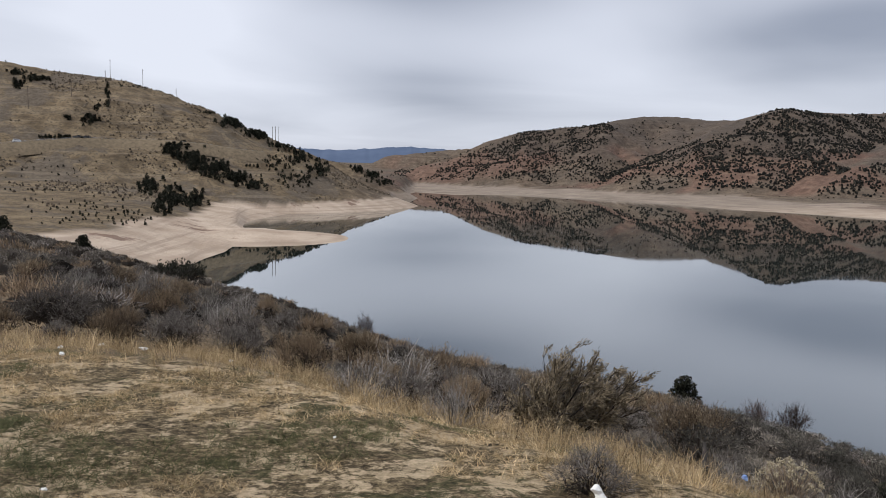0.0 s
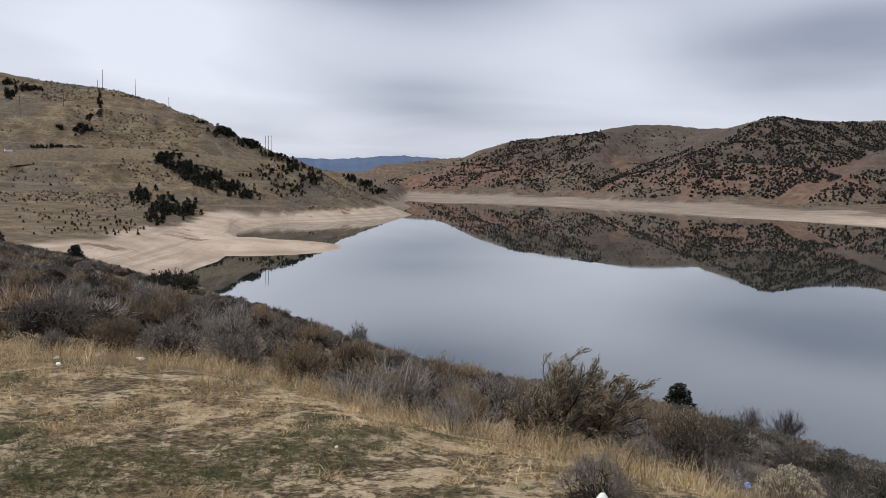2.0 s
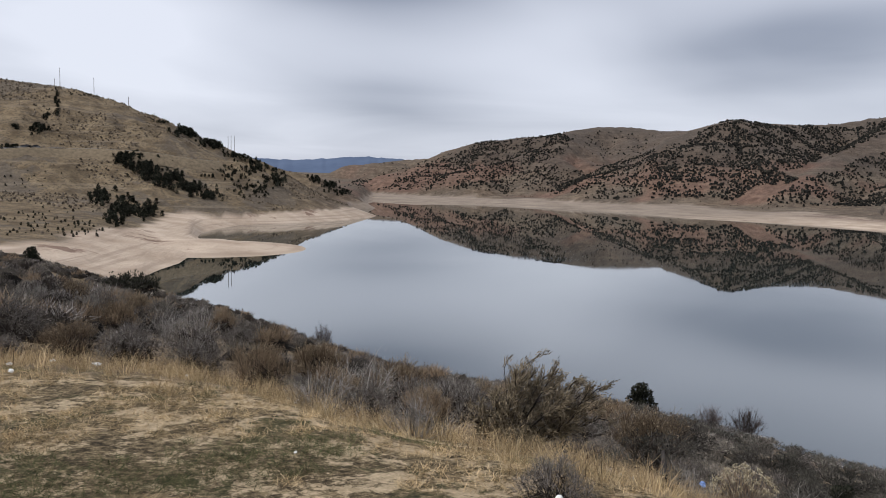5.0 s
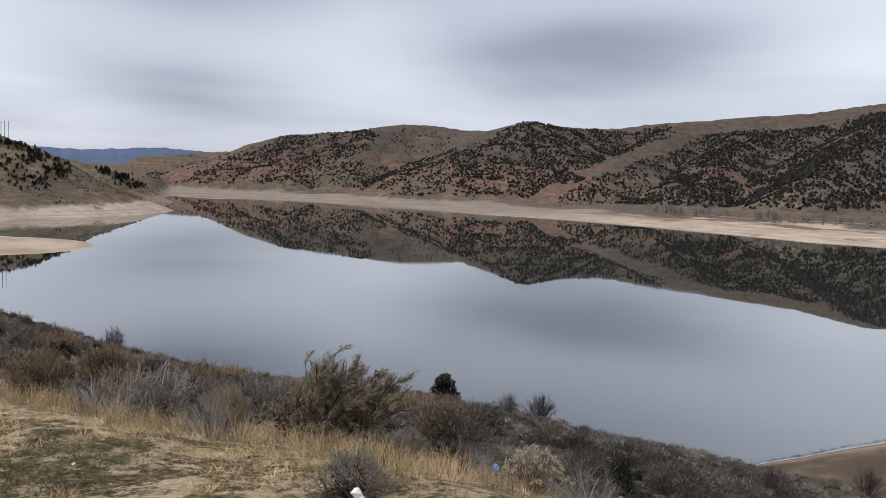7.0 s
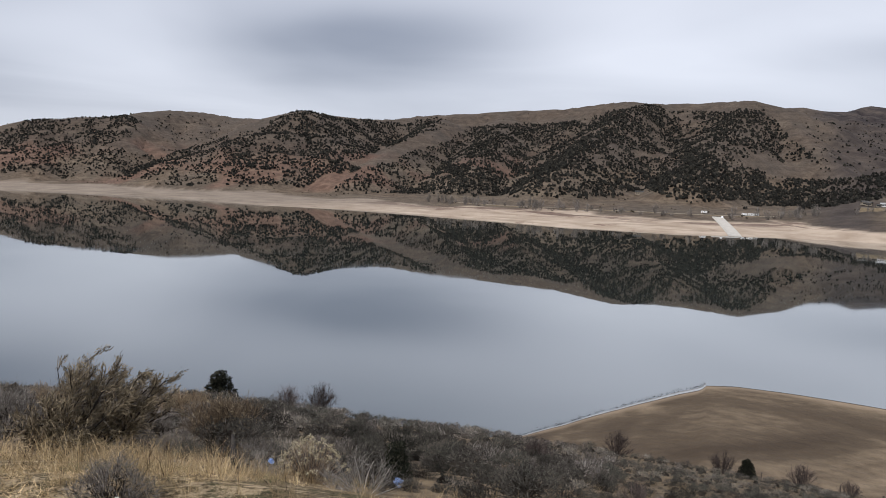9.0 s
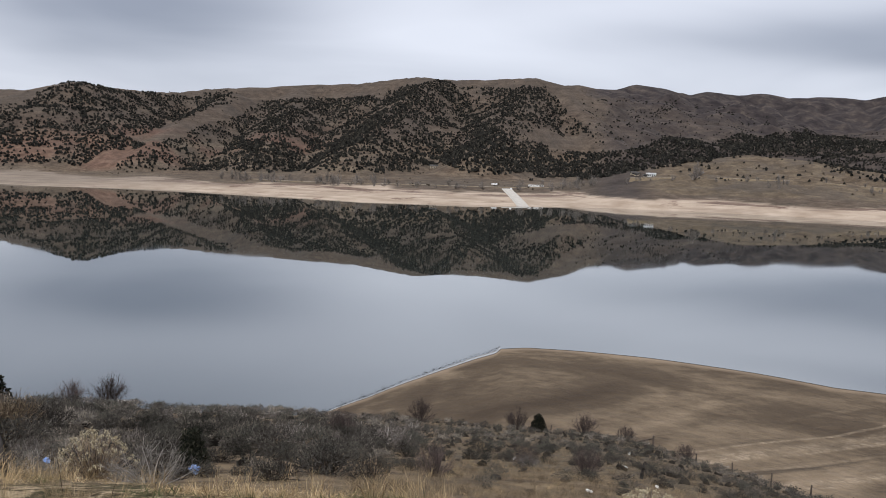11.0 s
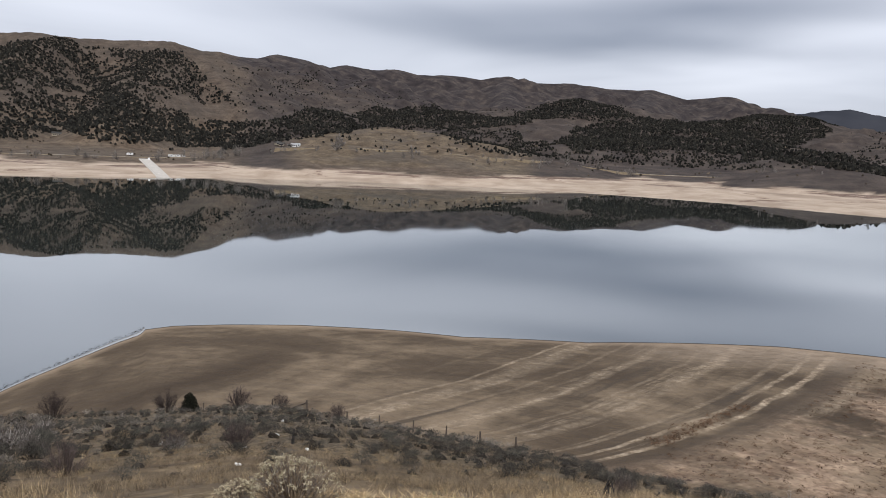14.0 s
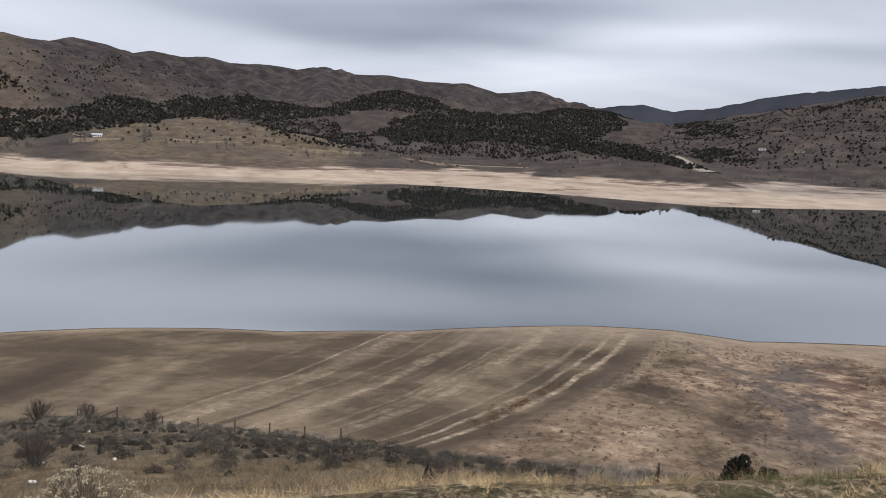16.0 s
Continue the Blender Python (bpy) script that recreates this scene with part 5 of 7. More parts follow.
def grow_groves():
    g = np.random.default_rng(23)
    k, rest = 0, []
    for a, e, da, de, n, h in GROVES:
        for j in range(int(n * 4.6)):
            b, dip = a + g.normal() * da * 0.55, e + g.normal() * de * 0.55
            x, y, z = sight(b, dip, 260)
            if math.hypot(x, y) > 1500 or z < LAKE + 7:
                continue
            s = h * g.uniform(0.36, 0.74)
            if j >= n:
                rest.append((x, y, z - 0.2, s))
                continue
            m = set_at(x, y, z - 0.15, s, g, g.uniform(1.0, 1.35))
            plant("juniper_tree", JUNIPERS[k % 5], m, "dark green juniper tree on a dry grassy hillside", "tree", "junipers above the cove")
            k += 1
    rest = np.array(rest)
    protos = [[("crown", mesh_arrays(pr[1][1]))] for pr in JUNIPERS_FAR]
    scatter_stuff("juniper_thicket", "dark green junipers in dense groves above the cove", "trees", protos, {"crown": M_JUNIPER}, rest[:, :3], rest[:, 3], g, 0.06)


grow_groves()



def hill_scrub():
    """Small dry bushes dotted over the open slopes."""
    g = np.random.default_rng(29)
    for name, a0, a1, r0, r1, n, s0, s1 in (("hillside_scrub", -36, -3, 290, 960, 26000, 0.5, 1.9), ("far_scrub", 0, 122, 740, 1900, 7000, 1.2, 2.8)):
        az, r, x, y = spread(n, a0, a1, r0, r1, g)
        z = lie(x, y)
        ok = (z > LAKE + 8) & (g.uniform(0, 1, n) < smooth01((fractal(x / 45, y / 45, 93, 3) - 0.44) * 6)) & ((az > -1) | (g.uniform(0, 1, n) < np.interp(r, [300, 500, 700], [0.1, 0.5, 1.0])))
        scatter_stuff(name, "low brown bushes dotted over dry slopes", "shrubs", [lump_proto(g) for _ in range(3)], {"juniper_crowns": M_SCRUB}, np.stack([x, y, z - 0.2], 1)[ok], g.uniform(s0, s1, int(ok.sum())), g, 0.1)


hill_scrub()
# ---- brush on the bank ----
TAKEN = []   # places of the plants set one by one: x, y, radius


def ground_at(az, r):
    x, y = plan(az, r)
    return x, y, ground_z(x, y)


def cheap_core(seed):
    """Rough dome of ragged facets inside a far shrub, dark to mimic shade."""
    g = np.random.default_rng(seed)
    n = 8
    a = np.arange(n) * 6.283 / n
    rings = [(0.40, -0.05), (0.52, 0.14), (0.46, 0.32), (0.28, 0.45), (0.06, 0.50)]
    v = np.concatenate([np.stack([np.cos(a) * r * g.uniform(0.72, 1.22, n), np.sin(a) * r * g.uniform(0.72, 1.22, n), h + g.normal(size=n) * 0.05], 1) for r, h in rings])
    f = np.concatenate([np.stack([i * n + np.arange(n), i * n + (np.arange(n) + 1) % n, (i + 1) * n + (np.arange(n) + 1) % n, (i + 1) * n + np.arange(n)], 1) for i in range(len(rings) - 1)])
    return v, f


def place_plant(name, meshes, az, r, s, label, category, group="", sx=1.0, turn=None, sink=0.03):
    x, y, z = ground_at(az, r)
    m = Matrix.LocRotScale((x, y, z - sink), Euler((0, 0, float(rng.uniform(0, 6.28)) if turn is None else radians(turn))), (s * sx, s * sx, s))
    TAKEN.append((x, y, 0.45 * s * sx))
    return plant(name, meshes, m, label, category, group)


SAGE = [bush_meshes("sage", 300 + k, 1.0, 1.55, 11 + k, 1700, 2300, (M_DARKWOOD_SHADE, M_TWIG, M_SAGE_LEAF), upright=0.45) for k in range(4)]
RABBIT = [bush_meshes("rabbit", 320 + k, 1.0, 1.25, 8 + k, 1700, 1500, (M_DARKWOOD_SHADE, M_TWIG_TAN, M_FEATHER), twig_w=0.005, twig_l=0.24, leaf_w=0.006, upright=1.1, loose=0.25, flat=0.3) for k in range(3)]
DEAD = [shrub_meshes("dead", 340 + k, 1.0, 1.9, 40, 640, 0, (M_DEADWOOD, M_DEADWOOD, M_DEADWOOD), stem_r=0.013, twig_w=0.007, twig_l=0.34, up=0.15, curl=0.6) for k in range(2)]
BARE = [shrub_meshes("bare", 350 + k, 1.0, 1.25, 36, 1300, 0, (M_BARE, M_BARE, M_BARE), stem_r=0.012, twig_w=0.0055, twig_l=0.26, up=0.5) for k in range(2)]
CREAM = [seedhead_bush("cream", 360 + k) for k in range(2)]
HERO = plume_bush("hero", 380, 0.95, 1.5, (0.5, 0.0, 0.0))
LOW_SAGE = [bush_meshes("low_sage", 370 + k, 0.66, 1.35, 8 + k, 1000, 1300, (M_DARKWOOD_SHADE, M_TWIG_DARK, M_SAGE_DARK), twig_w=0.007, twig_l=0.105, leaf_w=0.010, leaf_l=0.04, upright=0.2) for k in range(4)]
SAGE_LIGHT = [bush_meshes("sage_light", 305 + k, 1.0, 1.55, 9 + k, 800, 1100, (M_DARKWOOD_SHADE, M_TWIG, M_SAGE_LEAF), twig_w=0.009, twig_l=0.16, leaf_w=0.011, leaf_l=0.05, upright=0.45) for k in range(4)]
RABBIT_LIGHT = [bush_meshes("rabbit_light", 325 + k, 1.0, 1.25, 8 + k, 800, 800, (M_DARKWOOD_SHADE, M_TWIG_TAN, M_FEATHER), twig_w=0.009, twig_l=0.24, leaf_w=0.010, leaf_l=0.05, upright=1.1, loose=0.25, flat=0.3) for k in range(2)]
OLIVE = bush_meshes("olive", 390, 1.0, 2.6, 14, 1600, 2600, (M_DARKWOOD_SHADE, M_SAGE_DARK, M_JUNIPER), twig_w=0.02, twig_l=0.16, leaf_w=0.03, leaf_l=0.08, upright=0.5)
L_SAGE, L_RABBIT, L_DEAD, L_BARE, L_CREAM = "grey twiggy sagebrush bush on the dry bank", "tan rabbitbrush bush with dry upright stems", "bleached grey dead shrub with broken branches", "leafless reddish-brown round shrub", "rabbitbrush bush topped with cream-coloured seedheads"

place_plant("feathery_bush", HERO, 8.2, 7.4, 1.1, "large leaning sagebrush with feathery tan tips", "bush", turn=-10)
place_plant("sagebrush", SAGE[2], 11.5, 4.05, 0.31, L_SAGE + " beside a white bag", "bush", "sagebrush", 0.95)
place_plant("dead_shrub", DEAD[0], -5.5, 7.1, 0.42, L_DEAD, "shrub", "dead shrubs")
place_plant("dead_shrub", DEAD[1], 1.4, 6.4, 0.36, L_DEAD, "shrub", "dead shrubs")
place_plant("dead_shrub", DEAD[0], 21.0, 6.1, 0.24, L_DEAD, "shrub", "dead shrubs")
place_plant("rabbitbrush", CREAM[0], 24.8, 6.4, 0.42, L_CREAM, "bush", "rabbitbrush")
place_plant("rabbitbrush", CREAM[1], 66.2, 3.85, 0.29, L_CREAM, "bush", "rabbitbrush", 1.15)
place_plant("rabbitbrush", CREAM[0], 62.0, 3.85, 0.17, L_CREAM, "bush", "rabbitbrush")
place_plant("sagebrush", SAGE[1], -26.2, 12.5, 0.80, L_SAGE, "bush", "sagebrush", 1.1)
place_plant("sagebrush", SAGE[2], -18.8, 9.4, 0.56, L_SAGE, "bush", "sagebrush", 1.05)
place_plant("rabbitbrush", RABBIT[0], -22.5, 9.6, 0.48, L_RABBIT, "bush", "rabbitbrush")
place_plant("rabbitbrush", RABBIT[1], -10.2, 9.0, 0.55, L_RABBIT, "bush", "rabbitbrush", 1.1)
place_plant("sagebrush", SAGE[3], -14.5, 9.8, 0.54, L_SAGE, "bush", "sagebrush")
place_plant("rabbitbrush", RABBIT[2], -5.0, 9.6, 0.6, L_RABBIT, "bush", "rabbitbrush")
place_plant("sagebrush", LOW_SAGE[0], 28.5, 8.4, 0.66, L_SAGE, "bush", "sagebrush", 1.1)
place_plant("sagebrush", LOW_SAGE[1], 36.7, 8.0, 0.62, L_SAGE, "bush", "sagebrush", 1.0)
place_plant("sagebrush", LOW_SAGE[2], 40.5, 9.4, 0.66, L_SAGE, "bush", "sagebrush", 1.2)
place_plant("sagebrush", LOW_SAGE[3], 43.6, 8.8, 0.5, L_SAGE, "bush", "sagebrush", 1.0)
place_plant("juniper_bush", JUNIPERS_FINE[0], 30.8, 9.6, 0.62, "small dark green juniper among sagebrush", "bush", sx=0.8)
place_plant("juniper_bush", JUNIPERS_FINE[1], 17.65, 55.0, 2.3, "dark green juniper standing against the lake", "bush", sx=1.2)
place_plant("juniper_bush", JUNIPERS_FINE[0], 55.4, 60.0, 1.5, "small dark green juniper by the fence", "bush", sx=1.05)
place_plant("juniper_bush", JUNIPERS_FINE[1], 108.9, 15.5, 0.88, "dark green spreading juniper below the grassy edge", "bush", sx=1.05)
place_plant("juniper_bush", JUNIPERS_FINE[0], 110.8, 15.9, 0.72, "dark green spreading juniper below the grassy edge", "bush", sx=1.1)
place_plant("olive_bush", OLIVE, -18.6, 60, 1.7, "dark olive spreading bush on the bank", "bush", sx=1.1)
place_plant("juniper_bush", JUNIPERS_FINE[0], -24.5, 120, 2.4, "dark green juniper on the bank", "bush", sx=1.2)
place_plant("juniper_bush", JUNIPERS_FINE[0], -29.2, 110, 2.8, "dark green juniper on the bank", "bush", sx=1.2)
for az, r, s, sx in ((24.75, 57, 2.1, 1.1), (22.4, 57, 1.8, 1.0), (-5.5, 82, 2.4, 0.75), (46.6, 60, 1.8, 1.1), (53.8, 60, 1.7, 1.1), (58.8, 58, 1.6, 1.1), (66.0, 50, 1.1, 1.1), (61.8, 57, 1.1, 1.1), (59.6, 13.5, 0.5, 1.0), (48.4, 9.8, 0.44, 1.0), (40.9, 22, 1.05, 0.9), (41.0, 30, 1.2, 0.9), (115.5, 15.5, 0.7, 1.0), (55.0, 14, 0.4, 1.0), (88.6, 9.2, 0.36, 0.9)):
    place_plant("bare_shrub", BARE[int(az) % 2], az, r, s, L_BARE, "shrub", "leafless shrubs", sx)


def clear(x, y, margin=0.0):
    return all((x - a) ** 2 + (y - b) ** 2 > (c + margin) ** 2 for a, b, c in TAKEN)


def flat_edge(az):
    return float(np.interp(az, [b[0] for b in BANK], [b[1] for b in BANK]))


def brush_cover(az, r):
    """How much of the bank is brush: thick over the lake, open and grassy to the south."""
    if az < 46:
        return 1.0
    return float(np.interp(r, [5, 9, 16, 45], [0.4, 0.55, 0.8, 1.0])) if az < 80 else float(np.interp(r, [8, 13, 16, 22], [0.03, 0.08, 0.9, 1.0]))


def near_brush():
    g = np.random.default_rng(41)
    kinds = [("sagebrush", SAGE, L_SAGE, "sagebrush")] * 5 + [("rabbitbrush", RABBIT, L_RABBIT, "rabbitbrush")] * 3 + [("dead_shrub", DEAD, L_DEAD, "dead shrubs")]
    made = 0
    for _ in range(2600):
        az, r, x, y = (float(v[0]) for v in spread(1, -40, 119, 5.5, 22, g))
        edge = flat_edge(az)
        start = edge + (2.3 if az < 14 else 2.0 if az < 30 else 4.6)
        if r < start or g.uniform() > brush_cover(az, r) or made > 230:
            continue
        s = g.uniform(0.40, 0.84) * (0.46 if az > 46 else 0.72 if az > 20 else 1.0) * min(1.0, 0.55 + (r - start) / 9)
        if not clear(x, y, 0.5 * s):
            continue
        name, protos, label, group = kinds[int(g.integers(0, len(kinds)))]
        if r > 11.5 and name != "dead_shrub":
            protos = SAGE_LIGHT if name == "sagebrush" else RABBIT_LIGHT
        if az > 6 and name == "dead_shrub":
            continue
        if (az > 46 or (az > 18 and g.uniform() < 0.75)) and name != "dead_shrub":
            name, protos, label, group = "sagebrush", LOW_SAGE, "low dark grey rounded sagebrush among tan grass", "low sagebrush"
            s *= 1.1
        place_plant(name, protos[int(g.integers(0, len(protos)))], az, r, s, label, "bush" if name != "dead_shrub" else "shrub", group, g.uniform(0.85, 1.2), sink=0.05)
        made += 1
    return made


BRUSH_COUNT = near_brush()


def cheap_shrub(seed, n, width, upright, stand=0.35, tall=0.54, long=1.0):
    """A shrub for the middle distance: several rounded heads bristling with fine twigs."""
    g = np.random.default_rng(seed)
    heads = 7
    a = np.arange(heads) * 2.4 + g.uniform(0, 6)
    rad = 0.36 * np.sqrt((np.arange(heads) + 0.3) / heads)
    c = np.stack([np.cos(a) * rad, np.sin(a) * rad, tall * (0.62 - 0.9 * rad ** 2) * g.uniform(0.8, 1.15, heads)], 1)
    i = g.integers(0, heads, n)
    d = unit(np.stack([g.normal(size=n), g.normal(size=n), g.uniform(-0.25, 1.6 * upright, n)], 1))
    p = c[i] + d * g.uniform(0.05, 0.2, (n, 1)) * np.array([1, 1, 0.9])
    q = unit(d + g.normal(size=(n, 3)) * 0.45 + np.array([0, 0, stand]))
    v, f = blades(p, q, g.uniform(0.06, 0.16, n) * long * (1.0 + 0.5 * (upright > 1)), width * g.uniform(0.7, 1.5, n), g, 0.4)
    v[..., 2] = np.maximum(v[..., 2], -0.05)
    return v.reshape(-1, 3), f


def even_spread(cell, a0, a1, r0, r1, g):
    """One place in each cell of a square net, shaken, so that plants keep clear of one another."""
    k = int(r1 / cell) + 1
    ix, iy = np.meshgrid(np.arange(-k, k + 1), np.arange(-k, k + 1))
    x = (ix.ravel() + g.uniform(-0.42, 0.42, ix.size)) * cell
    y = (iy.ravel() + g.uniform(-0.42, 0.42, ix.size)) * cell
    r, az = np.hypot(x, y), np.degrees(np.arctan2(x, y))
    ok = (r > r0) & (r < r1) & (az > a0) & (az < a1)
    return az[ok], r[ok], x[ok], y[ok]


def far_brush():
    g = np.random.default_rng(43)
    mats = {"sage_brush": M_SAGE_LEAF, "twig_brush": M_TWIG, "tan_brush": M_TWIG_TAN, "dark_brush": M_DARKWOOD_SHADE, "inner_brush": M_BRUSH_SHADE, "low_brush": M_SAGE_DARK, "grey_brush": M_TWIG_DARK}
    north = ("sage_brush", "twig_brush", "tan_brush", "sage_brush", "twig_brush", "sage_brush", "twig_brush", "dark_brush")
    east = ("low_brush", "grey_brush", "sage_brush", "low_brush", "twig_brush", "grey_brush")
    south = ("low_brush", "grey_brush", "low_brush", "grey_brush", "low_brush", "sage_brush")
    for name, r0, r1, a0, a1, cell, blade_n, width, s0, s1 in (("sagebrush_scrub_upper", 13, 34, -42, 15, 1.05, 620, 0.009, 0.65, 1.25), ("sagebrush_scrub_lower", 34, 78, -42, 15, 1.4, 170, 0.022, 0.75, 1.5), ("sagebrush_scrub_far", 78, 235, -42, 4, 2.4, 60, 0.05, 0.8, 1.7),
                                                              ("dark_sagebrush_upper", 9, 34, 15, 46.5, 0.92, 760, 0.0105, 0.5, 1.15), ("dark_sagebrush_lower", 34, 78, 15, 46.5, 1.25, 260, 0.02, 0.7, 1.35),
                                                              ("low_sagebrush_near", 8.0, 30, 46, 120, 0.62, 440, 0.013, 0.20, 0.62), ("low_sagebrush_far", 30, 62, 46, 100, 0.88, 180, 0.022, 0.35, 0.85)):
        az, r, x, y = even_spread(cell, a0, a1, r0, r1, g)
        n = len(az)
        brow = np.interp(az, [b[0] for b in BANK], [b[2] for b in BANK])
        clump = fractal(x / 9, y / 9, 17, 2) if a1 < 60 else fractal(x / 4, y / 4, 18, 3)
        chance = (0.12 + 0.8 * clump) if a1 <= 15 else np.where(r < 34.0, 0.35 + 0.85 * clump, 0.15 + 0.95 * clump) if a1 < 60 else smooth01((clump - 0.43) * 7) * 0.6 + 0.28 + 0.45 * smooth01((r - brow + 7) / 6)
        ok = (r < brow + 3) & (g.uniform(0, 1, n) < np.array([brush_cover(a, q) for a, q in zip(az, r)])) & (g.uniform(0, 1, n) < chance)
        ok &= np.array([clear(a, b, 0.2) for a, b in zip(x, y)])
        x, y = x[ok], y[ok]
        xyz = np.stack([x, y, lie(x, y) - 0.03], 1)
        protos = []
        for k, kind in enumerate(north if a1 <= 15 else east if a1 < 60 else south):
            # dark core: painted shade behind the outer twigs
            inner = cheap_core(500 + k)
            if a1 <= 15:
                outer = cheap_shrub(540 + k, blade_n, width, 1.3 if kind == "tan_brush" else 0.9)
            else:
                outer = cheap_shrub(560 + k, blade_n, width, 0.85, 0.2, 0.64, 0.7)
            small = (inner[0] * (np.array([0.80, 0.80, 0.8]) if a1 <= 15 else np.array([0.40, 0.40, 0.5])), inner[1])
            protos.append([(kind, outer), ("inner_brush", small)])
        scatter_stuff(name, "grey sagebrush scrub covering the bank above the lake" if a1 < 60 else "low dark grey sagebrush clumps on the southern slope", "shrubs", protos, mats, xyz, g.uniform(s0, s1, len(x)) * (1.0 if a1 <= 15 else np.interp(np.hypot(x, y), [8, 17], [0.52, 1.0])), g, 0.12)


far_brush()


# ---- grasses ----
def tussock(seed, n, width, lean):
    g = np.random.default_rng(seed)
    a = g.uniform(0, 6.283, n)
    rad = np.sqrt(g.uniform(0, 1, n)) * 0.22
    p = np.stack([np.cos(a) * rad, np.sin(a) * rad, np.zeros(n) - 0.02], 1)
    d = unit(np.stack([np.cos(a) * rad * 2.2, np.sin(a) * rad * 2.2, np.ones(n)], 1) + g.normal(size=(n, 3)) * 0.22 + np.array([lean, 0, 0]))
    v, f = blades(p, d, g.uniform(0.45, 1.0, n), width * g.uniform(0.6, 1.3, n), g, 0.25, 0.5)
    return v.reshape(-1, 3), f


def turf_tuft(seed, n, spread_r, width):
    """Short fine blades that lie every way."""
    g = np.random.default_rng(seed)
    a = g.uniform(0, 6.283, n)
    rad = np.sqrt(g.uniform(0, 1, n)) * spread_r
    p = np.stack([np.cos(a) * rad, np.sin(a) * rad, np.zeros(n) - 0.003], 1)
    d = unit(np.stack([g.normal(size=n), g.normal(size=n), g.uniform(0.25, 1.3, n)], 1))
    v, f = blades(p, d, g.uniform(0.02, 0.055, n), width * g.uniform(0.6, 1.4, n), g, 0.3)
    return v.reshape(-1, 3), f


def grasses():
    g = np.random.default_rng(47)
    n = 14000
    az, r, x, y = spread(n, -42, 122, 3.4, 14.5, g)
    edge = np.interp(az, [b[0] for b in BANK], [b[1] for b in BANK])
    past = r - edge + (fractal(x / 1.3, y / 1.3, 19, 3) - 0.5) * 2.2 + 0.6 * smooth01((az - 3) / 6)
    south = smooth01((az - 44) / 14)
    strip = smooth01((az - 76) / 8)
    gaps = smooth01((fractal(x / 1.1, y / 1.1, 83, 3) - 0.36) * 6)
    thick = smooth01((past + 0.5) / 0.9) * ((1 - smooth01((past - np.interp(az, [10, 24], [2.2, 0.6])) / 2.0)) * (1 - south) + south * np.maximum(0.45 * gaps, strip * 0.9))
    ok = g.uniform(0, 1, n) < thick * 0.9
    x, y, past = x[ok], y[ok], past[ok]
    size = g.uniform(0.16, 0.40, len(x)) * (0.55 + 0.45 * smooth01((past + 0.3) / 1.2)) * (1 - 0.5 * south[ok] + 0.12 * strip[ok]) * np.interp(az[ok], [8, 25], [0.85, 0.62])
    xyz = np.stack([x, y, lie(x, y)], 1)
    protos = [[("straw_grass", tussock(600 + k, 30, 0.0062, 0.3))] for k in range(5)] + [[("straw_grass", tussock(610, 20, 0.0085, 0.35)), ("rusty_grass", tussock(611, 5, 0.013, 0.1))]]
    scatter_stuff("dry_grass", "dry straw-coloured bunch grass along the edge", "grass", protos, {"straw_grass": M_STRAW, "rusty_grass": M_RUST}, xyz, size, g, 0.15)
    n = 9000
    az, r, x, y = spread(n, 42, 118, 10, 58, g)
    brow = np.interp(az, [b[0] for b in BANK], [b[2] for b in BANK])
    ok = (r < brow + 1) & (g.uniform(0, 1, n) < 0.8 * smooth01((fractal(x / 6, y / 6, 27, 3) - 0.34) * 6) * np.interp(r, [14, 40], [1.0, 0.6]))
    x, y = x[ok], y[ok]
    protos = [[("slope_straw", tussock(630 + k, 20, 0.018, 0.2))] for k in range(4)]
    scatter_stuff("slope_grass", "dry tan grass between the shrubs", "grass", protos, {"slope_straw": M_SLOPE_STRAW}, np.stack([x, y, lie(x, y)], 1), g.uniform(0.14, 0.30, len(x)), g, 0.15)
    n = 9000
    az, r, x, y = spread(n, 42, 102, 4.2, 14, g)
    ok = g.uniform(0, 1, n) < smooth01((fractal(x / 1.4, y / 1.4, 28, 3) - 0.30) * 6) * 0.75
    x, y = x[ok], y[ok]
    protos = [[("short_straw", tussock(640 + k, 16, 0.013, 0.2))] for k in range(4)]
    scatter_stuff("short_grass", "short dry grass under the low sagebrush", "grass", protos, {"short_straw": M_SLOPE_STRAW}, np.stack([x, y, lie(x, y)], 1), g.uniform(0.07, 0.16, len(x)), g, 0.15)
    # low turf and trodden straw on the flat
    n = 26000
    az, r, x, y = spread(n, -42, 122, 2.3, 8.6, g)
    edge = np.interp(az, [b[0] for b in BANK], [b[1] for b in BANK])
    patch = fractal(x / 0.8, y / 0.5, 29, 4, 0.6)
    ok = (r < edge + 0.7) & (patch > 0.47) & (g.uniform(0, 1, n) < 0.85)
    green = ok & (fractal(x / 1.5, y / 0.9, 33, 3) > 0.50)
    dry = ok & ~green & (g.uniform(0, 1, n) < 0.7)
    for name, label, sel, mat, kind in (("green_turf", "short dark green turf in patches on bare soil", green, M_TURF, "turf"), ("trodden_straw", "trodden brown straw lying on bare soil", dry, M_STRAW, "straw")):
        q = np.stack([x[sel], y[sel], lie(x[sel], y[sel])], 1)
        protos = [[(kind, turf_tuft(650 + k, 22, 0.05, 0.0026))] for k in range(5)]
        scatter_stuff(name, label, "grass", protos, {kind: mat}, q, g.uniform(0.7, 1.6, len(q)), g, 0.1)


grasses()
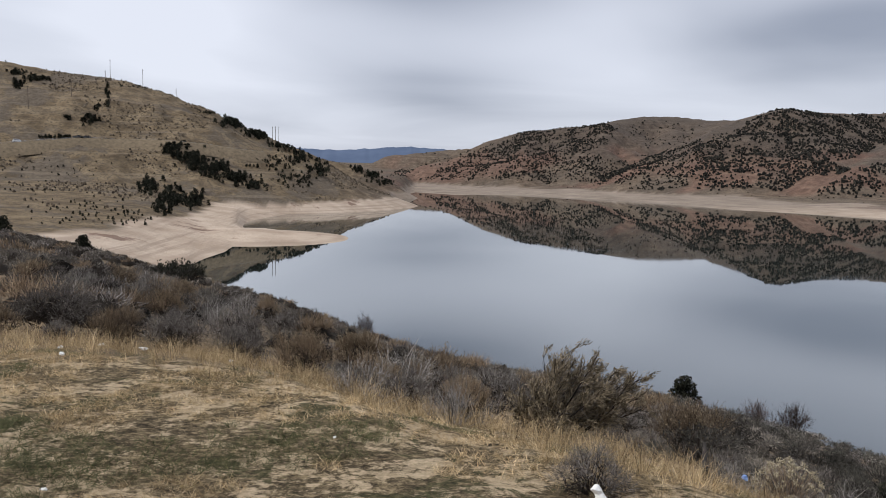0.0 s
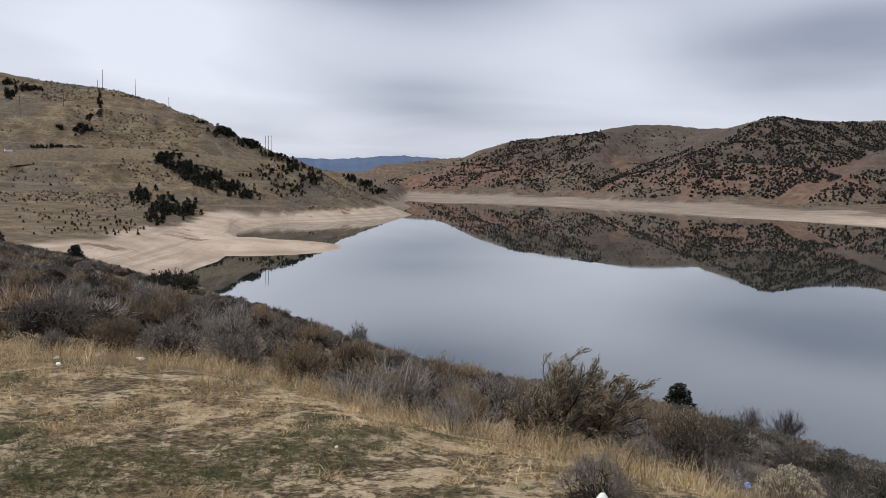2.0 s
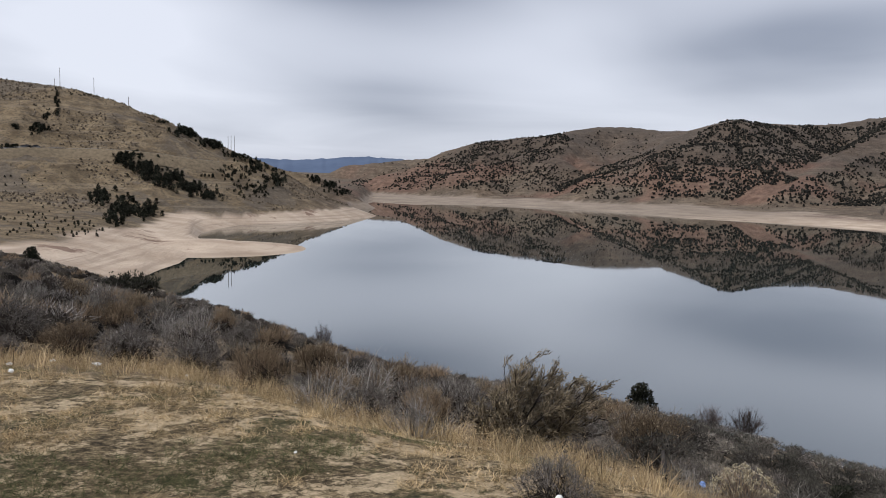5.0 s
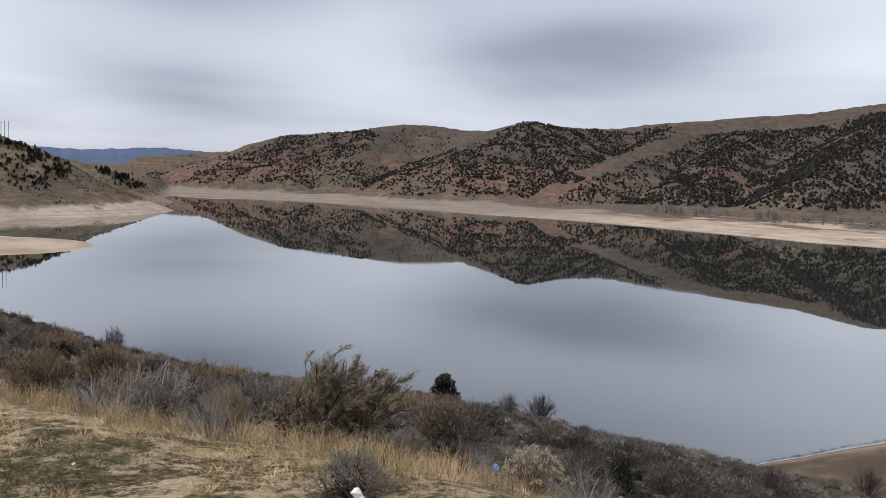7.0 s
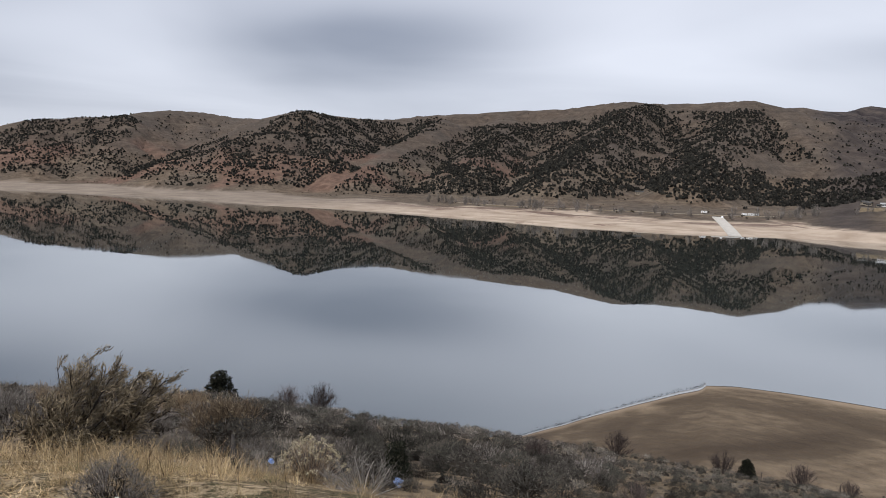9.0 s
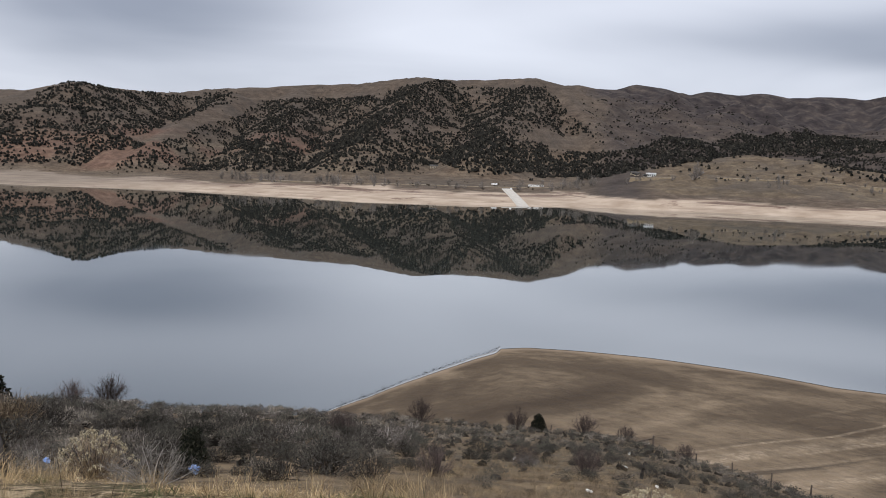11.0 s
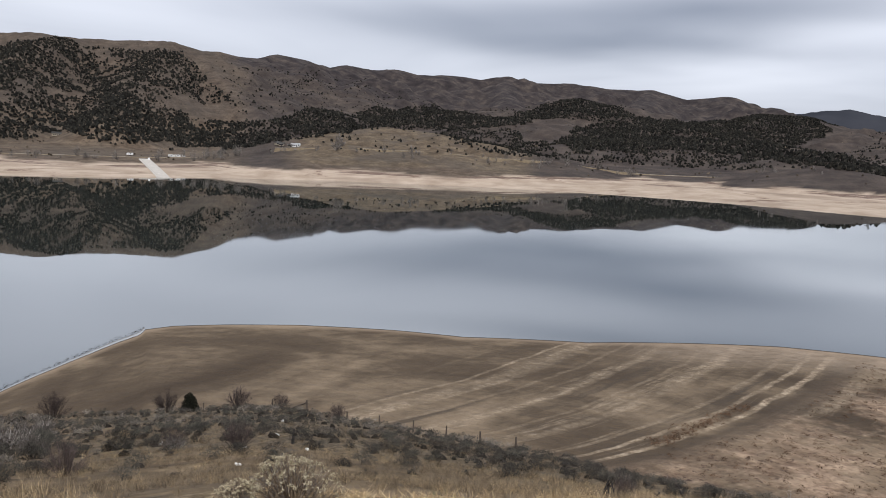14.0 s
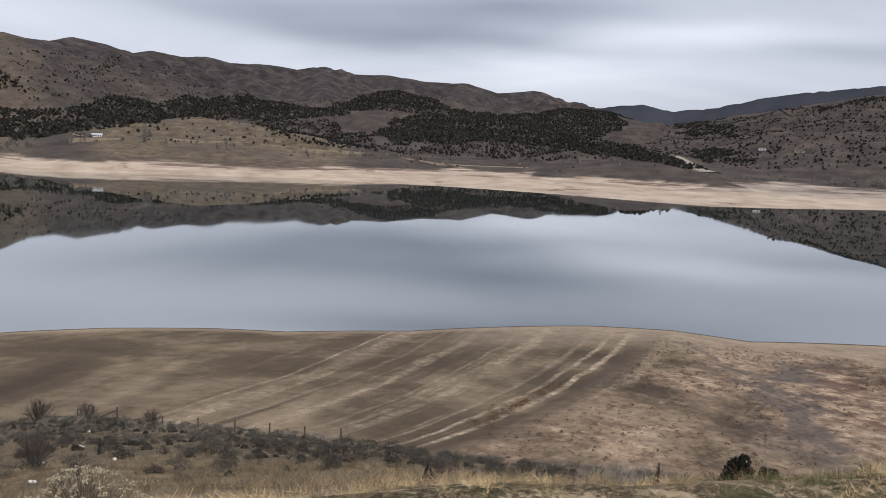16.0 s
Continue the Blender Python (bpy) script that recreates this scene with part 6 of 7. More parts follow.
# ---- made things and litter ----
def box_bm(bm, size, at=(0, 0, 0), bevel=0.0, turn=0.0):
    got = bmesh.ops.create_cube(bm, size=1.0)["verts"]
    bmesh.ops.scale(bm, vec=size, verts=got)
    if bevel:
        edges = list({e for v in got for e in v.link_edges})
        got = bmesh.ops.bevel(bm, geom=edges, offset=bevel, segments=2, affect='EDGES')["verts"] + [v for v in got if v.is_valid]
    if turn:
        bmesh.ops.rotate(bm, cent=(0, 0, 0), matrix=Matrix.Rotation(turn, 3, 'Z'), verts=list(set(got)))
    bmesh.ops.translate(bm, vec=at, verts=list(set(got)))


def rod_bm(bm, p, q, r0, r1, sides=8):
    p, q = Vector(p), Vector(q)
    got = bmesh.ops.create_cone(bm, segments=sides, radius1=r0, radius2=r1, depth=(q - p).length, cap_ends=True)["verts"]
    m = Matrix.Translation((p + q) / 2) @ (q - p).to_track_quat('Z', 'Y').to_matrix().to_4x4()
    bmesh.ops.transform(bm, matrix=m, verts=got)


def solid(name, bm, mat, parent=None, label=""):
    me = bpy.data.meshes.new(name)
    bm.to_mesh(me)
    bm.free()
    me.materials.append(mat)
    ob = new(name, me)
    if parent:
        ob.parent = parent
    if label:
        ob["label"] = label
    return ob


def made(build, *args):
    bm = bmesh.new()
    build(bm, *args)
    return bm


def base_empty(name, x, y, z, turn, label, category, group=""):
    e = new(name)
    e.matrix_world = pose(x, y, z, 0, 0, turn)
    return tagged(e, label, category, group)


# fence along the brow
FENCE = [(29.4, 59.5), (32, 60), (34.2, 60.5), (36.4, 61), (38.8, 61.5), (41.5, 61.5), (44, 61.5), (46.5, 62), (49, 62), (51.5, 62), (54, 61.5), (56.3, 61), (58.8, 60), (61.2, 58.5), (63.7, 55.5), (66.7, 51.5), (69.2, 48.5), (71.7, 46), (74.2, 43.5), (76.8, 40.5), (79.5, 36.5)]
fence = new("fence")
tagged(fence, "old wire fence on weathered timber posts below the bank", "fence")
tops = []
for k, (az, r) in enumerate(FENCE):
    x, y, z = ground_at(az, r)
    lean = Vector((rng.normal() * 0.05, rng.normal() * 0.05, 0))
    hgt = 0.8 if k != 14 else 1.05
    rad = 0.05 if k != 14 else 0.075
    post = solid("post", made(rod_bm, (x, y, z - 0.25), Vector((x, y, z + hgt)) + lean, rad, rad * 0.85), M_POLE, fence)
    tops.append(Vector((x, y, z)) + lean)
bx, by, bz = tops[14]
nx, ny, nz = tops[13]
solid("brace", made(rod_bm, (bx, by, bz + 0.85), (bx + (nx - bx) * 0.42, by + (ny - by) * 0.42, bz + (nz - bz) * 0.42 + 0.3), 0.045, 0.045), M_POLE, fence, "slanting timber brace")
for lift in (0.25, 0.48, 0.7):
    bm = bmesh.new()
    for a, b in zip(tops, tops[1:]):
        mid = (a + b) / 2 + Vector((0, 0, lift - 0.05))
        rod_bm(bm, a + Vector((0, 0, lift)), mid, 0.003, 0.003, 4)
        rod_bm(bm, mid, b + Vector((0, 0, lift)), 0.003, 0.003, 4)
    solid("wire", bm, M_WIRE, fence, "thin rusty wire strand")


# burnt stumps and snags
def stump(az, r, hgt, forks, lean, label="charred stump of a burnt shrub in dry grass"):
    g = np.random.default_rng(int(az * 100))
    x, y, z = ground_at(az, r)
    bm = bmesh.new()
    pts = [Vector((0, 0, -0.05)), Vector((lean * 0.4, 0, hgt * 0.45)), Vector((lean, g.normal() * 0.03, hgt))]
    w = 0.055 * hgt / 0.4
    for a, b, r0, r1 in ((pts[0], pts[1], w, w * 0.75), (pts[1], pts[2], w * 0.78, w * 0.35)):
        rod_bm(bm, a, b, r0, r1, 7)
    for _ in range(forks):
        s = pts[1].lerp(pts[2], float(g.uniform(0, 0.6)))
        d = Vector((g.normal() * 0.6, g.normal() * 0.6, 0.55)).normalized() * hgt * float(g.uniform(0.3, 0.6))
        e = s + d
        rod_bm(bm, s, e, w * 0.45, w * 0.2, 6)
        rod_bm(bm, e, e + Vector((g.normal() * 0.4, g.normal() * 0.4, 0.5)) * hgt * 0.3, w * 0.22, w * 0.08, 5)
    for v in bm.verts:
        v.co += Vector(noise.noise_vector(v.co * 9 + Vector((az, 0, 0)))) * w * 0.35
    ob = solid("burnt_stump", bm, M_CHAR)
    ob.matrix_world = pose(x, y, z, 0, 0, float(-az))
    return tagged(ob, label, "stump", "burnt stumps")


for az, r, hgt, forks, lean in ((87.2, 9.4, 0.30, 2, 0.04), (87.9, 9.5, 0.22, 1, -0.05), (90.3, 9.6, 0.20, 1, 0.12), (95.2, 11.0, 0.26, 2, 0.03), (97.1, 11.2, 0.17, 1, 0.05), (99.5, 11.0, 0.20, 2, 0.1), (92.6, 12, 0.25, 3, -0.1), (103.5, 13.5, 0.4, 3, 0.05), (19.5, 6.0, 0.26, 1, -0.03), (63.4, 15, 0.3, 2, 0.02)):
    stump(az, r, hgt, forks, lean)
for az, r, s in ((99.8, 12.2, 0.42), (101.5, 13.2, 0.36), (103.2, 14.5, 0.45), (28.6, 5.6, 0.3), (55.1, 13.6, 0.26)):
    place_plant("dead_shrub", DEAD[int(az) % 2], az, r, s, L_DEAD, "shrub", "dead shrubs", 1.1)


# litter
def crumpled(name, az, r, size, mat, label, category, lift=0.0, squash=(1, 0.7, 0.9), seed=1):
    x, y, z = ground_at(az, r)
    bm = bmesh.new()
    bmesh.ops.create_icosphere(bm, subdivisions=3, radius=0.5)
    for v in bm.verts:
        d = 0.55 + 0.9 * abs(noise.noise(v.co * 2.6 + Vector((seed * 7.3, 0, 0)))) + 0.35 * abs(noise.noise(v.co * 7 + Vector((0, seed * 3.1, 0))))
        v.co = Vector((v.co.x * squash[0], v.co.y * squash[1], v.co.z * squash[2])) * d * size
    low = min(v.co.z for v in bm.verts)
    ob = solid(name, bm, mat)
    ob.matrix_world = pose(x, y, z - low - 0.008 + lift, 0, 0, float(seed * 47 % 360))
    return tagged(ob, label, category, "litter")


def torn_bag(az, r):
    """A thin white bag caught upright on the twigs, with a knotted neck."""
    x, y, z = ground_at(az, r)
    bm = bmesh.new()
    rings = [(0.0, 0.055, 0.04), (0.03, 0.065, 0.045), (0.06, 0.045, 0.034), (0.085, 0.026, 0.02), (0.105, 0.018, 0.014), (0.125, 0.025, 0.02), (0.14, 0.01, 0.008)]
    rows = []
    for h, a, b in rings:
        rows.append([bm.verts.new((math.cos(t) * a * (1 + 0.25 * math.sin(5 * t + h * 40)) - h * 0.55, math.sin(t) * b, h)) for t in np.linspace(0, 2 * math.pi, 18, endpoint=False)])
    for a, b in zip(rows, rows[1:]):
        for i in range(18):
            bm.faces.new((a[i], a[(i + 1) % 18], b[(i + 1) % 18], b[i]))
    bm.faces.new(rows[-1])
    bm.faces.new(rows[0][::-1])
    for v in bm.verts:
        v.co += Vector(noise.noise_vector(v.co * 32)) * 0.012
    ob = solid("plastic_bag", bm, M_BAG)
    ob.matrix_world = pose(x, y, z - 0.01, 0, 0, -12) @ Matrix.Scale(1.15, 4)
    return tagged(ob, "torn white plastic bag caught in a grey shrub", "plastic bag", "litter")


torn_bag(13.1, 3.8)
crumpled("plastic_bag", 31.05, 9.3, 0.17, M_BLUE, "crumpled light blue plastic bag in dry grass", "plastic bag", seed=2)
crumpled("plastic_bag", 22.0, 5.9, 0.05, M_BLUE, "blue plastic scrap caught in a dead shrub", "plastic bag", 0.12, seed=3)
for k, (az, r, s) in enumerate(((-7.5, 8.4, 0.09), (-20.8, 8.7, 0.08), (-23.5, 9.3, 0.07), (-26.0, 8.3, 0.06), (-15.0, 8.6, 0.06), (-27.2, 4.4, 0.035), (-22.8, 4.0, 0.03), (-7.6, 4.8, 0.03), (-25.9, 7.6, 0.07), (54.9, 14, 0.15), (54.1, 17, 0.14), (62.1, 18, 0.1), (60.1, 13, 0.07), (62.2, 30, 0.14), (64.6, 13, 0.08), (60.1, 9, 0.07))):
    crumpled("litter_scrap", az, r, s, M_BAG, "scrap of white plastic litter on the dry bank", "litter", 0.02, (1.3, 0.7, 0.45), 10 + k)


def boulder(az, r, size, seed):
    x, y, z = ground_at(az, r)
    bm = bmesh.new()
    bmesh.ops.create_icosphere(bm, subdivisions=2, radius=0.5)
    for v in bm.verts:
        v.co = v.co * size * (0.75 + 0.5 * noise.noise(v.co * 2 + Vector((seed * 5.1, 1, 2))))
        v.co.z *= 0.6
    ob = solid("stone", bm, M_STONE)
    ob.matrix_world = pose(x, y, z + size * 0.08, 0, 0, seed * 61 % 360)
    return tagged(ob, "grey stone half sunk in the ground", "stone", "stones")


for k, (az, r, s) in enumerate(((15.2, 8.2, 0.20), (16.4, 6.8, 0.12), (17.2, 6.6, 0.10), (-3.2, 7.5, 0.1), (28.0, 6.2, 0.14), (27.0, 6.0, 0.09))):
    boulder(az, r, s, k + 1)


# ---- roads, as ribbons laid on the ground with a filled edge ----
def road_ribbon(name, stations, width, mat, label, lift=0.3, fill=2.5):
    p = np.array(stations, float)
    s = np.linspace(0, len(p) - 1, len(p) * 8)
    i = np.minimum(s.astype(int), len(p) - 2)
    f = (s - i)[:, None]
    prev, nxt = p[np.maximum(i - 1, 0)], p[np.minimum(i + 2, len(p) - 1)]
    a, b = p[i], p[i + 1]
    c = 0.5 * (2 * a + (b - prev) * f + (2 * prev - 5 * a + 4 * b - nxt) * f ** 2 + (3 * a - prev - 3 * b + nxt) * f ** 3)
    d = unit(np.gradient(c, axis=0))
    side = np.stack([d[:, 1], -d[:, 0]], 1) * width / 2
    zc = np.max([lie(*(c + side * k).T) for k in (-0.3, 0, 0.3)], axis=0)
    for _ in range(4):
        zc = np.convolve(np.pad(zc, 2, mode="edge"), np.ones(5) / 5, "valid")
    zc = zc + lift
    cols_ = [(2.2 + fill * 0.4, -fill - 5), (1.0 + fill * 0.4, -fill), (1.0, -0.1), (0.96, 0), (-0.96, 0), (-1.0, -0.1), (-1.0 - fill * 0.4, -fill), (-2.2 - fill * 0.4, -fill - 5)]
    x = np.stack([c[:, 0] + side[:, 0] * k for k, _ in cols_], 1)
    y = np.stack([c[:, 1] + side[:, 1] * k for k, _ in cols_], 1)
    z = np.stack([zc + h for _, h in cols_], 1)
    ob = grid_mesh(name, x, y, z, mat, wrap=False)
    ob.data.materials.append(M_CUT)
    across = len(cols_) - 1
    side_face = np.isin(np.arange(len(ob.data.polygons)) % across, (0, 1, across - 2, across - 1)).astype(np.int32)
    ob.data.polygons.foreach_set("material_index", side_face)
    tagged(ob, label, "road", kind="structure")
    return np.column_stack([c, zc]), d


HILL_ROAD = [sight(a, e, 300)[:2] for a, e in ((-33, 0.6), (-30.5, 0.8), (-28, 1.05), (-25.9, 1.28), (-23.5, 1.42), (-21, 1.5), (-18.5, 1.45), (-16.5, 1.3), (-14.5, 1.05), (-12.8, 0.8))]
road_line, road_way = road_ribbon("road_hillside", HILL_ROAD, 7, M_ASPHALT, "grey asphalt highway cut across the dry hillside", 0.05, 4.5)
road_ribbon("road_valley", [plan(a, q) for a, q in ((95.5, 1560), (97, 1430), (98.6, 1310), (100.2, 1190), (101.7, 1080), (103, 980), (104.5, 900))], 16, M_GRAVEL, "pale highway running down the side valley", 0.4, 1.5)
for name, line, w in (("road_shore", [(34, 862), (38, 815), (42, 790), (46, 782), (50, 775), (53, 790), (56, 822)], 6), ("road_bench", [(61, 815), (65, 805), (70, 795), (76, 800), (82, 830), (88, 850), (93, 860)], 7)):
    road_ribbon(name, [plan(a, r) for a, r in line], w, M_GRAVEL, "pale gravel road along the far shore")


# guard rail on the lake side of the highway
rail = new("guard_rail")
tagged(rail, "galvanised steel guard rail beside the hillside highway", "guard rail")
step = road_line[4:40]
off = np.column_stack([road_way[4:40][:, 1], -road_way[4:40][:, 0]]) * 3.4
if np.hypot(*(step[0, :2] + off[0])) > np.hypot(*(step[0, :2] - off[0])):
    off = -off
edge_pts = [Vector((float(p[0] + o[0]), float(p[1] + o[1]), float(p[2]))) for p, o in zip(step, off)]
bm = bmesh.new()
for a, b in zip(edge_pts, edge_pts[1:]):
    rod_bm(bm, a + Vector((0, 0, 0.62)), b + Vector((0, 0, 0.62)), 0.06, 0.06, 6)
solid("beam", bm, M_STEEL, rail)
for a in edge_pts[::3]:
    solid("post", made(rod_bm, a - Vector((0, 0, 0.3)), a + Vector((0, 0, 0.7)), 0.09, 0.09, 6), M_POLE, rail)


def vehicle(x, y, z, turn, length, wide, tall, paint, label, category, cab=(0.1, 0.75), roof=0.55):
    e = base_empty(category.replace(" ", "_"), x, y, z, turn, label, category)
    solid("body", made(box_bm, (length, wide, tall * 0.5), (0, 0, tall * 0.42), 0.12), paint, e)
    c0, c1 = (cab[0] - 0.5) * length, (cab[1] - 0.5) * length
    bm = bmesh.new()
    box_bm(bm, (c1 - c0, wide * 0.9, tall * roof * 0.75), ((c0 + c1) / 2, 0, tall * (0.64 + roof * 0.3)), 0.18)
    solid("cabin", bm, paint, e)
    solid("windows", made(box_bm, ((c1 - c0) * 0.86, wide * 0.93, tall * 0.2), ((c0 + c1) / 2, 0, tall * 0.8)), M_GLASS, e, "dark window band")
    for sx in (-0.32, 0.32):
        for sy in (-0.46, 0.46):
            w = solid("wheel", made(rod_bm, (length * sx, wide * sy - 0.1, 0.34), (length * sx, wide * sy + 0.1, 0.34), 0.34, 0.34, 14), M_TYRE, e)
            solid("rim", made(rod_bm, (length * sx, wide * sy - 0.12, 0.34), (length * sx, wide * sy + 0.12, 0.34), 0.19, 0.19, 10), M_STEEL, w)
    return e


def on_road(az):
    i = int(np.argmin(np.abs(np.degrees(np.arctan2(road_line[:, 0], road_line[:, 1])) - az)))
    x, y, z = road_line[i]
    return float(x), float(y), float(z), math.degrees(math.atan2(road_way[i][1], road_way[i][0]))


x, y, z, turn = on_road(-28.2)
vehicle(x, y, z, turn, 5.2, 2.0, 2.1, M_WHITE, "white van driving on the hillside highway", "van", (0.05, 0.82), 0.62)
x, y, z, turn = on_road(-26.7)
vehicle(x, y, z, turn, 4.4, 1.8, 1.45, M_TANPAINT, "small pale car on the hillside highway", "car", (0.15, 0.8))
x, y, z, turn = on_road(-24.7)
vehicle(x, y, z, turn, 6.5, 2.2, 2.0, M_DARKPAINT, "dark pickup truck on the hillside highway", "truck", (0.45, 0.8))
x, y, z, turn = on_road(-24.2)
vehicle(x, y, z, turn, 5.5, 2.0, 1.7, M_DARKPAINT, "dark car on the hillside highway", "car", (0.2, 0.8))


# utility poles on the hill: bearing, angle of the foot, angle of the top
for az, e0, e1, arm in ((-27.45, 3.25, 4.69, 1), (-24.95, 4.14, 5.46, 1), (-22.6, 5.3, 6.66, 0), (-22.9, 5.4, 5.96, 0), (-20.6, 4.95, 6.18, 0), (-18.5, 4.25, 5.08, 0), (-16.9, 3.5, 4.10, 0), (-12.1, 1.6, 2.74, 0), (-11.9, 1.6, 2.76, 0), (-11.68, 1.6, 2.76, 0)):
    x, y, z = sight(az, e0, 300)
    r = math.hypot(x, y)
    if r > 1200:
        x, y = plan(az, 775)
        z, r = ground_z(x, y), 775
    hgt = max(EYE + r * math.tan(radians(e1)) - z, 6)
    e = base_empty("utility_pole", x, y, z, -az, "tall thin utility pole on the grassy hill", "utility pole", "utility poles")
    solid("pole", made(rod_bm, (0, 0, -0.5), (0, 0, hgt), 0.24, 0.16), M_POLE, e)
    if arm:
        solid("crossarm", made(box_bm, (2.6, 0.18, 0.22), (0, 0, hgt - 0.8), 0.02), M_POLE, e)
        for sx in (-1.1, 0, 1.1):
            solid("insulator", made(rod_bm, (sx, 0, hgt - 0.7), (sx, 0, hgt - 0.4), 0.09, 0.06), M_STEEL, e)
    else:
        solid("crossarm", made(box_bm, (1.2, 0.14, 0.16), (0, 0, hgt - 1.0), 0.02), M_POLE, e)


# boat ramp on the far shore
def boat_ramp():
    a, b = np.array(plan(53.55, 612)), np.array(plan(52.3, 756))
    d = (b - a) / np.linalg.norm(b - a)
    n = np.array([d[1], -d[0]]) * 4.6
    k = np.linspace(0, 1, 12)
    c = a[None] + (b - a)[None] * k[:, None]
    top = np.maximum.accumulate(np.max([lie(*(c + n * f).T) for f in (-1, 0, 1)], axis=0)) + 0.5
    top = np.maximum(top, LAKE - 1.0 + k * 10.2)
    cols_ = [(1.0, -2.5), (1.0, 0), (0.94, 0.12), (0.9, 0), (-0.9, 0), (-0.94, 0.12), (-1.0, 0), (-1.0, -2.5)]
    ob = grid_mesh("boat_ramp", np.stack([c[:, 0] + n[0] * f for f, _ in cols_], 1), np.stack([c[:, 1] + n[1] * f for f, _ in cols_], 1), np.stack([top + h for _, h in cols_], 1), M_CONCRETE, wrap=False)
    tagged(ob, "pale concrete boat ramp running down to the water", "boat ramp")


boat_ramp()


def house(az, dip, length, deep, wall_h, turn, wall_mat, roof_mat, label, category="house", start=650):
    x, y, z = sight(az, dip, start)
    e = base_empty(category.replace(" ", "_"), x, y, z - 0.3, -az + turn, label, category)
    solid("wall", made(box_bm, (length, deep, wall_h), (0, 0, wall_h / 2)), wall_mat, e)
    bm = bmesh.new()
    h = deep * 0.28
    pts = [(sx * (length / 2 + 0.4), sy * (deep / 2 + 0.4), wall_h) for sx in (-1, 1) for sy in (-1, 1)] + [(-length / 2 - 0.4, 0, wall_h + h), (length / 2 + 0.4, 0, wall_h + h)]
    v = [bm.verts.new(p) for p in pts]
    for f in ((0, 2, 5, 4), (1, 4, 5, 3), (0, 4, 1), (2, 3, 5), (0, 1, 3, 2)):
        bm.faces.new([v[i] for i in f])
    bmesh.ops.solidify(bm, geom=bm.faces[:], thickness=0.15)
    solid("roof", bm, roof_mat, e)
    solid("door", made(box_bm, (1.0, 0.1, 2.1), (length * 0.1, -deep / 2 - 0.05, 1.05)), M_DARKPAINT, e)
    for sx in (-0.32, -0.12, 0.32):
        solid("window", made(box_bm, (1.2, 0.1, 1.1), (length * sx, -deep / 2 - 0.05, wall_h * 0.6)), M_GLASS, e)
    return e


house(62.35, -0.62, 9, 5, 2.4, 8, M_WHITE, M_WHITE, "long white shed with a white metal roof", "shed")
house(61.4, -0.62, 5, 5, 2.4, -15, M_TANPAINT, M_ROOF, "small tan house with a dark roof among junipers")
house(61.15, -0.55, 6, 5, 2.6, 20, M_TANPAINT, M_ROOF, "small tan house with a grey roof among junipers")
house(61.95, -0.66, 4, 3, 2.2, 5, M_TANPAINT, M_ROOF, "small tan outbuilding with a grey roof", "shed")
house(107.6, 0.42, 9, 7, 3.0, 10, M_WHITE, M_ROOF, "white farmhouse on the far hillside")
house(109.9, 0.38, 12, 8, 3.2, -8, M_TANPAINT, M_ROOF, "dark-roofed cabin on the far hillside")
house(47.0, -0.5, 10, 7, 3.0, 0, M_TANPAINT, M_ROOF, "tan cabin below the wooded slope")


def trailer(az, r, turn, k):
    x, y, z = ground_at(az, r)
    e = base_empty("camper_trailer", x, y, z, turn, "white camper trailer parked by the far shore", "trailer", "camper trailers")
    solid("body", made(box_bm, (4.6 + k % 2, 2.2, 2.0), (0, 0, 1.45), 0.2), M_WHITE, e)
    solid("window", made(box_bm, (1.4, 2.26, 0.6), (0.8, 0, 1.75)), M_GLASS, e)
    solid("door", made(box_bm, (0.7, 2.24, 1.5), (-1.4, 0, 1.35)), M_TANPAINT, e)
    for sx in (-0.5, 0.5):
        solid("wheel", made(rod_bm, (sx, -1.12, 0.35), (sx, 1.12, 0.35), 0.35, 0.35, 12), M_TYRE, e)
    return e


for k, (az, r) in enumerate(((54.0, 806), (54.4, 808), (54.75, 812), (51.4, 800))):
    trailer(az, r, -az + 15 * (k % 3 - 1), k)
x, y, z = ground_at(52.6, 752)
vehicle(x, y, z + 0.4, 35, 5.4, 2.0, 1.9, M_WHITE, "white pickup truck at the top of the boat ramp", "truck", (0.3, 0.75))


# ---- leafless cottonwoods and willows along the far shore ----
COTTON = [shrub_meshes("cottonwood", 400 + k, 1.0, 0.75, 14, 260, 0, (M_COTTON, M_COTTON, M_COTTON), stem_r=0.014, twig_w=0.012, twig_l=0.2, up=0.7, lo=0.35) for k in range(3)]
WILLOW = [shrub_meshes("willow", 410 + k, 1.0, 1.4, 16, 240, 0, (M_BARE, M_COTTON, M_BARE), stem_r=0.012, twig_w=0.02, twig_l=0.25, up=0.6, lo=0.2) for k in range(2)]


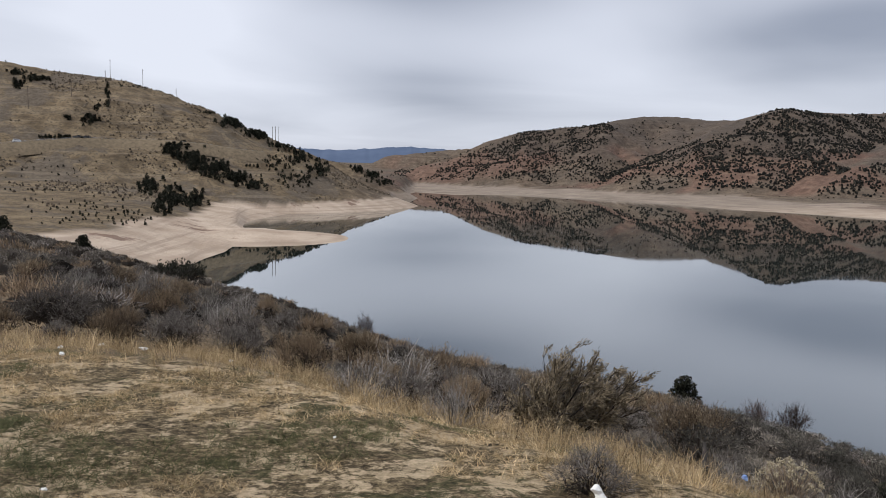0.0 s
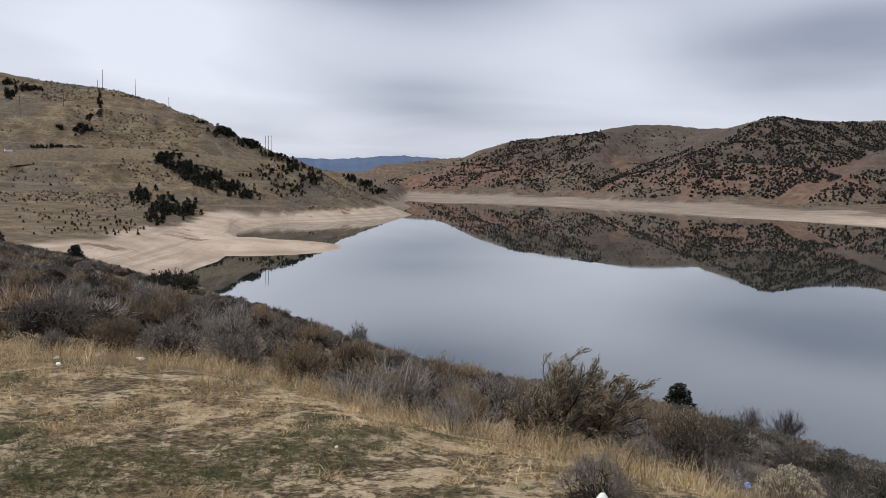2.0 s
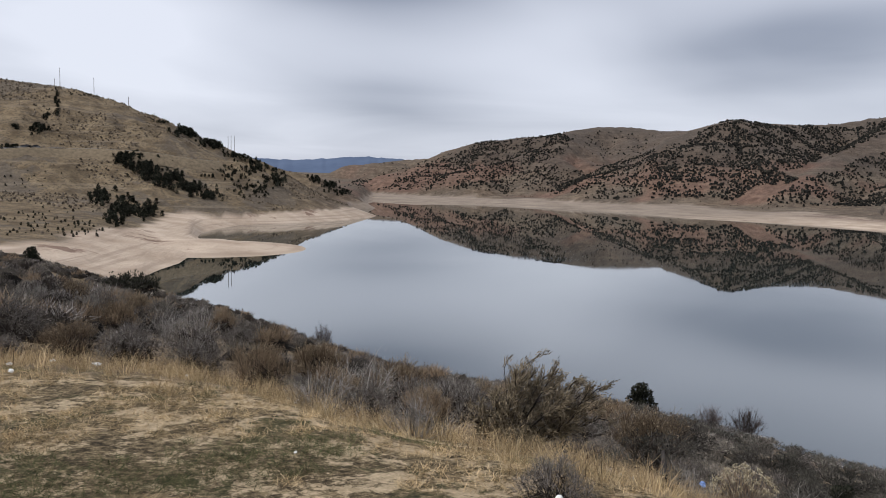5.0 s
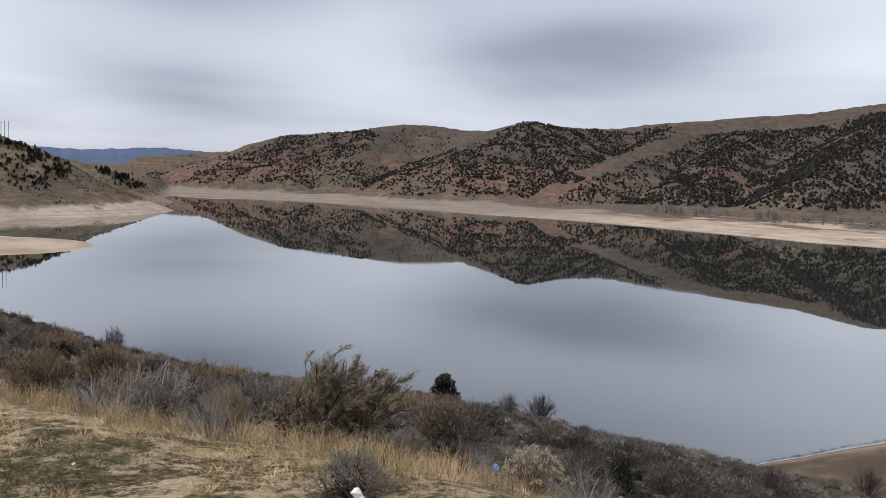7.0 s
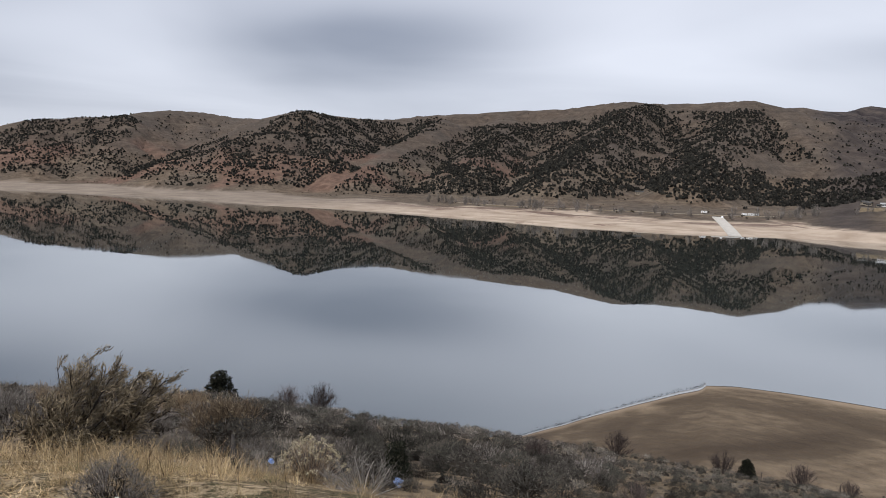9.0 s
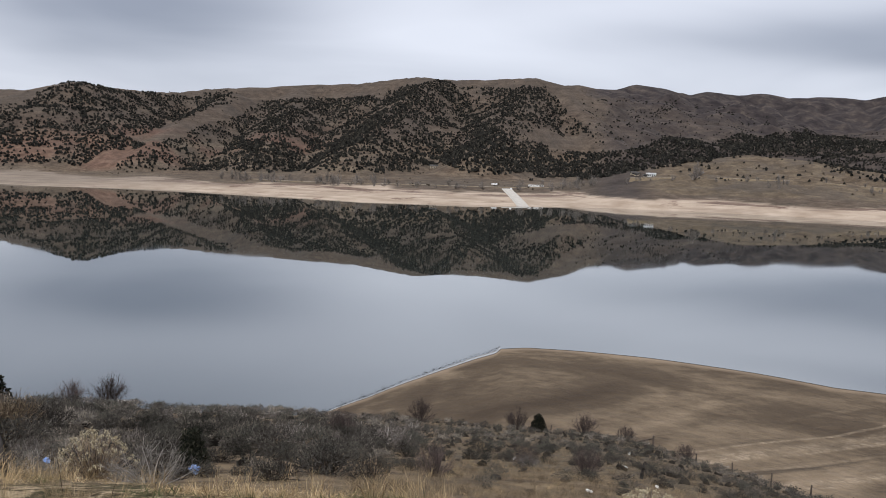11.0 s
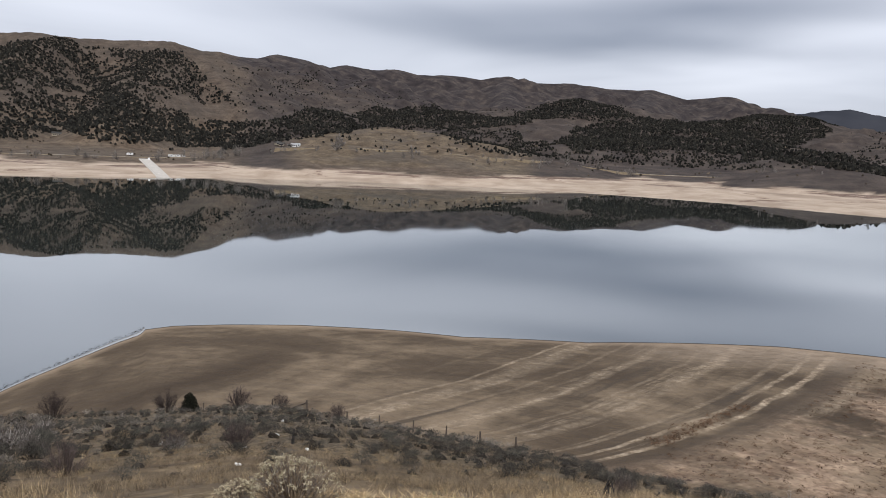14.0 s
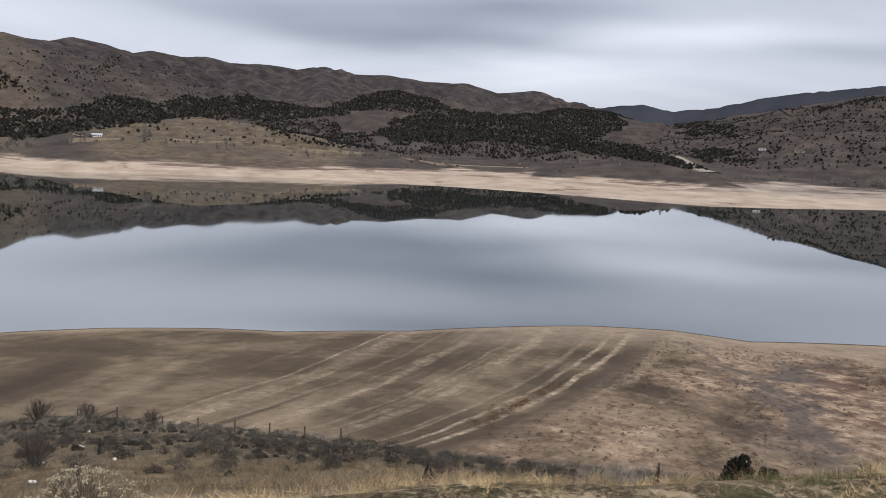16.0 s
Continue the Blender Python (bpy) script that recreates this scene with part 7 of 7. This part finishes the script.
def shore_trees():
    g = np.random.default_rng(57)
    for a0, a1, n, h in ((32, 44, 46, 9.5), (44, 52, 12, 8), (53, 58.5, 20, 9.5), (60, 67, 10, 7), (64.8, 66, 4, 11), (67, 78, 16, 7), (78, 87, 22, 9), (94, 99, 8, 6), (101, 107, 10, 4.5), (107, 116, 18, 8)):
        for _ in range(n):
            az = float(g.uniform(a0, a1))
            rt = float(np.interp(az, [b[0] for b in FAR_SHORE], [b[2] for b in FAR_SHORE]))
            x, y, z = ground_at(az, rt + float(g.uniform(6, 60)))
            s = h * float(g.uniform(0.6, 1.2))
            m = set_at(x, y, z - 0.2, s, g, float(g.uniform(0.8, 1.2)))
            if g.uniform() < 0.7:
                plant("cottonwood_tree", COTTON[int(g.integers(0, 3))], m, "leafless grey cottonwood tree behind the sandy shore", "tree", "shore cottonwoods")
            else:
                m = set_at(x, y, z - 0.1, s * 0.5, g)
                plant("willow_bush", WILLOW[int(g.integers(0, 2))], m, "leafless grey willow bush behind the sandy shore", "bush", "shore willows")


shore_trees()


# ---- drift sticks along the edge of the sand and scrub on the lake bed ----
def drift_line():
    g = np.random.default_rng(61)
    n = 260
    az = 39 + 13.2 * g.uniform(0, 1, n) ** 0.8
    rim = np.interp(az, [38, 46, 52.2], [0.4, 1.6, 3.6])
    r = np.interp(az, [b[0] for b in NEAR_SHORE], [b[1] for b in NEAR_SHORE]) + rim * g.uniform(0.55, 1.05, n)
    x, y = r * np.sin(np.radians(az)), r * np.cos(np.radians(az))
    z = lie(x, y)
    p = np.stack([x, y, np.maximum(z, LAKE) + 0.03], 1)
    d = unit(np.stack([g.normal(size=n), g.normal(size=n), np.abs(g.normal(size=n)) * 0.35], 1))
    ia = np.linspace(38.2, 52.3, 150)
    ir = np.interp(ia, [b[0] for b in NEAR_SHORE], [b[1] for b in NEAR_SHORE])
    wide = np.interp(ia, [38, 46, 52.2], [0.2, 0.7, 2.0]) * (0.75 + 0.5 * fractal(ia * 1.5, ia * 0, 95, 3))
    rows_ = np.stack([ir - 0.6, ir + wide * 0.5, ir + wide, ir + wide + 0.05], 1)
    drop = np.array([0.006, 0.014, 0.012, -0.03])[None] + LAKE
    rim_ob = grid_mesh("shore_ice", rows_ * np.sin(np.radians(ia))[:, None], rows_ * np.cos(np.radians(ia))[:, None], drop * np.ones((150, 1)), M_ICE, wrap=False)
    tagged(rim_ob, "thin pale rim of ice along the muddy point", "ice", kind="structure")
    ln = g.uniform(0.15, 0.6, n)[:, None]
    path = np.stack([p - d * ln * 0.1, p + d * ln * 0.5, p + d * ln + g.normal(size=(n, 3)) * 0.05], 1)
    v, f = tubes(path, 0.018 * np.array([[1.0, 0.8, 0.4]]) * g.uniform(0.6, 1.3, (n, 1)))
    ob = new("driftwood", heap_mesh("driftwood", [(v, f)], M_DARKWOOD_SHADE))
    tagged(ob, "dark driftwood sticks stranded along the water's edge", "driftwood", kind="stuff")
    n = 3200
    az, r, x, y = spread(n, 84, 120, 66, 140, g)
    ok = (fractal(x / 9, y / 9, 63, 3) > 0.50) & ((y - 68) / (x - 40) ** 0.3 < -24.5)
    x, y = x[ok], y[ok]
    protos = [[("lakebed_brush", cheap_shrub(700 + k, 26, 0.07, 0.7))] for k in range(4)]
    scatter_stuff("lakebed_weeds", "low rust-brown weeds on the dried lake bed", "weeds", protos, {"lakebed_brush": M_RUST}, np.stack([x, y, lie(x, y)], 1), g.uniform(0.25, 0.95, len(x)), g, 0.2)
    # a line of weeds caught on the strand below the bank
    n = 160
    t = g.uniform(0, 1, n)
    sx = np.interp(t, [0, 0.25, 0.5, 0.75, 1], [74, 79, 83.2, 89, 95.0]) + g.normal(size=n) * 0.7
    sy = np.interp(t, [0, 0.25, 0.5, 0.75, 1], [0.9, -1.6, -3.5, -6.2, -9.0]) + g.normal(size=n) * 0.55
    scatter_stuff("strand_weeds", "rust-brown weeds in a line along an old strand", "weeds", protos, {"lakebed_brush": M_RUST}, np.stack([sx, sy, lie(sx, sy)], 1), g.uniform(0.3, 1.15, n), g, 0.2)


drift_line()
